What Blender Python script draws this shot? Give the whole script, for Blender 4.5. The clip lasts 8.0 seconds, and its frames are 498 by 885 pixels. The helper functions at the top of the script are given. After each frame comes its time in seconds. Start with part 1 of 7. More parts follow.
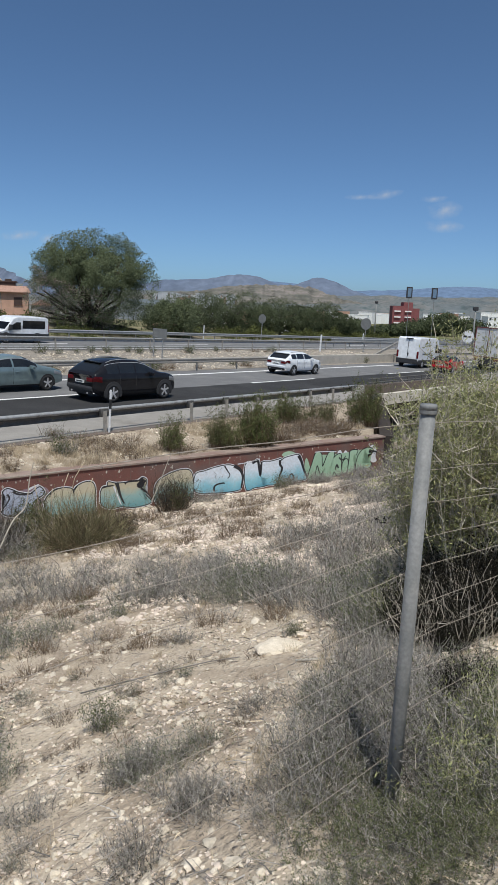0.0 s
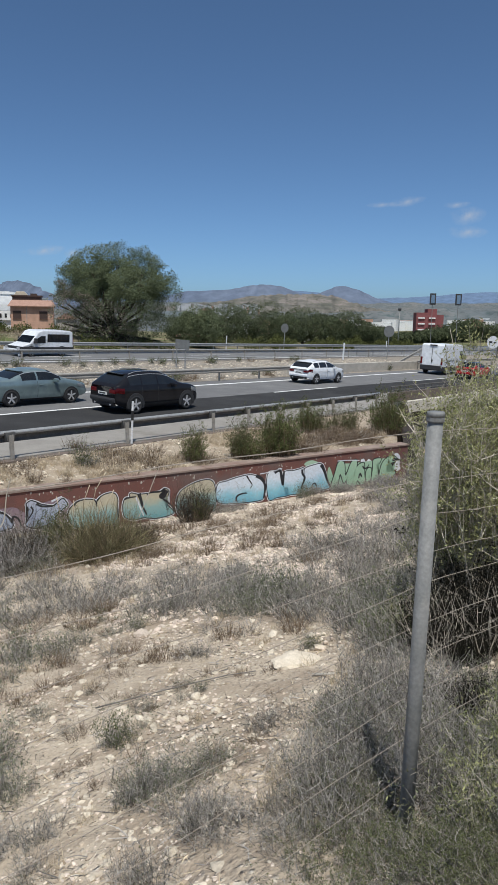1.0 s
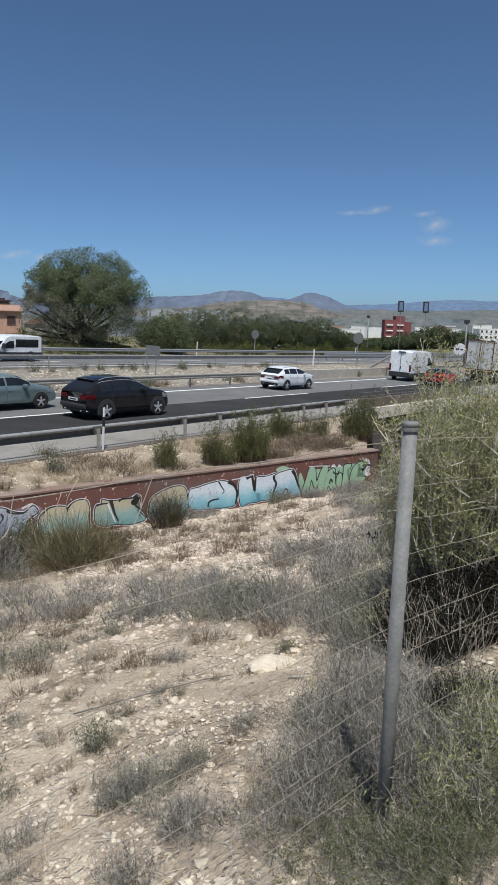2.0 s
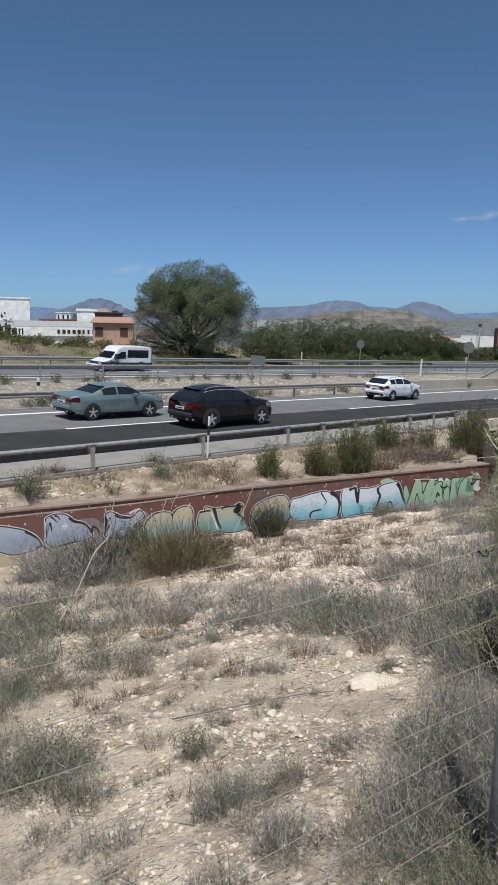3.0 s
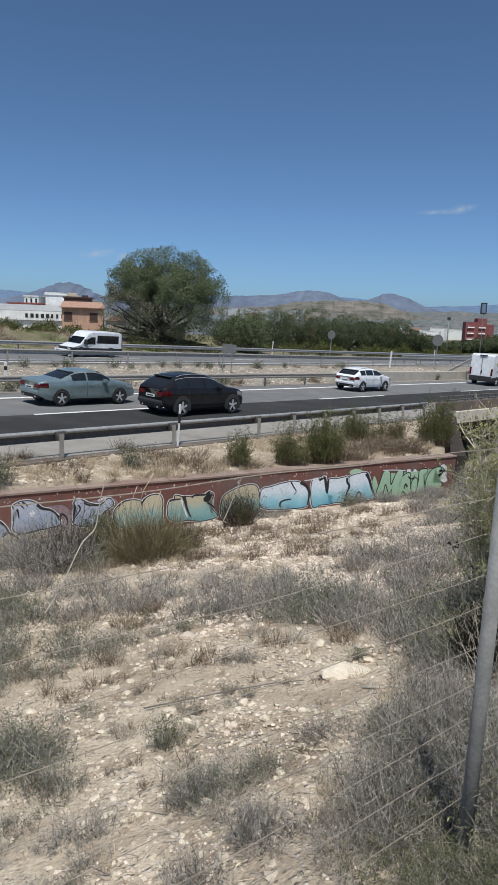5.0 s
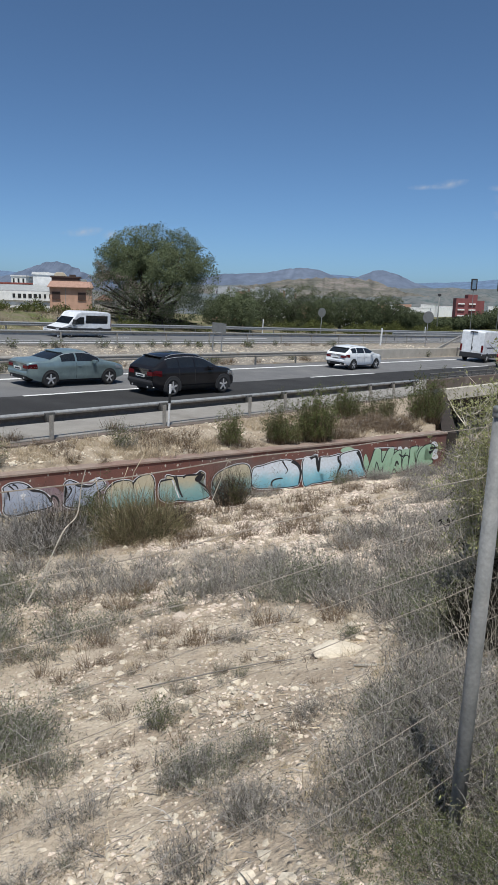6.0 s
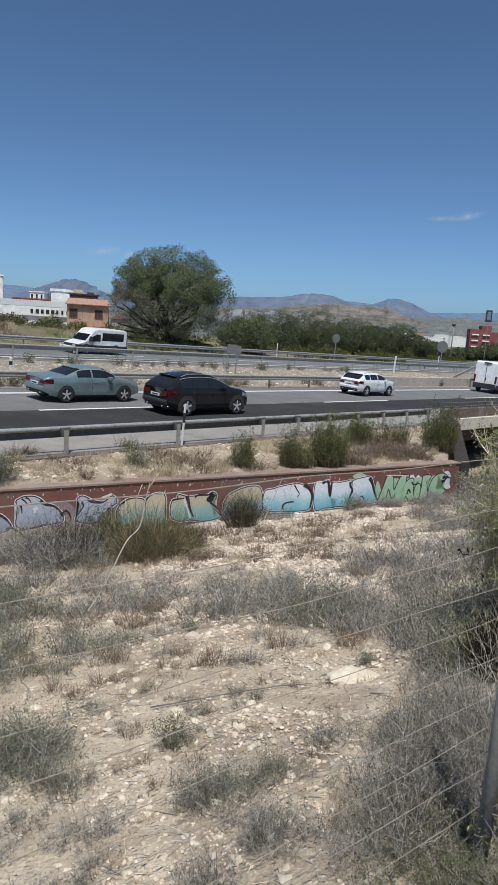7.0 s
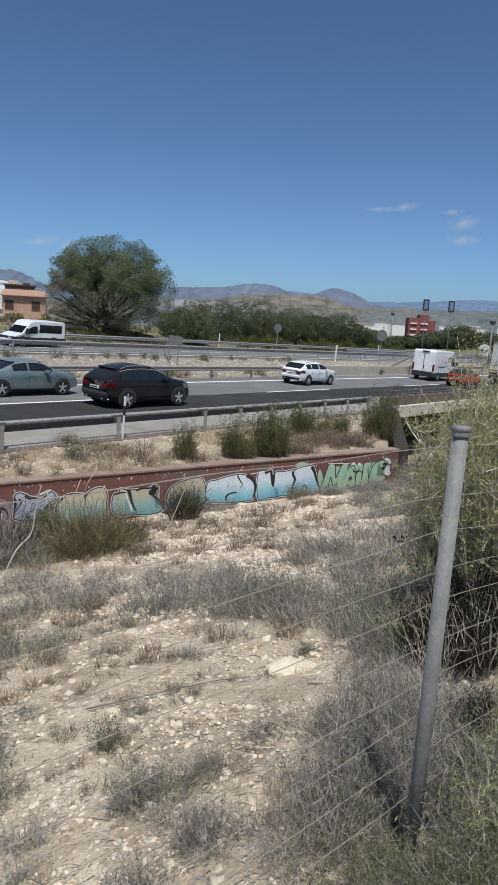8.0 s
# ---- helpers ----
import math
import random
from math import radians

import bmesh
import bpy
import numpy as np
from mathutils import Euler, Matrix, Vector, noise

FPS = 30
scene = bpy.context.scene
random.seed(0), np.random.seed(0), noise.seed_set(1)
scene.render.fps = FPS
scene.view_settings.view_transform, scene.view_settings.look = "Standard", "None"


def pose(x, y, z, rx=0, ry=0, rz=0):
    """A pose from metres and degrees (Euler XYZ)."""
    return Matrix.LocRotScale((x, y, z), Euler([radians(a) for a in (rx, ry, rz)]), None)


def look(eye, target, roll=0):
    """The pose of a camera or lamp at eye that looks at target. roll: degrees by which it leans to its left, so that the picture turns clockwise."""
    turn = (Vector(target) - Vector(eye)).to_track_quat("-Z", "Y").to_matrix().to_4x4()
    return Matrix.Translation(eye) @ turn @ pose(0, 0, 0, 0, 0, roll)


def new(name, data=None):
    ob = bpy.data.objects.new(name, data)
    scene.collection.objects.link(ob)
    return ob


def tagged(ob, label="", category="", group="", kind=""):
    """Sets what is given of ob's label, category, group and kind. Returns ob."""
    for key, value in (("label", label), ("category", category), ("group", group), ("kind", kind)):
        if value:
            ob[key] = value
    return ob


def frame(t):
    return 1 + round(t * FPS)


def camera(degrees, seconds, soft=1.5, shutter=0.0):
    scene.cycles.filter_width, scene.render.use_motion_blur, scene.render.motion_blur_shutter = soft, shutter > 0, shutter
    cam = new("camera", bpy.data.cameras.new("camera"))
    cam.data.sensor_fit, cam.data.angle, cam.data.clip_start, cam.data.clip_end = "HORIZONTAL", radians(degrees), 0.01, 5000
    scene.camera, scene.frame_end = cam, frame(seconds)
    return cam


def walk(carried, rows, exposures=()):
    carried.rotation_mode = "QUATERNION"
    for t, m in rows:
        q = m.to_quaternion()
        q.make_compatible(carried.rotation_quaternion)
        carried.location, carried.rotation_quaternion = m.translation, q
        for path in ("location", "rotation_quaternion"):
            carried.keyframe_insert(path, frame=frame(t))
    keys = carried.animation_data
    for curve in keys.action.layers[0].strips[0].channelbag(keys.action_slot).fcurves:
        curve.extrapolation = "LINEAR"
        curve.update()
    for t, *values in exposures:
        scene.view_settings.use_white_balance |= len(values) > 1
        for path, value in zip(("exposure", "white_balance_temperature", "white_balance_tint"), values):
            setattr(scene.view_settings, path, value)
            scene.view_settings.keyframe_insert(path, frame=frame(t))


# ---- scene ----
cam = camera(40.2, 8.0)
METRES, EYE, TILT, LEAN, TURN = 0.62, 4.1, -11.4, 0.0, 0.0
PATH = [
    (0, (0.287, -0.372, 3.861), (0.182, 1.586, 3.467), 1.9),
    (0.5, (0.339, -0.305, 3.855), (0.161, 1.647, 3.454), 1.2),
    (1, (0.364, -0.301, 3.855), (0.186, 1.656, 3.487), 0.8),
    (1.2, (0.355, -0.322, 3.868), (0.203, 1.633, 3.473), -0.1),
    (2.3, (0.321, -0.401, 3.883), (0.241, 1.568, 3.543), 1.5),
    (2.5, (0.328, -0.369, 3.882), (0.17, 1.592, 3.523), 1.1),
    (3, (0.316, -0.331, 3.869), (-0.076, 1.603, 3.543), 0.7),
    (3.5, (0.325, -0.295, 3.843), (-0.133, 1.618, 3.486), 0.4),
    (4, (0.27, -0.319, 3.851), (-0.131, 1.609, 3.497), 1.3),
    (4.5, (0.265, -0.335, 3.871), (-0.072, 1.608, 3.535), 2.1),
    (6, (0.272, -0.276, 3.871), (-0.001, 1.66, 3.455), 1.5),
    (6.5, (0.22, -0.282, 3.861), (-0.127, 1.652, 3.488), 2.9),
    (7, (0.171, -0.328, 3.865), (-0.134, 1.617, 3.512), 3.5),
    (7.5, (0.187, -0.335, 3.876), (-0.006, 1.623, 3.517), 4.5),
    (8, (0.249, -0.245, 3.87), (0.106, 1.715, 3.499), 3.1),
]
walk(cam, [(t, look(eye, target, roll)) for t, eye, target, roll in PATH])

# ---- light ----
SUN = Vector((0.07, -0.39, 0.92)).normalized()
world = bpy.data.worlds.new("sky")
scene.world = world
world.use_nodes = True
wn, wl = world.node_tree.nodes, world.node_tree.links
sky = wn.new("ShaderNodeTexSky")
sky.sky_type, sky.sun_disc = "NISHITA", False
sky.sun_elevation = math.asin(SUN.z)
sky.sun_rotation = math.atan2(SUN.x, SUN.y)
sky.altitude, sky.air_density, sky.dust_density, sky.ozone_density = 1000, 0.55, 2.6, 4.8
tint = wn.new("ShaderNodeMix")
tint.data_type, tint.blend_type = "RGBA", "MULTIPLY"
tint.inputs["Factor"].default_value, tint.inputs["B"].default_value = 1.0, (0.785, 0.945, 0.955, 1)
wl.new(sky.outputs[0], tint.inputs["A"])
wl.new(tint.outputs["Result"], wn["Background"].inputs[0])
wn["Background"].inputs[1].default_value = 0.134
sun = new("sun", bpy.data.lights.new("sun", "SUN"))
sun.data.energy, sun.data.angle, sun.data.color = 4.15, radians(0.53), (0.985, 0.958, 0.90)
sun.matrix_basis = look(SUN * 50, (0, 0, 0))
scene.view_settings.exposure = 0.0

# ---- frames of reference ----
RO = Vector((-7.5, 16.75, 0.0))                      # foot of a post of the roadside rail
RU = Vector((0.5534, 0.8329, 0.0))                   # along the motorway
RN = Vector((-0.8329, 0.5534, 0.0))                  # across it, away from the fence
WO = Vector((-8.92, 13.36, 0.0))                     # along the painted wall
WU = Vector((0.796, 0.605, 0.0)).normalized()
WN = Vector((-WU.y, WU.x, 0.0))
FALL, CROSS = -0.029, 0.04


def road(s, n, h=0.0):
    """A place s along and n across the motorway, h above its plane."""
    p = RO + RU * s + RN * n
    return Vector((p.x, p.y, FALL * s + CROSS * n + h))


def road_frame(s, n, h=0.0, turn=0.0):
    x = Vector((RU.x, RU.y, FALL)).normalized()
    y = Vector((RN.x, RN.y, CROSS)).normalized()
    z = x.cross(y).normalized()
    y = z.cross(x)
    m = Matrix((x, y, z)).transposed().to_4x4()
    return Matrix.Translation(road(s, n, h)) @ m @ Matrix.Rotation(radians(turn), 4, "Z")


def smooth(a, b, v):
    t = np.clip((v - a) / (b - a), 0, 1)
    return t * t * (3 - 2 * t)


def height(x, y):
    """The lie of the land."""
    x, y = np.asarray(x, float), np.asarray(y, float)
    xc, yc = np.clip(x, -14, 9), np.clip(y, -1.5, 40)
    near = 1.958 + 0.147 * xc - 0.179 * yc + 0.2 * np.exp(-yc / 3) + 0.469 * np.minimum(xc, 2.6) * np.exp(-yc / 3)
    near = near - 0.13 * np.exp(-((x - 0.80) ** 2 + (y - 2.02) ** 2) / 0.14)
    near = np.maximum(near, -2.6)
    d = (x - WO.x) * WN.x + (y - WO.y) * WN.y
    a = (x - WO.x) * WU.x + (y - WO.y) * WU.y
    s = (x - RO.x) * RU.x + (y - RO.y) * RU.y
    n = (x - RO.x) * RN.x + (y - RO.y) * RN.y
    plane = FALL * s + CROSS * n
    f = np.clip(d / np.maximum(d - n, 1e-3), 0, 1)
    bank = -0.47 + f * (FALL * s + 0.44)
    z = np.where(n > 0, plane - 0.035, bank)
    # the land beyond the far carriageway: a low bank, then the valley
    hill = CROSS * 34 + FALL * s - 0.03 + (1.3 + 1.0 * smooth(32, 8, s)) * smooth(35, 46, n) * smooth(75, 25, s) - 0.035 * np.clip(n - 46, 0, 60)
    hill = np.maximum(hill, -3.0 - 0.03 * np.clip(n - 60, 0, 500))
    z = np.where(n > 34, hill, z)
    z = np.maximum(z, -19)
    # the cutting of the underpass beyond the end of the wall
    side = x - (3.66 + (y - 22.92) * 0.105)
    low = np.where(n > -0.3, smooth(22.2, 22.4, s), smooth(-0.30, -0.10, side)) * smooth(38.5, 38.2, s) * smooth(12.2, 11.8, n)
    z = z * (1 - low) + np.minimum(z, -3.6) * low
    k = smooth(0.20, 0.30, d)
    return near * (1 - k) + z * k


def ground_at(x, y, h=0.0):
    return Vector((x, y, float(height(x, y)) + h))


# ---- materials ----
def mat(name, c1, c2=None, scale=6.0, rough=0.8, metal=0.0, bump=0.15, fine=60.0, c3=None, stain=0.45, spec=0.4, dist=0.01, island=0.0, per_object=0.0, coord="Object", trans=0.0, layers=0.0):
    """A surface: two colours in a broad noise, a third as stains, a fine grain and relief."""
    m = bpy.data.materials.new(name)
    m.use_nodes = True
    N, L = m.node_tree.nodes, m.node_tree.links
    b = N["Principled BSDF"]
    b.inputs["Roughness"].default_value, b.inputs["Metallic"].default_value = rough, metal
    b.inputs["Specular IOR Level"].default_value = spec
    tc = N.new("ShaderNodeTexCoord")

    def noise_of(sc, det=5.0):
        t = N.new("ShaderNodeTexNoise")
        t.inputs["Scale"].default_value, t.inputs["Detail"].default_value = sc, det
        t.inputs["Roughness"].default_value = 0.6
        if layers:
            mp = N.new("ShaderNodeMapping")
            mp.inputs["Scale"].default_value = (1, 1, layers)
            L.new(tc.outputs[coord], mp.inputs["Vector"])
            L.new(mp.outputs["Vector"], t.inputs["Vector"])
        else:
            L.new(tc.outputs[coord], t.inputs["Vector"])
        return t.outputs["Fac"]

    def ramp(fac, lo, hi):
        r = N.new("ShaderNodeMapRange")
        r.inputs["From Min"].default_value, r.inputs["From Max"].default_value = lo, hi
        L.new(fac, r.inputs["Value"])
        return r.outputs["Result"]

    def mix(fac, a, c, mode="MIX"):
        x = N.new("ShaderNodeMix")
        x.data_type, x.blend_type = "RGBA", mode
        for sock, v in ((x.inputs["Factor"], fac), (x.inputs["A"], a), (x.inputs["B"], c)):
            if isinstance(v, bpy.types.NodeSocket):
                L.new(v, sock)
            elif isinstance(v, (int, float)):
                sock.default_value = v
            else:
                sock.default_value = (*v, 1.0)
        return x.outputs["Result"]

    c2 = c2 or tuple(v * 0.8 for v in c1)
    col = mix(ramp(noise_of(scale), 0.35, 0.65), c1, c2)
    if c3:
        col = mix(ramp(noise_of(scale * 0.37 + 0.11, 3.0), stain, stain + 0.18), col, c3)
    g = noise_of(fine, 3.0)
    col = mix(1.0, col, mix(ramp(g, 0.3, 0.7), (0.84, 0.84, 0.84), (1.16, 1.16, 1.16)), "MULTIPLY")
    if per_object or island:
        if per_object:
            info, k = N.new("ShaderNodeObjectInfo").outputs["Random"], per_object
        else:
            info, k = N.new("ShaderNodeNewGeometry").outputs["Random Per Island"], island
        h = N.new("ShaderNodeHueSaturation")
        r = N.new("ShaderNodeMapRange")
        r.inputs["To Min"].default_value, r.inputs["To Max"].default_value = 1 - k, 1 + k
        L.new(info, r.inputs["Value"])
        L.new(r.outputs["Result"], h.inputs["Value"])
        L.new(col, h.inputs["Color"])
        col = h.outputs["Color"]
    L.new(col, b.inputs["Base Color"])
    if bump:
        bp = N.new("ShaderNodeBump")
        bp.inputs["Strength"].default_value, bp.inputs["Distance"].default_value = bump, dist
        L.new(g, bp.inputs["Height"])
        L.new(bp.outputs["Normal"], b.inputs["Normal"])
    if trans:
        t = N.new("ShaderNodeBsdfTranslucent")
        L.new(col, t.inputs["Color"])
        s = N.new("ShaderNodeMixShader")
        s.inputs[0].default_value = trans
        L.new(b.outputs[0], s.inputs[1])
        L.new(t.outputs[0], s.inputs[2])
        L.new(s.outputs[0], N["Material Output"].inputs["Surface"])
    return m


def flat_mix(name, stops, axis="Z", lo=0.0, hi=1.0, rough=0.6, warp=0.12):
    """Sprayed paint that runs through several colours along one axis of the wall."""
    m = bpy.data.materials.new(name)
    m.use_nodes = True
    N, L = m.node_tree.nodes, m.node_tree.links
    b = N["Principled BSDF"]
    b.inputs["Roughness"].default_value = rough
    tc, sep = N.new("ShaderNodeTexCoord"), N.new("ShaderNodeSeparateXYZ")
    no = N.new("ShaderNodeTexNoise")
    no.inputs["Scale"].default_value = 2.2
    L.new(tc.outputs["Object"], no.inputs["Vector"])
    L.new(tc.outputs["Object"], sep.inputs[0])
    ad = N.new("ShaderNodeMath")
    ad.operation = "MULTIPLY_ADD"
    ad.inputs[1].default_value = warp * 4
    L.new(no.outputs["Fac"], ad.inputs[0])
    L.new(sep.outputs[axis], ad.inputs[2])
    mr = N.new("ShaderNodeMapRange")
    mr.inputs["From Min"].default_value, mr.inputs["From Max"].default_value = lo + warp * 2, hi + warp * 2
    L.new(ad.outputs[0], mr.inputs["Value"])
    cr = N.new("ShaderNodeValToRGB")
    while len(cr.color_ramp.elements) < len(stops):
        cr.color_ramp.elements.new(0.5)
    for e, (p, c) in zip(cr.color_ramp.elements, stops):
        e.position, e.color = p, (*c, 1)
    L.new(mr.outputs["Result"], cr.inputs[0])
    n2 = N.new("ShaderNodeTexNoise")
    n2.inputs["Scale"].default_value, n2.inputs["Detail"].default_value = 14, 6
    L.new(tc.outputs["Object"], n2.inputs["Vector"])
    mr2 = N.new("ShaderNodeMapRange")
    mr2.inputs["From Min"].default_value, mr2.inputs["From Max"].default_value = 0.3, 0.8
    mr2.inputs["To Min"].default_value, mr2.inputs["To Max"].default_value = 0.0, 0.35
    L.new(n2.outputs["Fac"], mr2.inputs["Value"])
    mx = N.new("ShaderNodeMix")
    mx.data_type = "RGBA"
    mx.inputs["B"].default_value = (0.30, 0.25, 0.21, 1)
    L.new(mr2.outputs["Result"], mx.inputs["Factor"])
    L.new(cr.outputs[0], mx.inputs["A"])
    L.new(mx.outputs["Result"], b.inputs["Base Color"])
    return m


M_soil = mat("pale_soil", (0.56, 0.472, 0.365), (0.41, 0.338, 0.255), scale=2.6, rough=0.95, bump=0.8, fine=38, c3=(0.30, 0.238, 0.178), stain=0.50, dist=0.022, spec=0.1)


def add_grit(m, scale, light, dark, amount, dist):
    """Small stones pressed into a soil: cells of their own tone, standing up from the joints."""
    N, L = m.node_tree.nodes, m.node_tree.links
    b = N["Principled BSDF"]
    old = b.inputs["Base Color"].links[0].from_socket
    oldn = b.inputs["Normal"].links[0].from_node
    tc = N.new("ShaderNodeTexCoord")
    wn_, v = N.new("ShaderNodeTexNoise"), N.new("ShaderNodeTexVoronoi")
    wn_.inputs["Scale"].default_value = scale * 0.6
    L.new(tc.outputs["Object"], wn_.inputs["Vector"])
    mv = N.new("ShaderNodeMix")
    mv.data_type, mv.blend_type = "RGBA", "LINEAR_LIGHT"
    mv.inputs["Factor"].default_value = 0.6 / scale
    L.new(tc.outputs["Object"], mv.inputs["A"])
    L.new(wn_.outputs["Color"], mv.inputs["B"])
    v.inputs["Scale"].default_value = scale
    L.new(mv.outputs["Result"], v.inputs["Vector"])
    r = N.new("ShaderNodeMapRange")
    r.inputs["From Min"].default_value, r.inputs["From Max"].default_value = 0.55, 0.12
    L.new(v.outputs["Distance"], r.inputs["Value"])
    sep = N.new("ShaderNodeSeparateColor")
    L.new(v.outputs["Color"], sep.inputs[0])
    pick = N.new("ShaderNodeMapRange")
    pick.inputs["From Min"].default_value, pick.inputs["From Max"].default_value = 1 - amount, 1 - amount + 0.12
    L.new(sep.outputs["Red"], pick.inputs["Value"])
    mu = N.new("ShaderNodeMath")
    mu.operation = "MULTIPLY"
    L.new(r.outputs["Result"], mu.inputs[0])
    L.new(pick.outputs["Result"], mu.inputs[1])
    tone = N.new("ShaderNodeMix")
    tone.data_type = "RGBA"
    tone.inputs["A"].default_value, tone.inputs["B"].default_value = (*dark, 1), (*light, 1)
    L.new(sep.outputs["Green"], tone.inputs["Factor"])
    mx = N.new("ShaderNodeMix")
    mx.data_type = "RGBA"
    L.new(mu.outputs[0], mx.inputs["Factor"])
    L.new(old, mx.inputs["A"])
    L.new(tone.outputs["Result"], mx.inputs["B"])
    L.new(mx.outputs["Result"], b.inputs["Base Color"])
    bp = N.new("ShaderNodeBump")
    bp.inputs["Strength"].default_value, bp.inputs["Distance"].default_value = 1.0, dist
    L.new(mu.outputs[0], bp.inputs["Height"])
    L.new(oldn.outputs["Normal"], bp.inputs["Normal"])
    L.new(bp.outputs["Normal"], b.inputs["Normal"])


add_grit(M_soil, 34.0, (0.62, 0.56, 0.47), (0.32, 0.25, 0.185), 0.42, 0.009)
add_grit(M_soil, 12.0, (0.62, 0.55, 0.46), (0.38, 0.30, 0.23), 0.22, 0.02)
M_bank = mat("dry_bank", (0.34, 0.275, 0.205), (0.42, 0.355, 0.275), scale=2.4, rough=0.95, bump=0.8, fine=24, c3=(0.29, 0.23, 0.165), stain=0.52, dist=0.05, spec=0.1)
M_gravel = mat("median_gravel", (0.31, 0.28, 0.24), (0.22, 0.195, 0.165), scale=1.2, rough=0.95, bump=0.8, fine=9, c3=(0.20, 0.165, 0.125), stain=0.55, dist=0.08, spec=0.1)
M_field = mat("valley_fields", (0.17, 0.16, 0.09), (0.24, 0.20, 0.13), scale=0.02, rough=1, bump=0, fine=0.3, c3=(0.10, 0.12, 0.06), stain=0.45, spec=0.0)
M_drygrass = mat("dry_slope", (0.215, 0.185, 0.135), (0.155, 0.14, 0.095), scale=0.35, rough=1, bump=0.6, fine=4, c3=(0.12, 0.14, 0.06), stain=0.5, dist=0.2, spec=0.0)
M_asphalt = mat("worn_asphalt", (0.165, 0.165, 0.165), (0.135, 0.135, 0.137), scale=0.8, rough=0.9, bump=0.3, fine=70, c3=(0.19, 0.188, 0.185), stain=0.5, spec=0.25)
M_tar = mat("new_asphalt", (0.046, 0.046, 0.047), (0.037, 0.037, 0.038), scale=0.7, rough=0.97, bump=0.3, fine=80, c3=(0.056, 0.056, 0.057), stain=0.52, spec=0.12)
M_shoulder = mat("shoulder_concrete", (0.30, 0.285, 0.26), (0.245, 0.23, 0.21), scale=1.1, rough=0.9, bump=0.3, fine=50, c3=(0.19, 0.175, 0.155), stain=0.58, spec=0.2)
M_line = mat("road_paint", (0.80, 0.80, 0.78), (0.70, 0.70, 0.68), scale=4, rough=0.7, bump=0.1, fine=60, c3=(0.5, 0.5, 0.49), stain=0.66)
M_zinc = mat("galvanised_steel", (0.39, 0.395, 0.395), (0.30, 0.305, 0.305), scale=9, rough=0.5, metal=0.3, bump=0.06, fine=40, c3=(0.21, 0.20, 0.185), stain=0.55)
M_zinc_old = mat("weathered_steel", (0.36, 0.34, 0.31), (0.28, 0.26, 0.23), scale=7, rough=0.65, metal=0.1, bump=0.1, fine=40, c3=(0.22, 0.16, 0.11), stain=0.58)
M_post = mat("grey_painted_pipe", (0.215, 0.218, 0.215), (0.175, 0.180, 0.178), scale=11, rough=0.65, metal=0.0, bump=0.06, fine=70, c3=(0.27, 0.265, 0.245), stain=0.56)
M_wire = mat("rusty_wire", (0.40, 0.36, 0.31), (0.28, 0.23, 0.18), scale=60, rough=0.6, metal=0.2, bump=0, fine=300)
M_dark = mat("black_rubber", (0.022, 0.022, 0.023), (0.03, 0.03, 0.031), scale=20, rough=0.7, bump=0.05, fine=90)
M_wallred = mat("oxide_red_plaster", (0.185, 0.075, 0.060), (0.135, 0.066, 0.056), scale=1.6, rough=0.85, bump=0.3, fine=40, c3=(0.15, 0.105, 0.092), stain=0.52)
M_concrete = mat("raw_concrete", (0.50, 0.465, 0.41), (0.41, 0.38, 0.33), scale=1.4, rough=0.9, bump=0.3, fine=30, c3=(0.26, 0.225, 0.185), stain=0.56)
M_concdark = mat("stained_concrete", (0.16, 0.125, 0.105), (0.12, 0.10, 0.088), scale=1.2, rough=0.9, bump=0.3, fine=24, c3=(0.24, 0.2, 0.17), stain=0.6)
M_ink = mat("black_spray", (0.018, 0.019, 0.022), (0.03, 0.03, 0.035), scale=12, rough=0.55, bump=0)
M_chalk = mat("white_spray", (0.72, 0.73, 0.76), (0.60, 0.62, 0.66), scale=6, rough=0.6, bump=0)
M_twig = mat("grey_twigs", (0.345, 0.322, 0.295), (0.215, 0.198, 0.178), scale=5, rough=0.9, bump=0, fine=80, island=0.7, per_object=0.0, spec=0.15)
# dark dead twigs; also the painted shade inside shrubs
M_under = mat("dark_twig_and_shade_leaf", (0.085, 0.073, 0.058), (0.055, 0.047, 0.038), scale=6, rough=0.95, bump=0, fine=60, island=0.4, spec=0.1)
M_cane = mat("bleached_canes", (0.56, 0.51, 0.43), (0.40, 0.36, 0.30), scale=5, rough=0.8, bump=0, fine=60, island=0.3, spec=0.2)
M_straw = mat("straw", (0.56, 0.47, 0.34), (0.42, 0.34, 0.24), scale=5, rough=0.9, bump=0, fine=60, island=0.35, spec=0.15)
M_greyleaf = mat("grey_green_leaf", (0.175, 0.190, 0.118), (0.125, 0.140, 0.083), scale=4, rough=0.85, bump=0, fine=50, island=0.4, spec=0.2, trans=0.15)
M_weed = mat("dull_weed_leaf", (0.150, 0.160, 0.078), (0.100, 0.112, 0.052), scale=4, rough=0.8, bump=0, fine=50, island=0.5, spec=0.2, trans=0.15)
M_blade = mat("esparto_blade", (0.215, 0.190, 0.105), (0.140, 0.126, 0.068), scale=4, rough=0.8, bump=0, fine=50, island=0.5, spec=0.2, trans=0.1)
M_olive = mat("olive_leaf", (0.118, 0.132, 0.054), (0.080, 0.094, 0.040), scale=4, rough=0.75, bump=0, fine=50, island=0.45, spec=0.25, trans=0.2)
M_bushgreen = mat("bush_leaf", (0.145, 0.165, 0.060), (0.100, 0.120, 0.045), scale=3, rough=0.75, bump=0, fine=50, island=0.45, spec=0.25, trans=0.25)
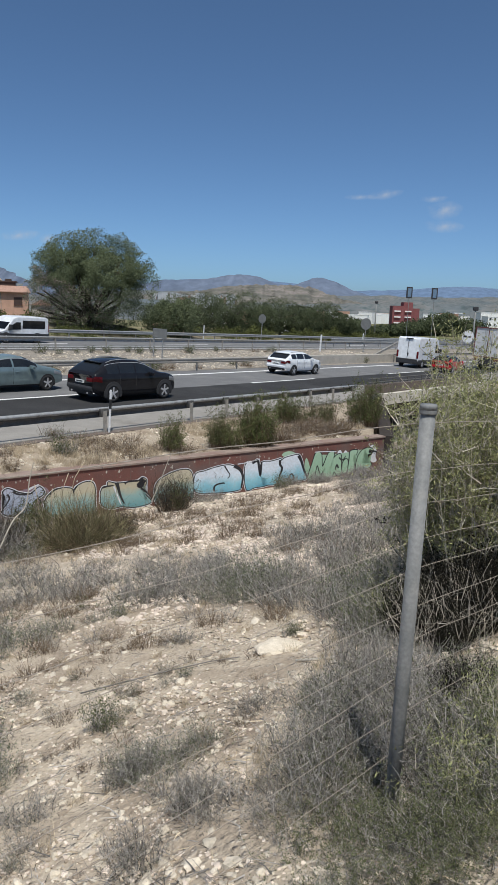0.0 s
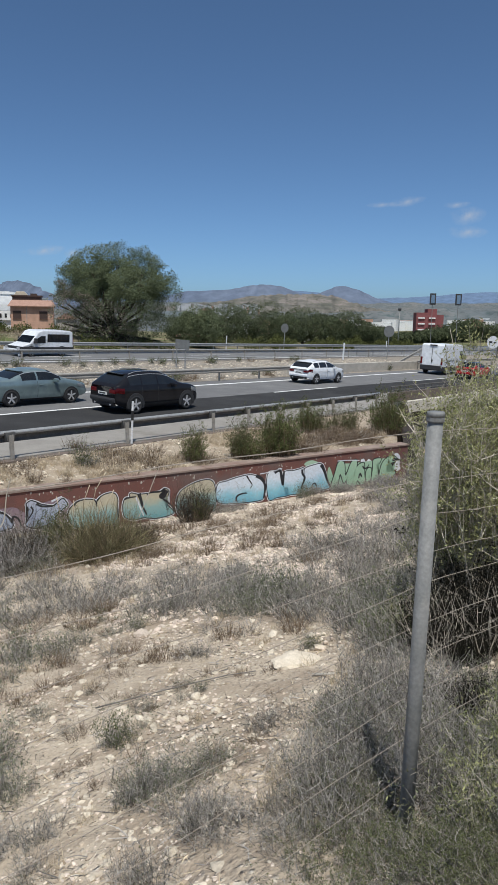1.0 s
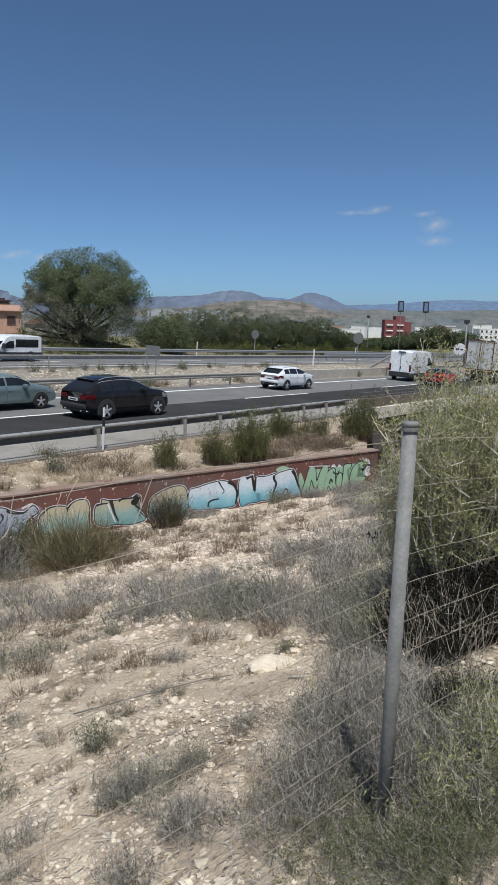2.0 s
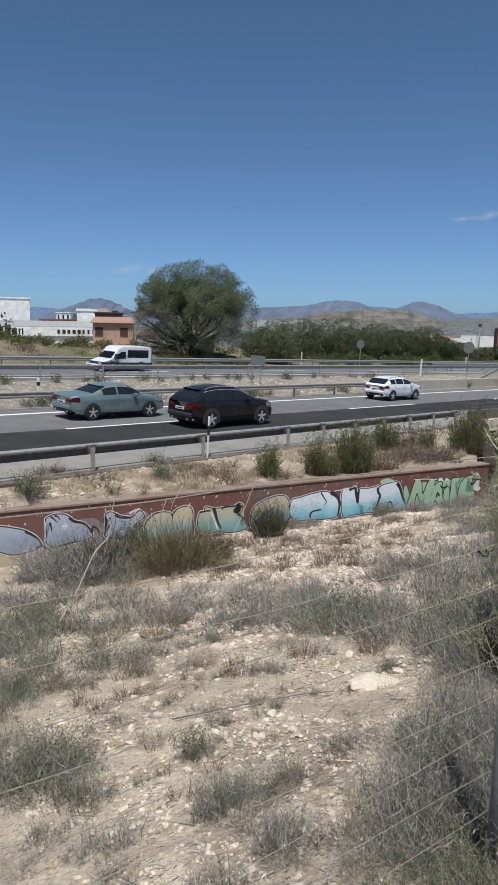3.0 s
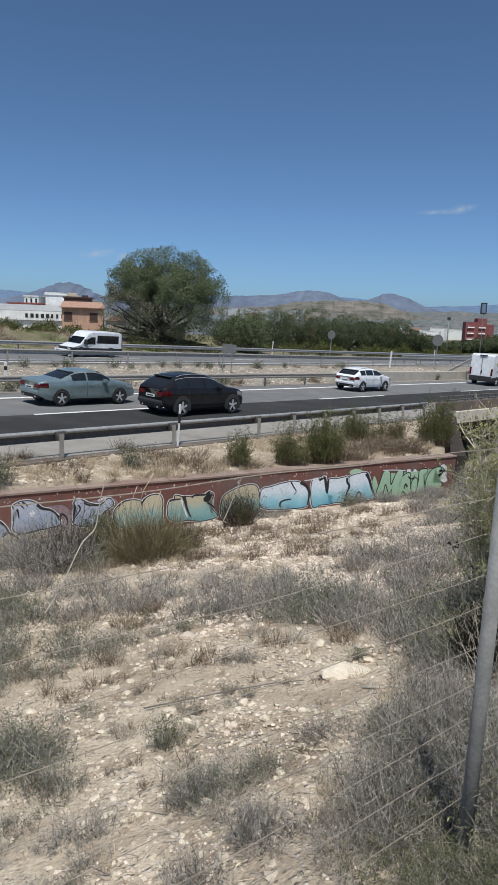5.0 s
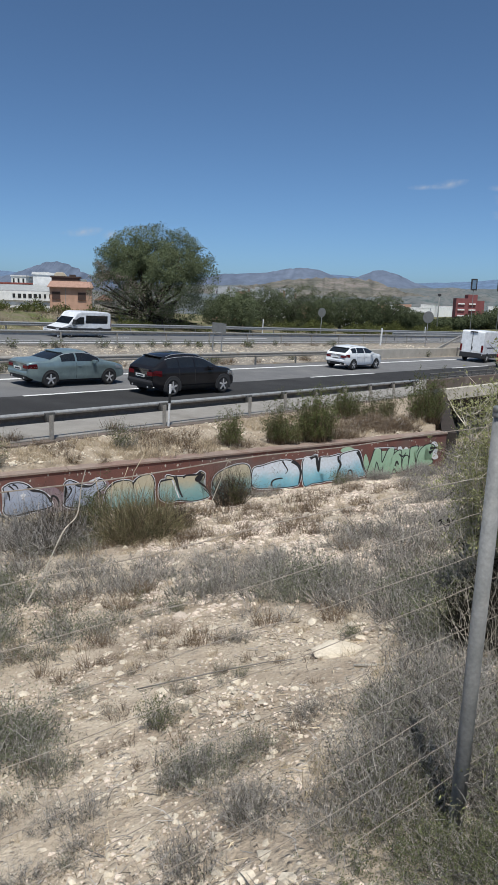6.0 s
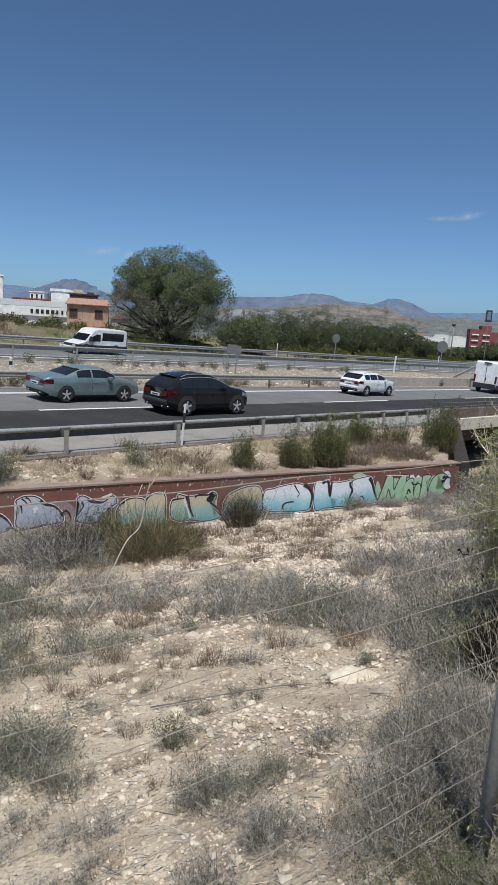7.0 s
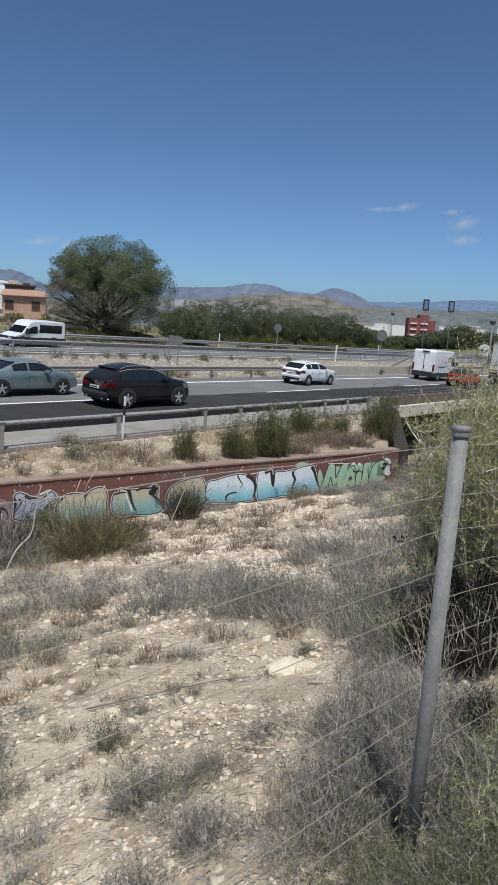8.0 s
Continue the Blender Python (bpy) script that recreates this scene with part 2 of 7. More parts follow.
M_brownstalk = mat("brown_stalks", (0.20, 0.145, 0.095), (0.14, 0.10, 0.07), scale=5, rough=0.9, bump=0, fine=60, island=0.35, spec=0.15)
M_lime = mat("yellow_green_leaf", (0.36, 0.365, 0.175), (0.26, 0.27, 0.125), scale=3, rough=0.75, bump=0, fine=50, island=0.4, spec=0.25, trans=0.25)
M_treeleaf = mat("tree_leaf", (0.165, 0.190, 0.108), (0.118, 0.142, 0.078), scale=0.5, rough=0.9, bump=0, fine=8, island=0.22, spec=0.05, trans=0.35)
M_pineleaf = mat("pine_leaf", (0.105, 0.124, 0.068), (0.074, 0.090, 0.050), scale=0.25, rough=0.95, bump=0, fine=2, island=0.15, spec=0.03, trans=0.25)
M_shrubfar = mat("roadside_leaf", (0.115, 0.125, 0.040), (0.080, 0.092, 0.030), scale=0.5, rough=0.8, bump=0, fine=6, island=0.4, spec=0.2, trans=0.15)
M_bark = mat("bark", (0.060, 0.048, 0.036), (0.042, 0.034, 0.026), scale=4, rough=0.95, bump=0.5, fine=25, dist=0.03)
M_clod = mat("soil_clods", (0.46, 0.385, 0.30), (0.34, 0.275, 0.21), scale=9, rough=0.95, bump=0.5, fine=60, island=0.3, spec=0.1)
M_rubble = mat("pinkish_rubble", (0.66, 0.57, 0.48), (0.56, 0.46, 0.38), scale=8, rough=0.95, bump=0.4, fine=50, island=0.25, spec=0.15)
# near-black leaf colour that puts the shade under the bush into paint
M_shadeleaf = mat("shade_black_leaf", (0.026, 0.024, 0.018), (0.017, 0.016, 0.013), scale=6, rough=0.95, bump=0, fine=60, island=0.5, spec=0.05)
# dark steel of spacers and handrails; paints shade on the lower wave
M_darksteel = mat("dark_steel_and_shade", (0.15, 0.147, 0.142), (0.11, 0.108, 0.104), scale=6, rough=0.8, metal=0.2, bump=0.05, fine=40, spec=0.2)
M_dryleaf = mat("dry_seed_heads", (0.34, 0.285, 0.245), (0.25, 0.21, 0.18), scale=0.6, rough=0.95, bump=0, fine=8, island=0.35, spec=0.05, trans=0.1)
M_stone = mat("pale_limestone", (0.62, 0.55, 0.45), (0.52, 0.45, 0.35), scale=10, rough=0.95, bump=0.4, fine=60, island=0.22, spec=0.15)
M_glass = mat("dark_car_glass", (0.012, 0.014, 0.016), (0.018, 0.02, 0.022), scale=2, rough=0.08, bump=0, spec=0.6)
M_alloy = mat("alloy", (0.55, 0.55, 0.56), (0.48, 0.48, 0.49), scale=20, rough=0.4, metal=0.3, bump=0)
M_lampred = mat("red_lamp_plastic", (0.13, 0.007, 0.010), (0.10, 0.006, 0.008), scale=20, rough=0.2, bump=0)
M_plate = mat("plate_white", (0.72, 0.72, 0.70), (0.66, 0.66, 0.64), scale=20, rough=0.4, bump=0)
M_plastic = mat("black_plastic", (0.030, 0.030, 0.032), (0.04, 0.04, 0.042), scale=12, rough=0.55, bump=0.05)
M_white = mat("white_paint", (0.78, 0.79, 0.80), (0.72, 0.73, 0.74), scale=3, rough=0.5, bump=0.02)


def paint(name, c):
    m = mat(name, c, tuple(v * 0.93 for v in c), scale=1.5, rough=0.32 if max(c) > 0.1 else 0.14, bump=0, fine=3, spec=0.35 if max(c) > 0.1 else 0.2)
    b = m.node_tree.nodes["Principled BSDF"]
    b.inputs["Coat Weight"].default_value, b.inputs["Coat Roughness"].default_value = 0.22 if max(c) > 0.1 else 0.07, 0.05
    return m


# ---- building blocks ----
def tri_mesh(name, V, F, mats, idx=None, smooth_faces=False):
    me = bpy.data.meshes.new(name)
    me.from_pydata(np.asarray(V, float).tolist(), [], np.asarray(F).tolist() if not isinstance(F, list) else F)
    for m in mats:
        me.materials.append(m)
    if idx is not None:
        me.polygons.foreach_set("material_index", np.asarray(idx, np.int32))
    if smooth_faces:
        me.polygons.foreach_set("use_smooth", np.ones(len(me.polygons), bool))
    me.update()
    return me


def bm_mesh(name, bm, material, smooth_faces=False):
    me = bpy.data.meshes.new(name)
    bmesh.ops.recalc_face_normals(bm, faces=bm.faces[:])
    for f in bm.faces:
        f.smooth = smooth_faces
    bm.to_mesh(me)
    bm.free()
    me.materials.append(material)
    return me


def thing(name, m, label, category, group="", kind=""):
    ob = new(name)
    ob.empty_display_size = 0.1
    ob.matrix_basis = m
    return tagged(ob, label, category, group, kind)


def part(name, bm, material, parent, label="", smooth_faces=False, m=None):
    """One mesh under a thing or a part, from a bmesh or a ready mesh."""
    me = bm if isinstance(bm, bpy.types.Mesh) else bm_mesh(name, bm, material, smooth_faces)
    ob = new(name, me)
    ob.parent = parent
    if m is not None:
        ob.matrix_basis = m
    if label:
        ob["label"] = label
    return ob


def solid(name, bm, material, label, category, group="", kind="", m=None, smooth_faces=False):
    me = bm if isinstance(bm, bpy.types.Mesh) else bm_mesh(name, bm, material, smooth_faces)
    ob = new(name, me)
    if m is not None:
        ob.matrix_basis = m
    return tagged(ob, label, category, group, kind)


def box(bm, x0, x1, y0, y1, z0, z1, bevel=0.0):
    c = bmesh.ops.create_cube(bm, size=1)["verts"]
    bmesh.ops.transform(bm, verts=c, matrix=Matrix.Translation(((x0 + x1) / 2, (y0 + y1) / 2, (z0 + z1) / 2)) @ Matrix.Diagonal((x1 - x0, y1 - y0, z1 - z0, 1)))
    if bevel:
        bmesh.ops.bevel(bm, geom=list({e for v in c for e in v.link_edges}), offset=bevel, segments=2, affect="EDGES", profile=0.6)
    return bm


def prism(bm, outline, y0, y1, bevel=0.0):
    """An outline in x and z, drawn out from y0 to y1."""
    a = [bm.verts.new((x, y0, z)) for x, z in outline]
    b = [bm.verts.new((x, y1, z)) for x, z in outline]
    k = len(a)
    fs = [bm.faces.new(a), bm.faces.new(b[::-1])]
    fs += [bm.faces.new((a[i], b[i], b[(i + 1) % k], a[(i + 1) % k])) for i in range(k)]
    bmesh.ops.recalc_face_normals(bm, faces=fs)
    if bevel:
        bmesh.ops.bevel(bm, geom=list({e for f in fs for e in f.edges}), offset=bevel, segments=2, affect="EDGES", profile=0.6)
    return bm


def tube(bm, pts, r, sides=8, r1=None, cap=True):
    """A round rod along points, from radius r to r1."""
    pts = [Vector(p) for p in pts]
    r1 = r if r1 is None else r1
    rings = []
    for i, p in enumerate(pts):
        d = (pts[min(i + 1, len(pts) - 1)] - pts[max(i - 1, 0)]).normalized()
        a = d.orthogonal().normalized() if abs(d.z) < 0.95 else Vector((1, 0, 0)) - d * d.x
        a.normalize()
        b = d.cross(a)
        rr = r + (r1 - r) * i / max(len(pts) - 1, 1)
        rings.append([bm.verts.new(p + a * rr * math.cos(2 * math.pi * k / sides) + b * rr * math.sin(2 * math.pi * k / sides)) for k in range(sides)])
    for u, v in zip(rings, rings[1:]):
        for k in range(sides):
            bm.faces.new((u[k], u[(k + 1) % sides], v[(k + 1) % sides], v[k]))
    if cap:
        bm.faces.new(rings[0][::-1])
        bm.faces.new(rings[-1])
    return bm


def sweep(bm, profile, pts, closed=True):
    """A profile (across, up) swept along points given as frames (place, across)."""
    rings = [[bm.verts.new(p + a * u + Vector((0, 0, v))) for u, v in profile] for p, a in pts]
    k = len(profile)
    for r, q in zip(rings, rings[1:]):
        for i in range(k if closed else k - 1):
            bm.faces.new((r[i], r[(i + 1) % k], q[(i + 1) % k], q[i]))
    if closed:
        bm.faces.new(rings[0])
        bm.faces.new(rings[-1][::-1])
    return bm


# ---- the land ----
def build_ground():
    """One sheet from under the camera to the horizon, close-meshed where it is near."""
    r = 0.5 * 1.020 ** np.arange(468)
    r = r[r < 4900]
    fine = np.radians(np.linspace(-42, 34, 230))
    rest = np.radians(np.linspace(34, 318, 60))[1:-1]
    ang = np.concatenate([fine, rest])
    R, A = np.meshgrid(r, ang, indexing="ij")
    X, Y = 0.3 + R * np.sin(A), -0.2 + R * np.cos(A)
    # draw the sheet's edge in under the painted wall
    d = (X - WO.x) * WN.x + (Y - WO.y) * WN.y
    a = (X - WO.x) * WU.x + (Y - WO.y) * WU.y
    pull = np.where((d > -0.32) & (d < 0.16) & (a > -14) & (a < 17), 0.16 - d, 0.0)
    pull = np.where((d >= 0.16) & (d < 0.58) & (a > -14) & (a < 15.4), 0.31 - d, pull)
    X, Y = X + WN.x * pull, Y + WN.y * pull
    Z = height(X, Y)
    d = (X - WO.x) * WN.x + (Y - WO.y) * WN.y
    n = (X - RO.x) * RN.x + (Y - RO.y) * RN.y
    flat = np.stack([X.ravel(), Y.ravel()], 1)
    rough = np.array([noise.fractal(Vector((x * 1.3, y * 1.3, 0.0)), 1.0, 2.0, 5) if rr < 45 else 0.0 for (x, y), rr in zip(flat, R.ravel())]).reshape(R.shape)
    amp = np.where(d < 0.05, 0.022 + 0.02 * smooth(4, 12, R), np.where(n < -0.3, 0.05, np.where((n > 12.5) & (n < 22.5), 0.06, 0.0)))
    Z = Z + rough * amp
    V = np.concatenate([np.stack([X, Y, Z], -1).reshape(-1, 3), [[0.3, -0.2, float(height(0.3, -0.2))]]])
    nr, na = R.shape
    i, j = np.meshgrid(np.arange(nr - 1), np.arange(na), indexing="ij")
    k = (j + 1) % na
    F = np.stack([i * na + j, i * na + k, (i + 1) * na + k, (i + 1) * na + j], -1)
    dm, nm = d[:-1, :], n[:-1, :]
    rm = R[:-1, :]
    idx = np.where(dm < 0.2, 0, np.where(nm < 0.4, 1, np.where(nm < 33.5, 2, np.where(rm < 130, 3, 4))))
    idx = np.where((dm < 0.2) & (rm > 60), 4, idx)
    faces = F.reshape(-1, 4)[:, ::-1].tolist() + [[nr * na, a, b] for a, b in zip(range(na), [*range(1, na), 0])]
    idx = idx.ravel().tolist() + [0] * na
    me = tri_mesh("ground", V, faces, [M_soil, M_bank, M_gravel, M_drygrass, M_field], idx, True)
    tagged(new("ground", me), "pale stony slope falling to a motorway and a valley", "ground", kind="structure")


build_ground()


def strip(name, s0, s1, n0, n1, h, material, label, category="road", depth=0.06, step=4.0, wobble=0.0):
    """A band of the carriageway with its thickness."""
    bm = bmesh.new()
    k = max(1, int((s1 - s0) / step))
    rows = []
    for i in range(k + 1):
        s = s0 + (s1 - s0) * i / k
        w0 = wobble * noise.noise(Vector((s * 0.6, 1.7, 0)))
        w1 = wobble * noise.noise(Vector((s * 0.6, 7.3, 0)))
        rows.append([bm.verts.new(road(s, n0 + w0, h)), bm.verts.new(road(s, n1 + w1, h)), bm.verts.new(road(s, n1 + w1, h - depth)), bm.verts.new(road(s, n0 + w0, h - depth))])
    for a, b in zip(rows, rows[1:]):
        for q in range(4):
            bm.faces.new((a[q], a[(q + 1) % 4], b[(q + 1) % 4], b[q]))
    bm.faces.new(rows[0])
    bm.faces.new(rows[-1][::-1])
    return solid(name, bm, material, label, category, kind="structure")


strip("road_near", -70, 420, 0.75, 11.9, 0.0, M_asphalt, "worn grey asphalt carriageway of a motorway", depth=0.12)
strip("road_shoulder", -70, 420, 0.12, 3.35, 0.005, M_shoulder, "pale concrete hard shoulder beside the rail", depth=0.35, wobble=0.05)
strip("road_lane", -70, 420, 3.355, 6.45, 0.009, M_tar, "freshly resurfaced dark asphalt lane", depth=0.02, step=1.0, wobble=0.08)
strip("road_far", -70, 420, 24.3, 32.6, 0.0, M_asphalt, "far asphalt carriageway behind rails", depth=0.12)
strip("road_line", -70, 420, 10.35, 10.6, 0.006, M_line, "solid white edge line on asphalt", "road marking", depth=0.006)
strip("road_line_far", -70, 420, 25.0, 25.2, 0.006, M_line, "white edge line on the far carriageway", "road marking", depth=0.006)
for s in np.arange(-49, 400, 17.3):
    strip("lane_dash", s, s + 6.6, 6.36, 6.52, 0.014, M_line, "white broken lane marking on asphalt", "road marking", depth=0.005)
for s in np.arange(-50, 300, 17.3):
    strip("lane_dash_far", s, s + 6.0, 28.6, 28.75, 0.006, M_line, "white broken marking on the far lanes", "road marking", depth=0.006)
strip("kerb", -70, 21.4, -0.16, 0.10, -0.02, M_concdark, "dark uneven edge kerb under the rail", "kerb", depth=0.22, wobble=0.04)

# ---- guard rails ----
WAVE = [(0.0, -0.155), (0.03, -0.15), (0.083, -0.10), (0.083, -0.055), (0.02, -0.02), (0.02, 0.02), (0.083, 0.055), (0.083, 0.10), (0.03, 0.15), (0.0, 0.155)]


BACK_UPPER = [(0.0, 0.14), (-0.05, 0.13), (-0.08, 0.10), (-0.082, 0.065), (-0.055, 0.035), (-0.02, 0.022)]
BACK_LOWER = [(-0.02, 0.020), (0.03, 0.0), (0.055, -0.05), (0.05, -0.105), (0.02, -0.15), (0.0, -0.165)]


def wave_beam(s0, s1, n, h, face, h0=None, h1=None, n1=None, wave=None):
    """A corrugated beam; face is +1 or -1, the side to which its waves swell."""
    bm = bmesh.new()
    wave = wave or WAVE
    prof = [(face * u, v) for u, v in wave] + [(face * (u + (0.004 if wave is not WAVE else -0.004)), v) for u, v in wave[::-1]]
    k = max(2, int((s1 - s0) / 2))
    pts = []
    for i in range(k + 1):
        t = i / k
        nn = n + ((n1 if n1 is not None else n) - n) * t
        hh = (h0 if h0 is not None else h) * (1 - t) + (h1 if h1 is not None else h) * t
        pts.append((road(s0 + (s1 - s0) * t, nn, hh), RN))
    return sweep(bm, prof, pts)


def c_post(height_of, w=0.11, d=0.06):
    """A rolled channel post with its flanges."""
    bm = bmesh.new()
    box(bm, -w / 2, w / 2, -d / 2, -d / 2 + 0.007, -0.25, height_of)
    box(bm, -w / 2, -w / 2 + 0.007, -d / 2 + 0.007, d / 2, -0.25, height_of)
    box(bm, w / 2 - 0.007, w / 2, -d / 2 + 0.007, d / 2, -0.25, height_of)
    return bm_mesh("post", bm, M_zinc_old)


def spacer_block():
    bm = bmesh.new()
    prism(bm, [(-0.10, -0.13), (0.10, -0.13), (0.15, 0.11), (-0.15, 0.11)], 0.0, 0.14, 0.008)
    return bm_mesh("spacer", bm, M_darksteel)


def guard_rail(label, s0, s1, n, top, face, spacing, group, material=M_zinc, lower=None, post_h=0.66, start=None, spacer=True, group_h=0.0, back=False, shade_lower=False):
    """A corrugated rail on posts: face is the side of the traffic."""
    rail = thing("guard_rail", Matrix.Translation(road(s0, n)), label, "guard rail", group)
    inv = rail.matrix_basis.inverted()
    off = 0.17 if spacer else 0.04
    ob = part("beam", wave_beam(s0, s1, n + face * off, top - 0.16 + group_h, face, wave=BACK_UPPER if back else None), material, rail, "corrugated steel beam", smooth_faces=back)
    ob.matrix_basis = inv
    if back:
        # on the roadside rail the lower wave's shade is put into its colour
        ob = part("lower_wave", wave_beam(s0, s1, n + face * off, top - 0.16 + group_h, face, wave=BACK_LOWER), M_darksteel if shade_lower else material, rail, "lower wave of the beam with shade painted into its colour" if shade_lower else "lower wave of the beam", smooth_faces=True)
        ob.matrix_basis = inv
    if lower is not None:
        lo = part("lower_beam", wave_beam(s0, s1, n + face * 0.05, lower, face, wave=BACK_UPPER if back else None), material, rail, smooth_faces=back)
        lo.matrix_basis = inv
    pm, sm = c_post(post_h), spacer_block()
    s = s0 + 0.3 if start is None else start
    while s < s1:
        p = road_frame(s, n, 0.0)
        up = Matrix.Translation(p.translation) @ Matrix.Rotation(math.atan2(RU.y, RU.x), 4, "Z")
        part("post", pm, None, rail, m=inv @ up)
        if spacer:
            part("spacer", sm, None, rail, m=inv @ up @ Matrix.Translation((0, 0.02 if face > 0 else -0.02, top - 0.15)) @ Matrix.Rotation(0 if face > 0 else math.pi, 4, "Z"))
        s += spacing(s) if callable(spacing) else spacing
    return rail


guard_rail("galvanised motorway rail on channel posts with spacers", -60, 20.6, 0.0, 0.76, 1, lambda s: 4.0 if s < 7.9 else 2.0, "roadside rails", start=-60.0, back=True, shade_lower=True)
guard_rail("weathered median rail seen from its back", -60, 33.9, 11.9, 0.80, -1, 4.0, "median rails", material=M_zinc_old, start=-58.2, spacer=True)
guard_rail("second median rail restarting after a concrete wall", 50.5, 130, 12.4, 0.85, -1, 4.0, "median rails", material=M_zinc_old, start=51.0)
guard_rail("double rail with a lower guard beside the far lanes", -60, 160, 23.6, 0.98, 1, 4.6, "median rails", lower=0.16, post_h=0.92, start=-58.0, spacer=False, back=True)
guard_rail("far roadside rail before the trees", -60, 160, 33.2, 0.82, -1, 4.0, "far rails", start=-59.0)
guard_rail("far rail ending by the overhead signs", 62, 120, 26.0, 1.1, -1, 4.0, "far rails", start=63.0)


def ramp_rail(s0, s1, n, h0, h1, n1):
    rail = thing("guard_rail_end", Matrix.Translation(road(s0, n)), "sloping end piece of a steel guard rail", "guard rail", "rail ends")
    ob = part("beam", wave_beam(s0, s1, n, 0, -1, h0, h1, n1), M_zinc_old, rail)
    ob.matrix_basis = rail.matrix_basis.inverted()
    bm = bmesh.new()
    box(bm, -0.05, 0.05, -0.03, 0.03, -0.3, max(h0, h1))
    part("post", bm, M_zinc, rail, m=rail.matrix_basis.inverted() @ Matrix.Translation(road(s1 if h1 > h0 else s0, n1 if h1 > h0 else n)))


ramp_rail(50, 68, 14.5, 0.15, 1.5, 19.5)

# low concrete wall in the median
bm = bmesh.new()
prism(bm, [(0, -0.3), (0, 0.62), (0.08, 0.70), (26, 0.70), (26, -0.3)], -0.16, 0.16, 0.02)
solid("median_wall", bm, M_concrete, "low pale concrete wall in the median", "wall", kind="structure", m=road_frame(30.5, 12.9, 0.0))

# ---- painted wall, underpass and bridge ----
M_coping = mat("worn_coping", (0.31, 0.245, 0.205), (0.24, 0.18, 0.15), scale=3, rough=0.9, bump=0.3, fine=30, c3=(0.24, 0.16, 0.13), stain=0.5)
WALL_M = Matrix.Translation((WO.x, WO.y, 0)) @ Matrix.Rotation(math.atan2(WU.y, WU.x), 4, "Z")
bm = bmesh.new()
box(bm, -14, 15.88, 0.0, 0.34, -2.6, -0.45, 0.012)
wall = solid("wall_painted", bm, M_wallred, "long oxide-red retaining wall covered in graffiti", "wall", kind="structure", m=WALL_M)
a = -14.0
while a < 15.8:
    b = min(a + 2.45, 15.91)
    bm = bmesh.new()
    box(bm, a, b - 0.012, -0.03, 0.40, -0.45, -0.40 + 0.010 * random.random(), 0.008)
    part("coping_slab", bm, M_coping, wall)
    a = b
bm = bmesh.new()
for a in np.arange(-13.2, 15.5, 2.45):
    box(bm, a, a + 0.012, -0.0035, 0.001, -2.0, -0.47)
part("joint", bm, M_concdark, wall)

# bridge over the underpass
# near-black concrete: the underpass shade is put into its colour
M_shadewall = mat("shade_dark_concrete", (0.060, 0.050, 0.044), (0.045, 0.038, 0.034), scale=1.2, rough=0.95, bump=0.3, fine=24, c3=(0.085, 0.07, 0.06), stain=0.6, spec=0.1)
M_palecon = mat("pale_concrete", (0.60, 0.565, 0.50), (0.52, 0.485, 0.42), scale=1.2, rough=0.9, bump=0.2, fine=30, c3=(0.40, 0.36, 0.30), stain=0.6)
bridge = thing("bridge", road_frame(22.3, -0.35, 0.0), "concrete motorway bridge with a metal parapet over an underpass", "bridge", kind="structure")
bm = bmesh.new()
box(bm, 0.0, 16.0, -0.10, 0.55, -0.36, 0.25, 0.02)
part("edge_beam", bm, M_palecon, bridge, "pale concrete edge beam")
bm = bmesh.new()
box(bm, -1.2, 16.0, 0.10, 0.34, 0.25, 0.74, 0.015)
part("parapet", bm, M_concdark, bridge, "brown stained low parapet")
bm = bmesh.new()
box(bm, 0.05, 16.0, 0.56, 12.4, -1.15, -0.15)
part("deck", bm, M_shadewall, bridge)
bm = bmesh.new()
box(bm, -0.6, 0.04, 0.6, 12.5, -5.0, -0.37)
part("abutment", bm, M_shadewall, bridge)
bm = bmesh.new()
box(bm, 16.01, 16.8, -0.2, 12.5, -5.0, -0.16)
part("abutment", bm, M_shadewall, bridge)
for z in (0.84, 1.03):
    bm = bmesh.new()
    tube(bm, [(-1.2, 0.22, z), (16, 0.22, z)], 0.028, 8)
    part("handrail", bm, M_darksteel, bridge)
bm = bmesh.new()
box(bm, -0.02, 0.02, 0.19, 0.25, 0.74, 1.03)
pm = bm_mesh("baluster", bm, M_darksteel)
for k in range(18):
    part("baluster", pm, None, bridge, m=Matrix.Translation((-1.15 + k * 0.97, 0, 0)))
bm = bmesh.new()
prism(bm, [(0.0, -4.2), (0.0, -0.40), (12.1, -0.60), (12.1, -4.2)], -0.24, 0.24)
solid("wall_return", bm, M_shadewall, "side wall of the underpass with shade painted into its concrete", "wall", kind="structure", m=Matrix.Translation((3.80, 22.98, 0)) @ Matrix.Rotation(math.atan2(1, 0.105), 4, "Z"))


# ---- graffiti: flat paint on the wall ----
def closed_curve(pts, per=7):
    """A smooth closed line through a few points."""
    P = [Vector((x, 0, z)) for x, z in pts]
    out, k = [], len(P)
    for i in range(k):
        p0, p1, p2, p3 = P[i - 1], P[i], P[(i + 1) % k], P[(i + 2) % k]
        for q in range(per):
            t = q / per
            out.append(0.5 * ((2 * p1) + (p2 - p0) * t + (2 * p0 - 5 * p1 + 4 * p2 - p3) * t * t + (3 * p1 - p0 - 3 * p2 + p3) * t ** 3))
    return out


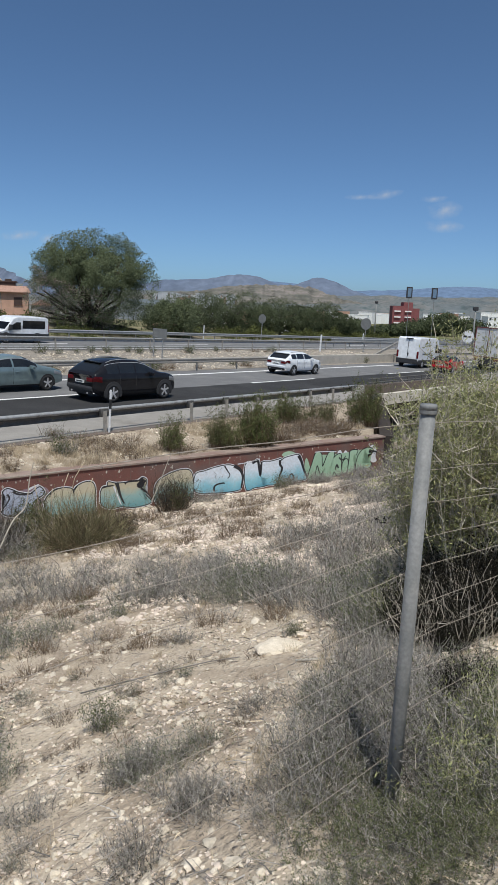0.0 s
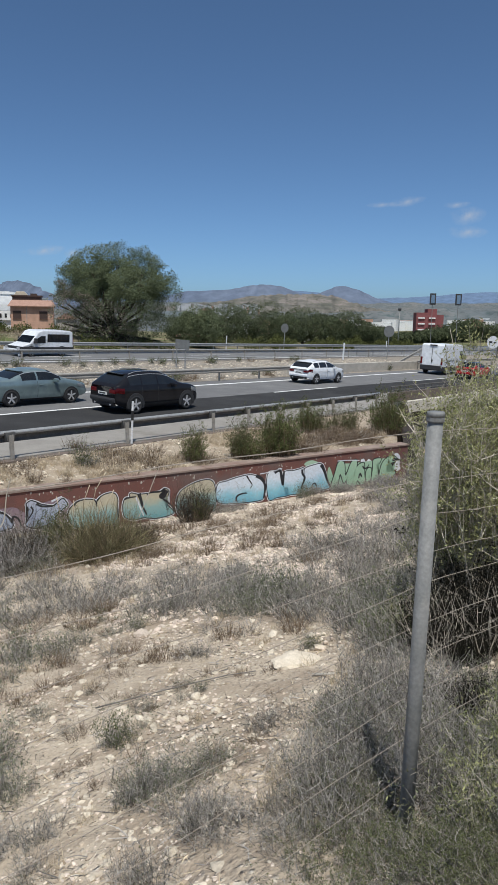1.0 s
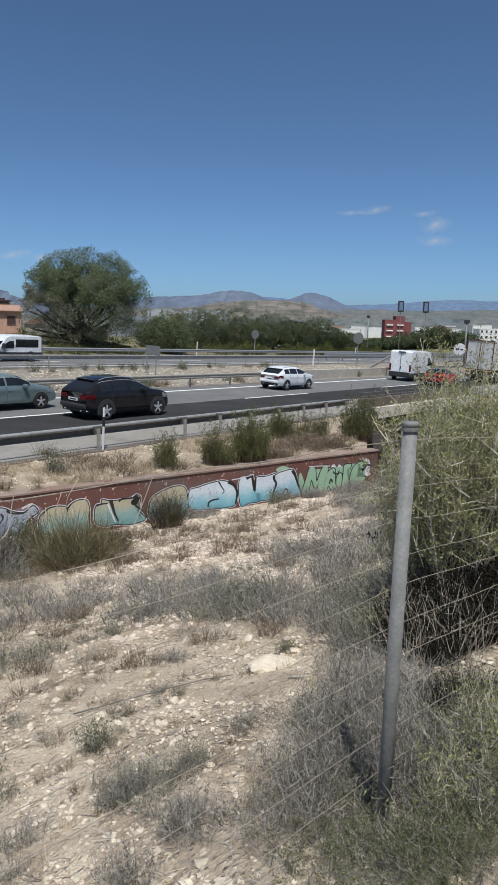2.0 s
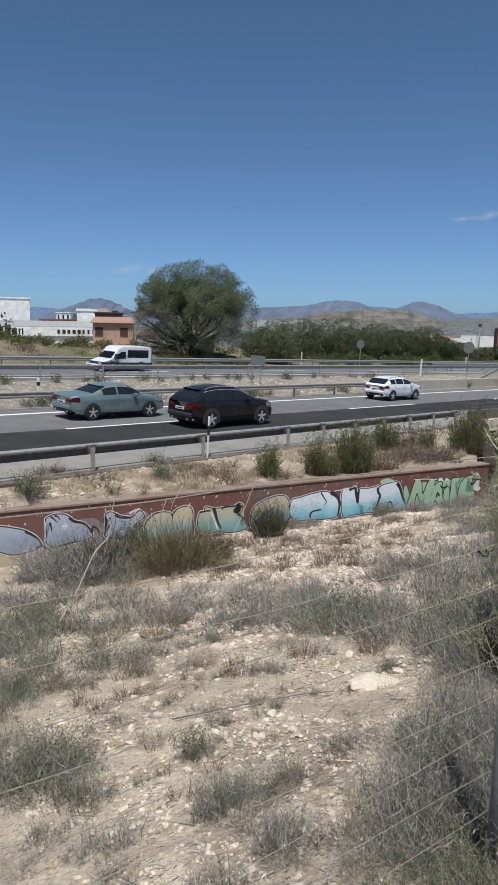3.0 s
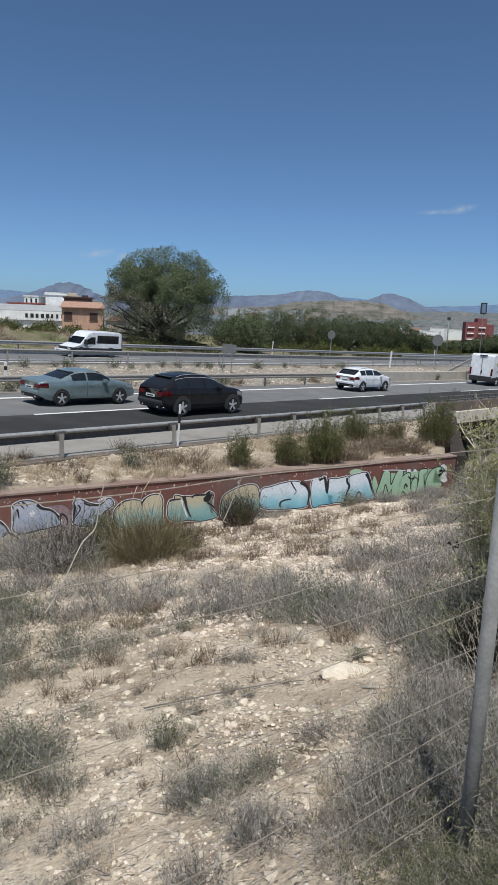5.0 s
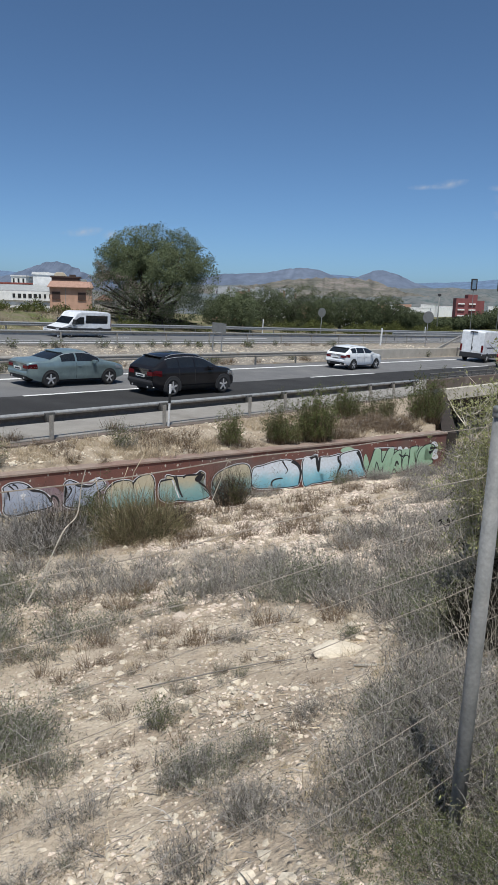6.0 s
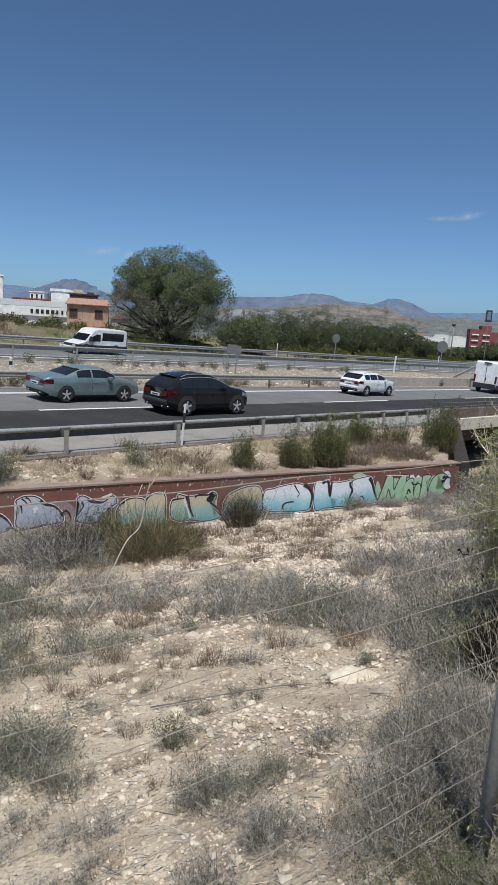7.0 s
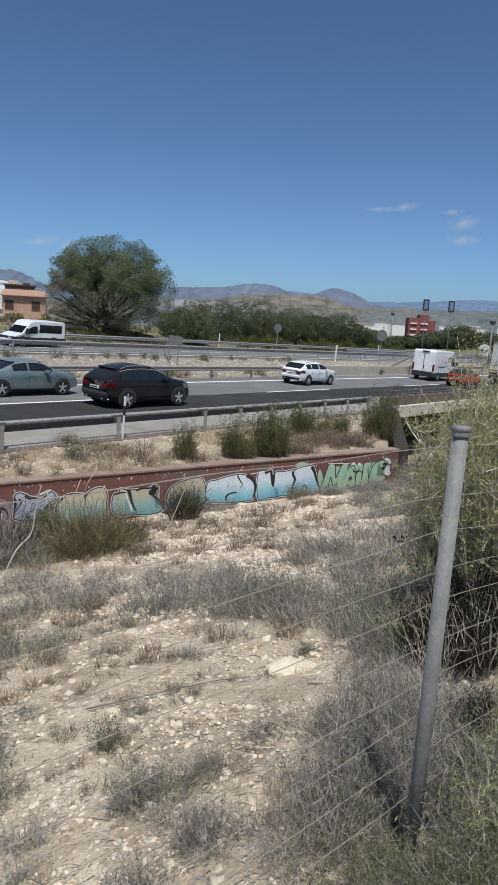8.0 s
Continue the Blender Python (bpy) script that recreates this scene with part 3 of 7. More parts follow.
def paint_shape(name, line, y, material, grow=0.0):
    line = [Vector(p) for p in line]
    k = len(line)
    area = sum(line[i].x * line[(i + 1) % k].z - line[(i + 1) % k].x * line[i].z for i in range(k))
    sgn = 1 if area > 0 else -1
    if grow:
        res = []
        for i in range(k):
            t = (line[(i + 1) % k] - line[i - 1]).normalized()
            res.append(line[i] + Vector((t.z, 0, -t.x)) * grow * sgn)
        line = res
    bm = bmesh.new()
    vs = [bm.verts.new((p.x, y, p.z)) for p in line]
    f = bm.faces.new(vs)
    bmesh.ops.triangulate(bm, faces=[f])
    me = bpy.data.meshes.new(name)
    bm.normal_update()
    bm.to_mesh(me)
    bm.free()
    me.materials.append(material)
    ob = new(name, me)
    ob.parent = wall
    return ob


P_sky = flat_mix("blue_spray", [(0.0, (0.07, 0.33, 0.48)), (0.30, (0.24, 0.56, 0.68)), (0.62, (0.70, 0.79, 0.88)), (1.0, (0.76, 0.80, 0.86))], lo=-1.65, hi=-0.65)
P_cream = flat_mix("cream_teal_spray", [(0.0, (0.10, 0.30, 0.34)), (0.35, (0.24, 0.42, 0.42)), (0.62, (0.50, 0.46, 0.33)), (1.0, (0.56, 0.50, 0.37))], lo=-1.65, hi=-0.65)
P_lilac = flat_mix("lilac_spray", [(0.0, (0.44, 0.40, 0.28)), (0.35, (0.24, 0.31, 0.42)), (0.7, (0.36, 0.42, 0.54)), (1.0, (0.46, 0.50, 0.60))], lo=-1.75, hi=-0.65)
P_green = flat_mix("mint_spray", [(0.0, (0.25, 0.44, 0.31)), (0.5, (0.30, 0.50, 0.35)), (1.0, (0.38, 0.57, 0.41))], lo=-1.65, hi=-0.65)
P_purple = flat_mix("mauve_spray", [(0.0, (0.30, 0.27, 0.25)), (1.0, (0.22, 0.15, 0.19))], lo=-1.75, hi=-0.8)
P_sand = flat_mix("sand_spray", [(0.0, (0.44, 0.39, 0.26)), (1.0, (0.50, 0.43, 0.30))], lo=-1.75, hi=-1.2)


def letter(pts, fill, halo=True, line=0.024):
    c = closed_curve(pts)
    if halo:
        paint_shape("paint_halo", c, -0.0045, M_chalk, line + 0.02)
    paint_shape("paint_outline", c, -0.0065, M_ink, line)
    paint_shape("paint_fill", c, -0.0085, fill, -0.005)


def stroke(pts, w, material, y=-0.0105, w1=None):
    """A painted brush line."""
    w1 = w if w1 is None else w1
    P = [Vector((x, 0, z)) for x, z in pts]
    L = []
    for i in range(len(P) - 1):
        p0, p1, p2, p3 = P[max(i - 1, 0)], P[i], P[i + 1], P[min(i + 2, len(P) - 1)]
        for q in range(6):
            t = q / 6
            L.append(0.5 * ((2 * p1) + (p2 - p0) * t + (2 * p0 - 5 * p1 + 4 * p2 - p3) * t * t + (3 * p1 - p0 - 3 * p2 + p3) * t ** 3))
    L.append(P[-1])
    a, b = [], []
    for i, p in enumerate(L):
        t = (L[min(i + 1, len(L) - 1)] - L[max(i - 1, 0)]).normalized()
        o = Vector((t.z, 0, -t.x)) * 0.5 * (w + (w1 - w) * i / (len(L) - 1))
        a.append(p + o)
        b.append(p - o)
    bm = bmesh.new()
    va, vb = [bm.verts.new((p.x, y, p.z)) for p in a], [bm.verts.new((p.x, y, p.z)) for p in b]
    for i in range(len(va) - 1):
        bm.faces.new((va[i], va[i + 1], vb[i + 1], vb[i]))
    part("paint_stroke", bm, material, wall)


# rounded lilac letters over a sandy field
paint_shape("paint_field", closed_curve([(0.24, -1.42), (0.49, -1.13), (0.99, -1.33), (1.77, -1.34), (2.72, -1.30), (4.10, -1.22), (4.10, -1.68), (2.58, -1.95), (0.97, -1.96), (0.22, -2.00)]), -0.002, P_sand)
paint_shape("paint_field", closed_curve([(2.17, -0.89), (2.72, -0.80), (3.00, -0.97), (3.15, -0.84), (4.09, -0.77), (4.11, -1.45), (3.00, -1.48), (2.24, -1.40)]), -0.0025, P_purple)
letter([(0.27, -1.18), (0.26, -0.84), (0.50, -0.77), (1.00, -0.90), (1.19, -1.00), (1.35, -1.13), (1.45, -1.28), (1.45, -1.37), (1.24, -1.46), (0.73, -1.48)], P_lilac)
letter([(1.59, -0.73), (1.65, -0.67), (1.78, -0.62), (1.99, -0.63), (2.15, -0.71), (2.26, -0.82), (2.45, -0.89), (2.58, -0.99), (2.67, -1.12), (2.68, -1.30), (2.30, -1.36), (1.90, -1.42), (1.61, -1.34), (1.60, -1.13), (1.67, -0.92)], P_lilac)
letter([(3.05, -0.77), (3.15, -0.70), (3.29, -0.75), (3.43, -0.83), (3.72, -0.89), (3.90, -0.76), (3.99, -0.78), (4.05, -0.92), (3.90, -1.03), (3.75, -1.18), (3.67, -1.41), (3.23, -1.40), (3.02, -1.28), (3.14, -1.06), (3.09, -0.87)], P_lilac)
# cream and teal letters
letter([(4.08, -1.33), (4.09, -1.09), (4.26, -0.91), (4.47, -0.85), (4.69, -0.87), (4.79, -0.94), (4.83, -1.22), (4.80, -1.56), (4.32, -1.57)], P_cream)
letter([(4.85, -1.50), (4.83, -0.98), (4.95, -0.82), (5.17, -0.76), (5.33, -0.81), (5.39, -1.00), (5.37, -1.28), (5.39, -1.59), (5.10, -1.59)], P_cream)
letter([(5.58, -1.45), (5.54, -1.17), (5.60, -0.97), (5.73, -0.95), (5.76, -0.84), (5.99, -0.90), (6.32, -0.91), (6.63, -0.90), (6.74, -0.83), (6.87, -0.92), (6.80, -1.09), (6.67, -1.10), (6.81, -1.29), (7.01, -1.52), (6.89, -1.60), (6.50, -1.63), (6.11, -1.56), (5.84, -1.58)], P_cream)
letter([(7.17, -1.58), (7.12, -1.22), (7.22, -0.99), (7.42, -0.87), (7.69, -0.78), (7.99, -0.74), (8.21, -0.79), (8.31, -0.98), (8.35, -1.37), (8.25, -1.73), (7.64, -1.80)], P_cream)
# white and blue letters
letter([(8.43, -1.44), (8.40, -0.94), (8.70, -0.86), (9.07, -0.79), (9.45, -0.76), (9.69, -0.81), (9.85, -0.91), (9.98, -1.07), (10.03, -1.28), (9.99, -1.49), (9.85, -1.58), (9.11, -1.56)], P_sky)
letter([(10.17, -1.58), (10.11, -0.84), (10.40, -0.76), (10.58, -0.72), (10.64, -0.99), (10.68, -1.24), (10.89, -1.32), (10.89, -1.55), (10.50, -1.57)], P_sky)
letter([(10.76, -1.49), (10.69, -0.85), (11.06, -0.81), (11.31, -0.78), (11.44, -0.77), (11.48, -0.98), (11.40, -1.33), (11.35, -1.54), (11.01, -1.55)], P_sky)
letter([(11.39, -1.53), (11.50, -1.02), (11.50, -0.79), (11.86, -0.71), (12.14, -0.71), (12.27, -0.90), (12.38, -1.24), (12.50, -1.50), (12.24, -1.55), (11.86, -1.55)], P_sky)
# heavy shadows, scrolls and hooks of black spray
stroke([(9.71, -0.81), (9.91, -0.93), (10.02, -1.11), (10.03, -1.28), (9.99, -1.52)], 0.11, M_ink, w1=0.06)
stroke([(9.03, -1.50), (9.04, -1.37), (9.14, -1.31), (9.33, -1.29), (9.41, -1.31)], 0.07, M_ink, w1=0.03)
stroke([(9.38, -0.78), (9.48, -0.93), (9.57, -1.07), (9.50, -1.17)], 0.05, M_ink, w1=0.02)
stroke([(10.36, -0.79), (10.56, -0.74), (10.62, -0.99), (10.68, -1.20), (10.71, -0.78)], 0.1, M_ink, w1=0.06)
stroke([(11.40, -0.80), (11.41, -0.94), (11.50, -1.09), (11.41, -1.30), (11.37, -1.49)], 0.09, M_ink, w1=0.05)
stroke([(12.12, -0.73), (12.25, -0.92), (12.38, -1.24), (12.52, -1.49)], 0.12, M_ink, w1=0.06)
stroke([(11.79, -1.48), (11.82, -1.33), (11.91, -1.31), (11.97, -1.47), (11.84, -1.50)], 0.05, M_ink)
stroke([(4.78, -0.93), (4.84, -0.92), (4.93, -0.82), (5.01, -0.79)], 0.05, M_ink, w1=0.02)
stroke([(5.59, -0.97), (5.73, -0.95), (5.91, -0.95)], 0.06, M_ink, w1=0.03)
stroke([(5.99, -0.88), (6.04, -1.03), (6.10, -1.25), (6.21, -1.49)], 0.11, M_ink, w1=0.04)
stroke([(5.91, -0.97), (5.98, -1.15), (6.07, -1.38), (6.12, -1.51)], 0.05, M_chalk, w1=0.03)
stroke([(6.69, -0.86), (6.75, -0.96), (6.70, -1.05), (6.63, -1.02), (6.77, -0.93), (6.83, -0.97)], 0.14, M_ink, w1=0.1)
stroke([(6.70, -1.12), (6.84, -1.23), (6.99, -1.40), (7.06, -1.54)], 0.06, M_ink, w1=0.02)
stroke([(6.23, -0.95), (6.32, -0.89), (6.63, -0.90)], 0.05, M_ink)
stroke([(4.20, -0.98), (4.32, -0.87), (4.50, -0.84)], 0.06, M_ink, w1=0.03)
stroke([(3.81, -1.09), (3.87, -1.05), (3.95, -1.10), (3.93, -1.19), (3.86, -1.20), (3.84, -1.12), (3.90, -1.12)], 0.03, M_ink)
stroke([(3.15, -0.84), (3.20, -0.94), (3.14, -1.06), (3.04, -1.19)], 0.05, M_ink, w1=0.02)
stroke([(3.29, -0.78), (3.40, -0.86), (3.66, -0.90), (3.81, -0.82)], 0.06, M_ink, w1=0.03)
stroke([(2.69, -1.19), (2.72, -1.04), (2.81, -1.07), (2.87, -1.17), (2.89, -1.29), (2.85, -1.32)], 0.06, M_ink, w1=0.03)
stroke([(2.15, -0.73), (2.26, -0.84), (2.47, -0.90), (2.61, -1.02), (2.68, -1.18)], 0.07, M_ink, w1=0.04)
stroke([(1.71, -0.66), (1.78, -0.72), (1.85, -0.81)], 0.05, M_ink, w1=0.02)
stroke([(1.68, -0.80), (1.71, -0.91), (1.72, -1.03)], 0.06, M_ink, w1=0.02)
stroke([(1.80, -0.64), (1.88, -0.68), (1.93, -0.77)], 0.05, M_ink, w1=0.02)
stroke([(1.35, -1.41), (1.45, -1.35), (1.55, -1.41), (1.71, -1.54), (1.79, -1.66)], 0.06, M_ink, w1=0.02)
stroke([(1.66, -1.42), (1.84, -1.43), (2.09, -1.38), (2.30, -1.36)], 0.05, M_ink, w1=0.02)
stroke([(1.10, -0.96), (1.22, -1.03), (1.38, -1.17), (1.48, -1.33)], 0.07, M_ink, w1=0.04)
stroke([(1.99, -0.91), (2.04, -0.97), (2.09, -0.91)], 0.07, M_chalk, w1=0.03)
stroke([(2.01, -1.03), (2.05, -0.95), (2.04, -0.86)], 0.05, M_chalk, w1=0.02)
stroke([(3.66, -0.78), (3.81, -0.72), (3.93, -0.68)], 0.06, M_chalk, w1=0.03)
# mint letters with a heavy shadow
paint_shape("paint_field", closed_curve([(11.47, -0.66), (11.59, -0.57), (11.80, -0.56), (11.98, -0.63), (12.08, -0.72), (11.69, -0.75)]), -0.003, P_green)
paint_shape("paint_field", closed_curve([(12.50, -1.52), (12.39, -1.06), (12.46, -0.84), (12.60, -1.11), (12.72, -1.52)]), -0.0032, P_green)
paint_shape("paint_field", closed_curve([(12.64, -1.55), (12.80, -0.87), (13.06, -0.80), (13.38, -0.82), (13.71, -0.82), (14.18, -0.82), (14.66, -0.80), (15.14, -0.75), (15.31, -0.90), (15.17, -1.39), (14.49, -1.51), (13.55, -1.58)]), -0.003, P_green)
paint_shape("paint_field", closed_curve([(13.75, -0.79), (13.88, -0.71), (13.99, -0.83), (14.10, -0.74), (14.23, -0.88), (13.96, -0.99)]), -0.0028, M_chalk)
paint_shape("paint_field", closed_curve([(15.21, -0.72), (15.38, -0.67), (15.53, -0.84), (15.48, -1.07), (15.57, -1.23), (15.40, -1.29), (15.24, -1.16), (15.31, -0.94)]), -0.0028, M_chalk)
letter([(12.54, -1.54), (12.70, -1.04), (12.83, -0.72), (13.06, -0.76), (13.14, -1.19), (13.36, -0.78), (13.61, -0.78), (13.43, -1.57), (13.20, -1.56), (13.24, -1.23), (13.08, -1.44), (12.91, -1.13), (12.79, -1.57)], P_green, False, 0.03)
letter([(13.43, -1.57), (13.48, -1.14), (13.67, -0.90), (13.90, -0.86), (13.94, -1.21), (13.97, -1.54), (13.78, -1.54), (13.65, -1.42), (13.57, -1.58)], P_green, False, 0.03)
stroke([(13.69, -1.35), (13.75, -1.20), (13.83, -1.32)], 0.06, M_ink)
letter([(14.03, -1.49), (14.00, -1.18), (14.13, -1.04), (14.24, -1.13), (14.20, -1.48)], P_green, False, 0.03)
stroke([(13.84, -0.95), (13.92, -1.04), (14.04, -1.03), (14.12, -0.93)], 0.06, M_ink, w1=0.03)
letter([(14.27, -1.49), (14.30, -1.05), (14.32, -0.79), (14.63, -0.78), (14.60, -0.91), (14.46, -0.97), (14.51, -1.18), (14.56, -1.47)], P_green, False, 0.03)
letter([(14.61, -1.48), (14.66, -1.04), (14.85, -0.81), (15.14, -0.74), (15.35, -0.83), (15.31, -0.94), (15.07, -1.00), (14.93, -1.10), (14.93, -1.26), (15.20, -1.24), (15.33, -1.35), (15.17, -1.45), (14.85, -1.48)], P_green, False, 0.03)
stroke([(15.16, -0.89), (15.36, -0.88), (15.56, -0.92)], 0.1, M_ink, w1=0.03)
stroke([(15.22, -0.82), (15.31, -0.94), (15.20, -1.05)], 0.08, M_ink, w1=0.04)
stroke([(9.84, -0.77), (10.24, -0.75), (10.64, -0.69)], 0.03, M_chalk)
stroke([(12.78, -0.68), (13.23, -0.70), (13.70, -0.75)], 0.03, M_chalk)
rng = random.Random(4)
bm = bmesh.new()
for k in range(170):
    a, z, w = rng.uniform(-3, 15.5), -0.50 - 0.30 * rng.random() ** 1.6, 0.006 + 0.022 * rng.random() ** 2
    q = [bm.verts.new((a + w * rng.uniform(0.5, 1.5) * math.cos(t), -0.0025, z + w * rng.uniform(0.5, 2.2) * math.sin(t))) for t in (0, 1.2, 2.5, 3.7, 5.0)]
    bm.faces.new(q)
part("paint_chips", bm, M_concrete, wall)


# ---- fence in front of the camera ----
FO, FU, FN = Vector((0.775, 2.05, 0)), Vector((0.6727, 0.7399, 0)), Vector((-0.7399, 0.6727, 0))
WIRES = (3.475, 3.295, 3.155, 3.018, 2.898, 2.745, 2.60, 2.45, 2.30, 2.14)


def on_fence(u, z, off=0.03):
    """A place u along the fence from the post, at height z."""
    p = FO + FU * u + FN * off
    return Vector((p.x, p.y, z))


def wire_z(u, k):
    """Height of wire k: level towards one side, falling with the land to the other."""
    i = min(int(k), len(WIRES) - 2)
    z = WIRES[i] + (WIRES[i + 1] - WIRES[i]) * (k - i)
    return z + (0.012 * u * u if u < 0 else -0.10 * u)


fence = thing("wire_fence", Matrix.Translation((0.775, 2.05, 1.88)), "slack rusty wire fence on grey steel pipe posts", "fence")
finv = fence.matrix_basis.inverted()


def fence_post(u, z0, z1):
    p = FO + FU * u
    bm = bmesh.new()
    tube(bm, [(-0.0045, 0, z0 - 0.3), (0.014, 0, z1 - 0.02)], 0.0272, 24)
    po = part("pipe_post", bm, M_post, fence, "grey steel pipe post", True, m=finv @ Matrix.Translation((p.x, p.y, 0)))
    bm = bmesh.new()
    tube(bm, [(0.014, 0, z1 - 0.034), (0.014, 0, z1 - 0.030), (0.0145, 0, z1 - 0.022), (0.0145, 0, z1 - 0.018)], 0.0312, 24)
    tube(bm, [(0.0145, 0, z1 - 0.018), (0.0145, 0, z1 - 0.006), (0.0145, 0, z1)], 0.0318, 24, 0.0295)
    part("post_cap", bm, M_post, po, "domed plastic cap", True)


fence_post(0.0, 1.72, 3.54)
for u in (-3.0, 3.0):
    p = FO + FU * u
    fence_post(u, float(height(p.x, p.y)), wire_z(u, 0) + 0.07)
for k in range(len(WIRES)):
    bm = bmesh.new()
    ph = random.uniform(0, 6)
    pts = [on_fence(u, wire_z(u, k) + 0.004 * math.sin(3.1 * u + ph) + 0.003 * math.sin(9 * u + ph), 0.03 + 0.004 * math.sin(3 * u + ph)) for u in np.linspace(-3.0, 3.0, 70)]
    tube(bm, pts, 0.0013 if k else 0.0015, 5)
    part("fence_wire", bm, M_wire, fence, m=finv)
for k, u in enumerate(np.arange(-2.2, 0.0, 0.155)):
    bm = bmesh.new()
    a = 1.0 + (k * 7 % 5)
    b = min(a + 1.0 + (k * 3 % 3), len(WIRES) - 1.0)
    pts = []
    for i in range(13):
        q = a + (b - a) * i / 12
        pts.append(on_fence(u + 0.012 * math.sin(i * 0.9 + k) + 0.010 * math.sin(k * 2.3 + i * 0.35), wire_z(u, q), 0.032 + 0.006 * math.sin(i * 1.3 + k)))
    tube(bm, pts, 0.0008, 4)
    part("fence_stay", bm, M_wire, fence, m=finv)


def loose_wire(pts, r=0.0022):
    bm = bmesh.new()
    out = []
    P = [Vector(p) for p in pts]
    for i in range(len(P) - 1):
        p0, p1, p2, p3 = P[max(i - 1, 0)], P[i], P[i + 1], P[min(i + 2, len(P) - 1)]
        for q in range(6):
            t = q / 6
            out.append(0.5 * ((2 * p1) + (p2 - p0) * t + (2 * p0 - 5 * p1 + 4 * p2 - p3) * t * t + (3 * p1 - p0 - 3 * p2 + p3) * t ** 3))
    tube(bm, out + [P[-1]], r, 6, r * 0.7)
    part("loose_wire", bm, M_cane, fence, "bleached broken strand sticking up", m=finv)


loose_wire([on_fence(*q) for q in ((-1.60, 3.275), (-1.563, 3.327), (-1.52, 3.405), (-1.489, 3.435), (-1.478, 3.49), (-1.468, 3.525))], 0.0016)
loose_wire([on_fence(*q) for q in ((-1.165, 3.385), (-1.145, 3.42), (-1.12, 3.47), (-1.105, 3.50))], 0.0011)
loose_wire([on_fence(*q) for q in ((-1.20, 3.30), (-1.205, 3.25), (-1.225, 3.20), (-1.215, 3.15))], 0.0009)


# ---- plants ----
def stems(rng, roots, dirs, L, segs, r, droop, wob, sides=3):
    """Thin stems, three-sided or as slim blades; returns places, faces and the points along them."""
    n = len(roots)
    t = np.linspace(0, 1, segs + 1)
    pts = roots[:, None] + dirs[:, None] * (L[:, None] * t)[..., None]
    pts[..., 2] += (droop[:, None] * t ** 2 * L[:, None])
    w = rng.normal(0, 1, (n, segs + 1, 3)).cumsum(1) * wob
    w -= w[:, :1]
    pts = pts + w * L[:, None, None]
    if sides == 2:
        side = np.cross(dirs, rng.normal(0, 1, (n, 3)))
        side /= np.linalg.norm(side, axis=1)[:, None] + 1e-9
        rr = r[:, None] * (1.25 - 0.85 * t)
        V = np.stack([pts - side[:, None] * rr[..., None], pts + side[:, None] * rr[..., None]], 2).reshape(-1, 3)
        i, j = np.meshgrid(np.arange(n), np.arange(segs), indexing="ij")
        b = (i * (segs + 1) + j) * 2
        F = np.stack([b, b + 1, b + 3, b + 2], -1).reshape(-1, 4)
        return V, F, pts
    k = np.arange(3) * 2 * np.pi / 3
    rr = r[:, None] * (1 - 0.75 * t)
    off = np.stack([np.cos(k), np.sin(k), 0 * k], -1)
    V = pts[:, :, None] + rr[..., None, None] * off
    V = V.reshape(-1, 3)
    i, j, q = np.meshgrid(np.arange(n), np.arange(segs), np.arange(3), indexing="ij")
    b = (i * (segs + 1) + j) * 3
    F = np.stack([b + q, b + (q + 1) % 3, b + 3 + (q + 1) % 3, b + 3 + q], -1).reshape(-1, 4)
    return V, F, pts


def leaves(rng, at, size, flat=0.0, ratio=0.4, face=None):
    """Small pointed leaves at places; face: the way their upper sides look."""
    n = len(at)
    a = rng.normal(0, 1, (n, 3))
    a[:, 2] = np.abs(a[:, 2]) * (1 - flat) + 0.1
    a /= np.linalg.norm(a, axis=1)[:, None]
    b = np.cross(a, rng.normal(0, 1, (n, 3)))
    b /= np.linalg.norm(b, axis=1)[:, None] + 1e-9
    if face is not None:
        up = face + rng.normal(0, 0.55, (n, 3))
        up /= np.linalg.norm(up, axis=1)[:, None] + 1e-9
        a = np.cross(up, rng.normal(0, 1, (n, 3)))
        a /= np.linalg.norm(a, axis=1)[:, None] + 1e-9
        b = np.cross(up, a)
    s = size * rng.uniform(0.6, 1.3, n)[:, None]
    V = np.stack([at, at + a * s * 0.5 + b * s * ratio * 0.5, at + a * s, at + a * s * 0.5 - b * s * ratio * 0.5], 1).reshape(-1, 3)
    F = np.arange(4 * n).reshape(n, 4)
    return V, F


def join(chunks):
    V, F, I, off = [], [], [], 0
    for v, f, m in chunks:
        V.append(v)
        F.append(f + off)
        I.append(np.full(len(f), m))
        off += len(v)
    return np.concatenate(V), np.concatenate(F), np.concatenate(I)


def cone_dirs(rng, n, lo, hi):
    az, el = rng.uniform(0, 2 * np.pi, n), np.radians(rng.uniform(lo, hi, n))
    return np.stack([np.cos(az) * np.cos(el), np.sin(az) * np.cos(el), np.sin(el)], -1)


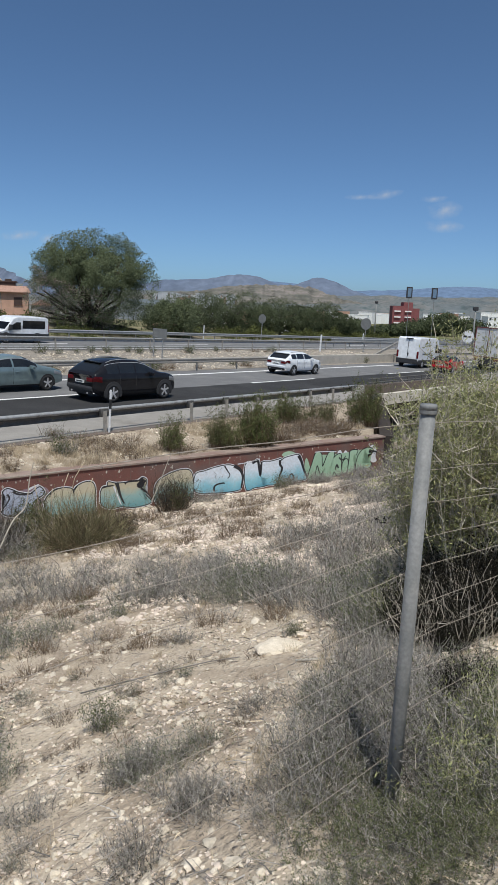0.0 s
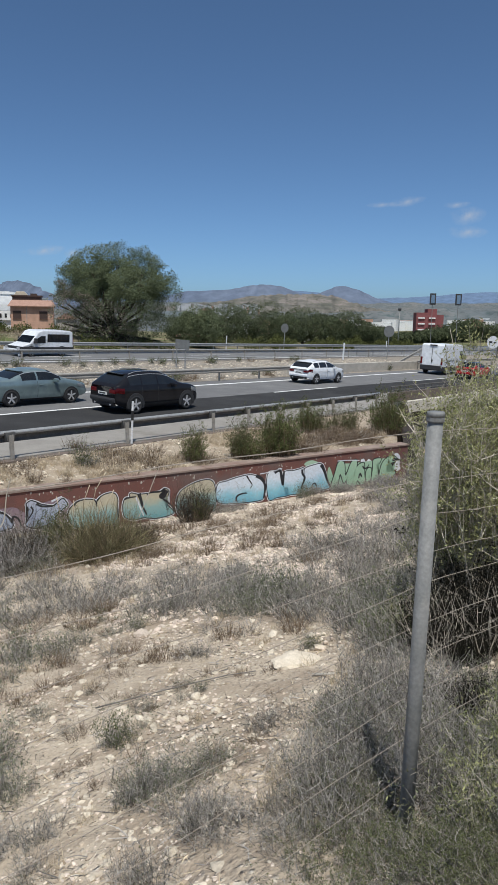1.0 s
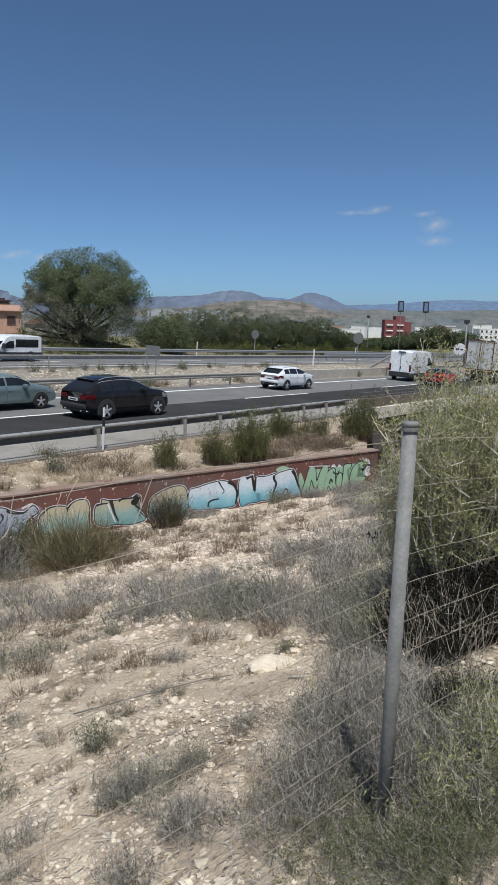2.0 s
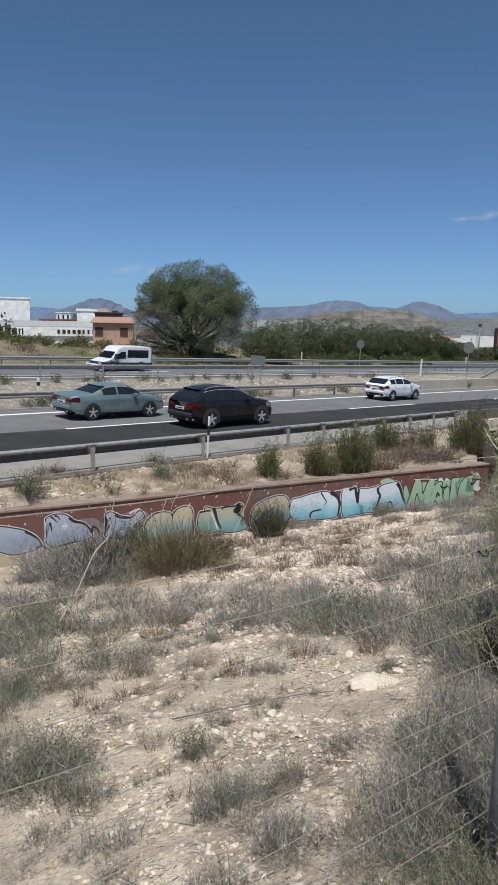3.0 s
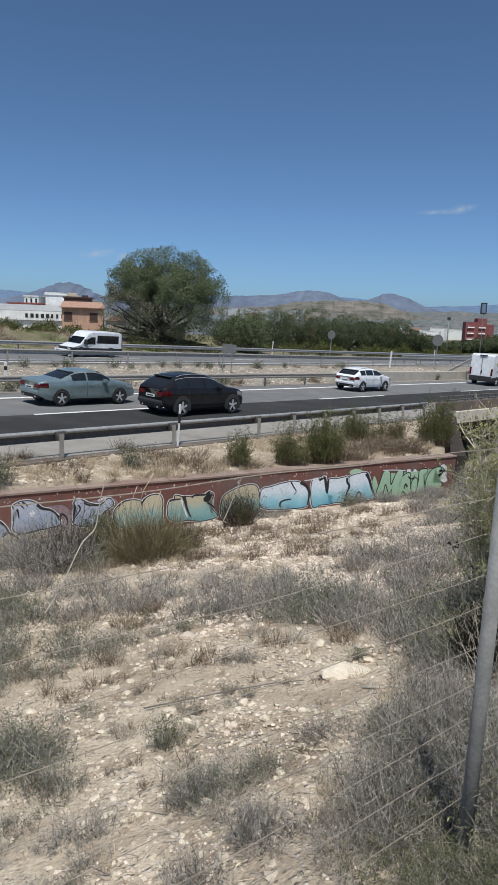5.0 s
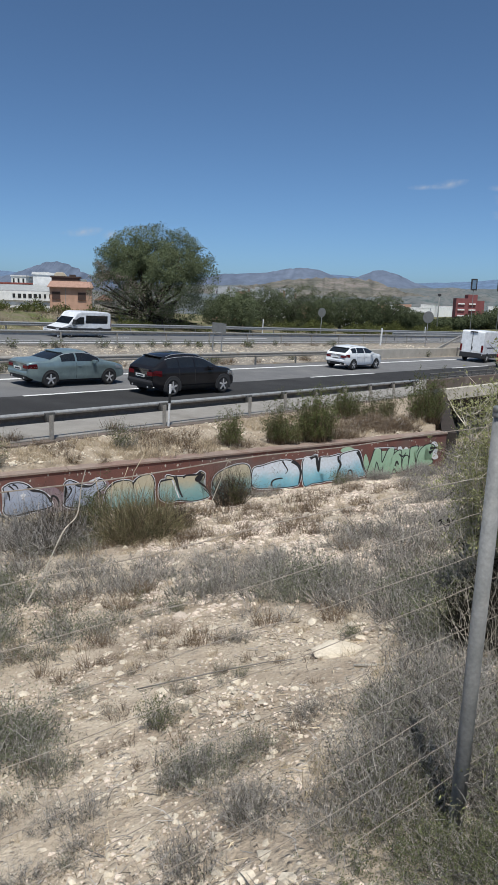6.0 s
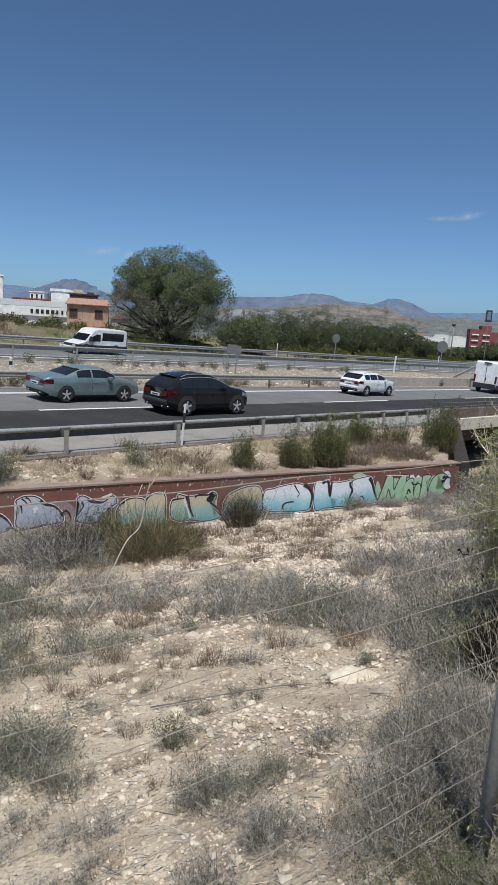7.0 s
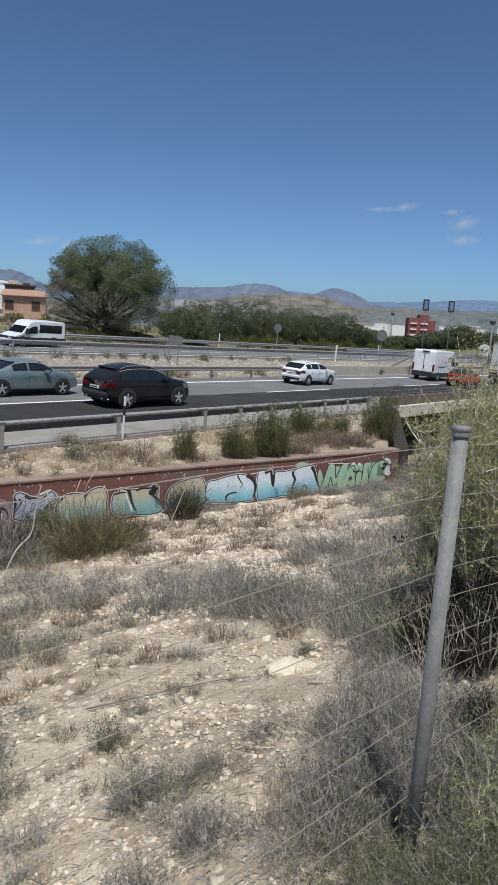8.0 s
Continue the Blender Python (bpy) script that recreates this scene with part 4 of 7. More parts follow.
def shrub_mesh(name, seed, rad, h, n, twig, leaf, leaf_n, leaf_size, lo=25, hi=88, thick=0.0035, second=2.0, split=False, low=0.0, twig_len=(0.15, 0.42), under=0, fine=True, ratio=0.4, tall=(0.55, 1.15)):
    """A shrub of main stems, side twigs and small leaves."""
    rng = np.random.default_rng(seed)
    q = rng.uniform(0, 1, n) ** 0.6
    az = rng.uniform(0, 2 * np.pi, n)
    roots = np.stack([np.cos(az) * q * rad * 0.55, np.sin(az) * q * rad * 0.55, -0.05 + 0 * q], -1)
    d = cone_dirs(rng, n, lo, hi)
    d[:, :2] = 0.6 * d[:, :2] + 0.5 * np.stack([np.cos(az), np.sin(az)], -1) * q[:, None] * (rad / h)
    d /= np.linalg.norm(d, axis=1)[:, None]
    L = h * rng.uniform(*tall, n)
    V, F, pts = stems(rng, roots, d, L, 4 if fine else 3, thick * rng.uniform(0.6, 1.3, n), rng.uniform(-0.25, 0.1, n), 0.04, 3 if fine else 2)
    chunks = [(V, F, 0)]
    m = int(n * second)
    src = rng.integers(0, n, m)
    at = rng.integers(1, pts.shape[1], m)
    r2 = pts[src, at]
    d2 = cone_dirs(rng, m, 5, 80)
    V2, F2, p2 = stems(rng, r2, d2, h * rng.uniform(*twig_len, m), 2, thick * 0.55 * rng.uniform(0.6, 1.2, m), rng.uniform(-0.1, 0.3, m), 0.06, 2)
    chunks.append((V2, F2, 0))
    # dark low leaves put the shade inside the shrub into colour
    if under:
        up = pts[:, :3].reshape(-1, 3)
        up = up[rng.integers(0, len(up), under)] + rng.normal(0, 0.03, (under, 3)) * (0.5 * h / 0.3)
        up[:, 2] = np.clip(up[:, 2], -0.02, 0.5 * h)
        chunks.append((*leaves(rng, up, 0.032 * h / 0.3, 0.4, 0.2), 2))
    if leaf_n:
        allp = np.concatenate([pts[:, 1:].reshape(-1, 3), p2[:, 1:].reshape(-1, 3), p2[:, 1:].reshape(-1, 3)])
        allp = allp[allp[:, 2] > low * h]
        lp = allp[rng.integers(0, len(allp), leaf_n)] + rng.normal(0, leaf_size * 0.6, (leaf_n, 3))
        if split:
            tv, tf, _ = join(chunks)
            return tri_mesh("branchwork", tv, tf, [twig]), tri_mesh("foliage", *leaves(rng, lp, leaf_size, 0.0, ratio), [leaf])
        chunks.append((*leaves(rng, lp, leaf_size, 0.0, ratio), 1))
    V, F, I = join(chunks)
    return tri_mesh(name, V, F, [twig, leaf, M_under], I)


def tuft_mesh(name, seed, rad, h, n, material, lo=45, hi=88, wide=0.004, droop=0.5, wob=0.03):
    """A tuft of grass blades."""
    rng = np.random.default_rng(seed)
    az, q = rng.uniform(0, 2 * np.pi, n), rng.uniform(0, 1, n) ** 0.5
    roots = np.stack([np.cos(az) * q * rad * 0.5, np.sin(az) * q * rad * 0.5, -0.03 + 0 * q], -1)
    V, F, _ = stems(rng, roots, cone_dirs(rng, n, lo, hi), h * rng.uniform(0.4, 1.2, n), 3, wide * rng.uniform(0.4, 1.0, n), rng.uniform(-droop, 0.0, n), wob, 2)
    return tri_mesh(name, V, F, [material])


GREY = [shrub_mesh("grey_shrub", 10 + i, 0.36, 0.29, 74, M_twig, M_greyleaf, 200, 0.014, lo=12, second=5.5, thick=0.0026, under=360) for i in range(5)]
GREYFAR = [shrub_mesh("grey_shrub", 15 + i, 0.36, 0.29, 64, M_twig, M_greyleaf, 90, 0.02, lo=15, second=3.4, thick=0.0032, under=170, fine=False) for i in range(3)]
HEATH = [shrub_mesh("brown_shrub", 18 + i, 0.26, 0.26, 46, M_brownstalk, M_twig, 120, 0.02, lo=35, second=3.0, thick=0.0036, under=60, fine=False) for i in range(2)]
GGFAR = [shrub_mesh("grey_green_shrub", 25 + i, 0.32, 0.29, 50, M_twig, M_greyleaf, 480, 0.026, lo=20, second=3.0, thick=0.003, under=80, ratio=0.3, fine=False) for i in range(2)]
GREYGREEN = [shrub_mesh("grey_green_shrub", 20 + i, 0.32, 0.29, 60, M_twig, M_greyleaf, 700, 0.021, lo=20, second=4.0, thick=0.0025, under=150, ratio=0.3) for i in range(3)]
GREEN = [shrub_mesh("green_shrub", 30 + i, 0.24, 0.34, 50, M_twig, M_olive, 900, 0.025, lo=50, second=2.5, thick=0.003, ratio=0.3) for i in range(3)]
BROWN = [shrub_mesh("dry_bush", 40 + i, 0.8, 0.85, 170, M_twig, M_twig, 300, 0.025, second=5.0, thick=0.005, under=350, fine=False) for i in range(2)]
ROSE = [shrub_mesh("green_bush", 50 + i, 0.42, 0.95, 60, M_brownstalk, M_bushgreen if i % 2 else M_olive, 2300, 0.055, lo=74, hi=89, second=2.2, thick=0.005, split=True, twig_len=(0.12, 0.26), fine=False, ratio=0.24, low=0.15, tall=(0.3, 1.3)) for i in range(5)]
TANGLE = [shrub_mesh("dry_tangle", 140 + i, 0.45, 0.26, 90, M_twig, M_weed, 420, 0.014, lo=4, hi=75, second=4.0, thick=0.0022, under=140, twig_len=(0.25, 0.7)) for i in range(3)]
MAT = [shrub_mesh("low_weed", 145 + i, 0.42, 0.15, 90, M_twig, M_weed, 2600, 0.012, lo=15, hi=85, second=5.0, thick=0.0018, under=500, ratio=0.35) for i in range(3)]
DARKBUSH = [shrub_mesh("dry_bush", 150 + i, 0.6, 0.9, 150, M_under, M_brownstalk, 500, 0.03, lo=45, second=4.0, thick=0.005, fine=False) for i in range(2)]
STRAW = [tuft_mesh("straw_tuft", 60 + i, 0.26, 0.28, 60, M_straw) for i in range(3)]
ESPARTO = [(tuft_mesh("branchwork", 70 + i, 0.9, 0.95, 700, M_brownstalk if i else M_straw, lo=5, hi=85, wide=0.005, droop=0.9, wob=0.07), tuft_mesh("foliage", 76 + i, 1.0, 1.05, 1100, M_blade, lo=30, hi=89, wide=0.0055, droop=0.6, wob=0.06)) for i in range(3)]
LIME = [shrub_mesh("feathery_bush", 80 + i, 0.36, 1.20, 95, M_cane, M_lime, 10000, 0.0225, lo=76, hi=89, second=9.0, thick=0.0034, split=True, low=0.36, twig_len=(0.07, 0.17), ratio=0.26) for i in range(3)]
LUSH = [shrub_mesh("leafy_weed", 85 + i, 0.30, 0.34, 60, M_cane, M_bushgreen if i else M_lime, 1700, 0.022, lo=30, second=5.0, thick=0.002, split=True, twig_len=(0.1, 0.3), ratio=0.25) for i in range(2)]
CANES = [shrub_mesh("cane_bush", 90 + i, 0.7, 1.0, 22, M_cane, M_cane, 0, 0.03, lo=20, hi=75, second=2.0, thick=0.0058) for i in range(2)]
THICKET = [shrub_mesh("dead_thicket", 95 + i, 0.5, 0.8, 110, M_shadeleaf, M_shadeleaf, 3000, 0.045, lo=55, hi=88, second=2.5, thick=0.005, fine=False, ratio=0.3) for i in range(2)]

prng = random.Random(11)


def plant(meshes, x, y, size, name, label, category, group, tall=1.0, sink=0.0):
    if meshes is GREY and y > 5.0:
        meshes = GREYFAR
    if meshes is GREYGREEN and y > 5.2:
        meshes = GGFAR
    me = prng.choice(meshes)
    if 1.2 < y < 2.12 and 0.42 < x < 1.02 and meshes is not MAT:
        return None
    ob = new(name, None if isinstance(me, tuple) else me)
    if isinstance(me, tuple):
        part("branchwork", me[0], None, ob)
        part("foliage", me[1], None, ob)
    z = float(height(x, y)) - sink
    ob.matrix_basis = Matrix.Translation((x, y, z)) @ Matrix.Rotation(prng.uniform(0, 6.28), 4, "Z") @ Matrix.Diagonal((size, size, size * tall, 1))
    return tagged(ob, label, category, group)


KINDS = {
    "heath": (HEATH, "brown_shrub", "little brown dried-up shrub among pale stones", "shrub", "brown shrubs among the stones"),
    "thicket": (THICKET, "dead_thicket", "near-black tangle painting the shade under a bush", "bush", "tall bushes by the fence"),
    "grey": (GREY, "dry_shrub", "low dry grey twiggy shrub on pale soil", "shrub", "dry shrubs on the slope"),
    "tangle": (TANGLE, "dry_tangle", "low tangle of dead grey stalks at the fence foot", "shrub", "dry growth by the fence"),
    "mat": (MAT, "low_weed", "low dull green weed with grey stalks by the fence", "weed", "weeds by the fence"),
    "gg": (GREYGREEN, "grey_green_shrub", "low grey-green leafy shrub on pale soil", "shrub", "dry shrubs on the slope"),
    "green": (GREEN, "green_shrub", "small upright green shrub on stony soil", "shrub", "green shrubs"),
    "brown": (BROWN, "dry_bush", "bare brown bush of dead twigs by the wall", "bush", "bushes by the wall"),
    "darkbush": (DARKBUSH, "dry_bush", "dark leafless bush of thin stems by the wall", "bush", "bushes by the wall"),
    "rose": (ROSE, "green_bush", "dense dark green bush on the road bank", "bush", "bushes on the road bank"),
    "straw": (STRAW, "dry_grass", "tuft of dry straw-coloured grass", "grass", "dry grass tufts"),
    "esparto": (ESPARTO, "grass_bush", "wide tussock of olive and straw grass by the wall", "bush", "bushes by the wall"),
    "lime": (LIME, "feathery_bush", "tall feathery yellow-green bush beside the fence", "bush", "tall bushes by the fence"),
    "lush": (LUSH, "leafy_weed", "low leafy green weed at the foot of the fence", "weed", "weeds by the fence"),
    "cane": (CANES, "cane_bush", "tangle of bleached dead canes", "bush", "tall bushes by the fence"),
}


def cluster(kind, x, y, rx, ry, count, s0, s1, tall=1.0):
    """Plants of one kind, strewn over an oval."""
    me, name, label, cat, group = KINDS[kind]
    for _ in range(count):
        a, q = prng.uniform(0, 6.283), math.sqrt(prng.random())
        px, py = x + rx * q * math.cos(a), y + ry * q * math.sin(a)
        plant(me, px, py, prng.uniform(s0, s1), name, label, cat, group, tall * prng.uniform(0.85, 1.15))


# the near slope
for row in (
    ("grey", -0.8, 6.8, 0.9, 0.45, 9, 0.8, 1.2), ("grey", 0.3, 7.0, 0.8, 0.5, 9, 0.8, 1.2), ("gg", -0.4, 6.3, 0.7, 0.3, 5, 0.7, 1.0),
    ("grey", -4.6, 9.3, 1.4, 0.5, 9, 0.8, 1.2), ("grey", -2.9, 8.5, 0.9, 0.5, 7, 0.8, 1.2), ("gg", -4.0, 6.6, 0.9, 0.9, 14, 0.9, 1.4),
    ("gg", -2.7, 5.5, 0.6, 0.5, 7, 0.8, 1.1), ("grey", -2.9, 7.2, 0.6, 0.5, 4, 0.8, 1.1), ("gg", -3.3, 4.9, 0.7, 0.6, 9, 0.6, 1.0),
):
    cluster(*row)
for row in (
    ("gg", -2.0, 3.5, 0.45, 0.35, 8, 0.8, 1.25), ("gg", -1.35, 3.25, 0.25, 0.2, 3, 0.5, 0.8), ("grey", 0.66, 2.55, 0.20, 0.30, 4, 0.55, 0.85),
    ("grey", 0.88, 3.3, 0.22, 0.4, 7, 0.7, 1.0), ("grey", 0.40, 2.1, 0.15, 0.10, 3, 0.45, 0.6), ("grey", 0.86, 4.2, 0.15, 0.5, 5, 0.7, 1.0),
    ("grey", 0.95, 2.1, 0.25, 0.3, 6, 0.6, 0.9), ("gg", 1.1, 1.85, 0.35, 0.3, 6, 0.6, 0.9), ("gg", 0.75, 2.95, 0.3, 0.5, 5, 0.5, 0.8),
    ("gg", 0.55, 2.0, 0.2, 0.2, 3, 0.5, 0.7), ("gg", -2.6, 2.9, 0.4, 0.4, 5, 0.6, 1.0),
):
    cluster(*row)
for row in (
    ("green", -0.80, 3.54, 0.03, 0.03, 2, 0.55, 0.7), ("gg", -0.09, 2.9, 0.05, 0.05, 2, 0.5, 0.65), ("gg", -0.40, 2.75, 0.12, 0.05, 2, 0.45, 0.6),
    ("grey", -0.88, 2.5, 0.1, 0.08, 2, 0.4, 0.6), ("gg", -1.4, 2.68, 0.06, 0.05, 1, 0.5, 0.6), ("green", -0.4, 4.15, 0.03, 0.03, 1, 0.3, 0.35),
    ("green", 0.42, 4.75, 0.06, 0.04, 2, 0.35, 0.45), ("grey", 0.2, 3.4, 0.25, 0.15, 2, 0.4, 0.6), ("grey", -0.7, 4.95, 0.3, 0.2, 3, 0.4, 0.6),
    ("heath", 0.0, 5.3, 0.5, 0.4, 5, 0.4, 0.7), ("heath", -1.6, 5.0, 0.8, 0.6, 6, 0.4, 0.7), ("green", -1.3, 6.6, 0.8, 0.5, 3, 0.4, 0.6),
):
    cluster(*row)
for row in (
    ("heath", -0.8, 13.9, 1.8, 1.6, 30, 0.6, 1.1), ("grey", 0.6, 10.0, 0.7, 0.5, 5, 0.6, 1.0), ("grey", 1.9, 12.0, 0.7, 2.4, 14, 0.8, 1.3),
    ("heath", -1.5, 10.6, 1.5, 1.2, 22, 0.6, 1.0), ("grey", 2.4, 17.0, 0.7, 2.0, 12, 0.8, 1.3), ("heath", 0.6, 17.0, 1.6, 1.3, 24, 0.6, 1.0),
    ("grey", 1.15, 6.6, 0.35, 1.2, 10, 0.8, 1.1), ("straw", -1.5, 11.5, 2.2, 2.5, 26, 0.5, 0.9), ("heath", 0.3, 11.8, 1.2, 1.6, 20, 0.5, 0.9),
    ("heath", -2.6, 12.6, 1.4, 1.0, 16, 0.6, 1.0),
):
    cluster(*row)
for row in (
    ("straw", -0.6, 4.6, 1.4, 1.4, 22, 0.25, 0.5), ("straw", -2.0, 6.5, 1.6, 1.6, 24, 0.3, 0.6), ("grey", -0.6, 9.0, 2.0, 0.8, 8, 0.4, 0.7),
    ("grey", -1.0, 5.6, 0.9, 0.4, 4, 0.4, 0.6), ("straw", 0.7, 2.4, 0.6, 0.6, 7, 0.4, 0.7), ("straw", -0.4, 2.6, 0.9, 0.5, 10, 0.2, 0.4),
):
    cluster(*row)
# by the wall
for row in (
    ("esparto", -3.45, 11.45, 0.30, 0.12, 5, 0.7, 0.95), ("brown", -5.0, 10.9, 0.45, 0.25, 3, 0.75, 1.0), ("darkbush", -5.1, 11.2, 0.5, 0.2, 3, 0.7, 0.95), ("darkbush", -2.4, 16.0, 0.2, 0.15, 3, 0.85, 1.1),
    ("brown", -6.1, 11.7, 0.4, 0.25, 3, 0.7, 0.9), ("grey", -6.6, 11.6, 0.6, 0.4, 5, 0.8, 1.2), ("green", 0.2, 19.4, 0.12, 0.1, 2, 1.2, 1.6),
    ("brown", 1.5, 20.1, 1.4, 0.25, 6, 0.35, 0.5), ("grey", -1.6, 17.6, 0.9, 0.25, 6, 0.9, 1.3), ("brown", -4.3, 11.7, 0.3, 0.2, 3, 0.6, 0.8),
    ("heath", -2.9, 14.6, 0.9, 0.5, 10, 0.9, 1.4), ("grey", 2.4, 20.6, 0.8, 0.3, 8, 1.0, 1.5), ("rose", -4.45, 11.7, 0.2, 0.12, 4, 0.7, 0.95), ("rose", -2.3, 15.9, 0.12, 0.1, 2, 0.6, 0.75),
):
    cluster(*row)
# the road bank
for row in (
    ("rose", -3.0, 18.95, 0.30, 0.2, 4, 0.6, 0.95), ("rose", -1.75, 19.8, 0.55, 0.25, 6, 0.55, 1.1), ("rose", -0.7, 20.4, 0.50, 0.25, 6, 0.7, 1.35),
    ("rose", -0.6, 22.4, 0.5, 0.4, 4, 0.7, 1.2), ("rose", 0.5, 24.6, 0.6, 0.3, 6, 0.7, 1.15), ("rose", 1.6, 25.2, 0.5, 0.3, 4, 0.6, 1.0), ("rose", 3.3, 25.4, 0.5, 0.5, 8, 0.9, 1.6),
    ("heath", 1.4, 23.0, 0.9, 0.7, 16, 1.2, 2.0), ("green", -8.2, 14.6, 0.08, 0.08, 3, 1.8, 2.2), ("green", -5.68, 17.4, 0.1, 0.1, 2, 1.6, 1.9),
    ("heath", 0.4, 21.1, 0.5, 0.3, 9, 1.4, 2.2), ("heath", 2.4, 23.6, 0.5, 0.4, 9, 1.4, 2.2),
):
    cluster(*row)
for row in (
    ("straw", -4.2, 18.3, 1.8, 0.7, 70, 0.6, 1.2), ("straw", -7.4, 15.5, 1.3, 0.6, 50, 0.6, 1.1), ("straw", -1.0, 22.2, 2.2, 1.5, 100, 0.8, 1.4), ("heath", -4.0, 18.6, 2.6, 1.0, 40, 0.8, 1.5), ("heath", 0.5, 23.5, 2.2, 1.6, 40, 0.9, 1.6), ("heath", -7.0, 15.9, 1.6, 0.6, 20, 0.8, 1.3),
    ("straw", 1.8, 24.8, 1.4, 1.2, 60, 0.8, 1.4), ("straw", -6.0, 17.0, 1.2, 0.6, 60, 0.6, 1.2), ("straw", -4.7, 17.2, 0.25, 0.2, 4, 1.6, 2.6),
):
    cluster(*row)
# dark green bushes and scrub left of the tussock
for row in (
    ("rose", -4.35, 11.5, 0.25, 0.2, 3, 0.55, 0.7), ("darkbush", -3.0, 12.4, 0.5, 0.2, 3, 0.5, 0.7), ("gg", -4.6, 10.6, 0.7, 0.5, 9, 0.8, 1.2), ("grey", -1.9, 9.0, 0.9, 0.4, 7, 0.5, 0.8),
):
    cluster(*row)
# the tall bush beside the post; its thicket rows paint the hollow's shade
for row in (
    ("lime", 1.60, 4.85, 0.06, 0.15, 5, 1.06, 1.18), ("lime", 1.84, 4.75, 0.14, 0.18, 7, 1.22, 1.34), ("lime", 2.1, 4.8, 0.2, 0.2, 6, 1.26, 1.36),
    ("lime", 1.90, 5.35, 0.18, 0.2, 4, 1.2, 1.3), ("lime", 2.4, 5.1, 0.25, 0.3, 4, 1.22, 1.32), ("lime", 2.75, 4.6, 0.25, 0.2, 2, 1.2, 1.3),
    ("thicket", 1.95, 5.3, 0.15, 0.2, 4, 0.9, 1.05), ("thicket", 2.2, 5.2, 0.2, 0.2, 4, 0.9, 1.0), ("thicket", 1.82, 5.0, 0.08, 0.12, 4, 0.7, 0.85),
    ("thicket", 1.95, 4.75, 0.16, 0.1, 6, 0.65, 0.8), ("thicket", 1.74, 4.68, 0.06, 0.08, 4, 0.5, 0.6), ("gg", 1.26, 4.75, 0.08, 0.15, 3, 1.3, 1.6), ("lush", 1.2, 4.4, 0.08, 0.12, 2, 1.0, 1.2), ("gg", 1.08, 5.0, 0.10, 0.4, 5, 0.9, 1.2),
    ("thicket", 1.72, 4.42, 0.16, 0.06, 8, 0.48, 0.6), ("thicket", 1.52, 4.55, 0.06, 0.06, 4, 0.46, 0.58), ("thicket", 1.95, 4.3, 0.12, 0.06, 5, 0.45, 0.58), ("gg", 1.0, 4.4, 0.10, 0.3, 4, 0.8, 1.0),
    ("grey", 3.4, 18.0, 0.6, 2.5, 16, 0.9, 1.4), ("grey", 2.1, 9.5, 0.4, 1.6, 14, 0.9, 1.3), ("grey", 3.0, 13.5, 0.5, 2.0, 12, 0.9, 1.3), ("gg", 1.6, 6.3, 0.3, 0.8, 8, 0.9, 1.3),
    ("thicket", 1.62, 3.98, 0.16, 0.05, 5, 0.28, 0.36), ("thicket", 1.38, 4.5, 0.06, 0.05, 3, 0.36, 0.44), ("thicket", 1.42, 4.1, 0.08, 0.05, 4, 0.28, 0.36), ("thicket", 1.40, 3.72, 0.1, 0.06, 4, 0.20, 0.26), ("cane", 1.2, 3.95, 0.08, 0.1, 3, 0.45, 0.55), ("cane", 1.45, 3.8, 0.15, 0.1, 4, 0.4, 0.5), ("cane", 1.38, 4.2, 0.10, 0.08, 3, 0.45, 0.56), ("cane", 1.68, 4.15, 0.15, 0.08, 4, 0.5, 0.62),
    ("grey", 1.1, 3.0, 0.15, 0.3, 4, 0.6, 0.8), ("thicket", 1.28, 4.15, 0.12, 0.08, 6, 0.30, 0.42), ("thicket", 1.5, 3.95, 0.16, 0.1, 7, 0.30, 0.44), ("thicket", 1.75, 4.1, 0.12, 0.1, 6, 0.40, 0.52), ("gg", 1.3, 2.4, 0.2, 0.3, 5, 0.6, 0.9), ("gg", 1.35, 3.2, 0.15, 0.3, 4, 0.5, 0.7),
    ("lush", 1.25, 1.85, 0.30, 0.22, 12, 0.6, 0.9), ("lush", 1.5, 2.3, 0.25, 0.2, 7, 0.6, 0.85), ("lush", 0.8, 1.6, 0.3, 0.12, 6, 0.4, 0.6),
):
    cluster(*row)
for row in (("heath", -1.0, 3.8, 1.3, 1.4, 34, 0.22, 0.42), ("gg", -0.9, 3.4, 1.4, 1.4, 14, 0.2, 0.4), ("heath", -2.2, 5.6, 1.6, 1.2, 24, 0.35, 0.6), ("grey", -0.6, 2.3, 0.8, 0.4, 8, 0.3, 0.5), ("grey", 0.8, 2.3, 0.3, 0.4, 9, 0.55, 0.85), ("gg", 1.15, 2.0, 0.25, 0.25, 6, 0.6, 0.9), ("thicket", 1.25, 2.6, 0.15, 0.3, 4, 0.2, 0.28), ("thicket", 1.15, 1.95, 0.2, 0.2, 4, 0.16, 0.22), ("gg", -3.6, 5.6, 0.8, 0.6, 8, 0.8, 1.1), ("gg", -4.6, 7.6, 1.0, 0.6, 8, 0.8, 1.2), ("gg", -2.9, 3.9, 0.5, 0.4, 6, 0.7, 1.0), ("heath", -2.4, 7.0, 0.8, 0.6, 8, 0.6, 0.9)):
    cluster(*row)
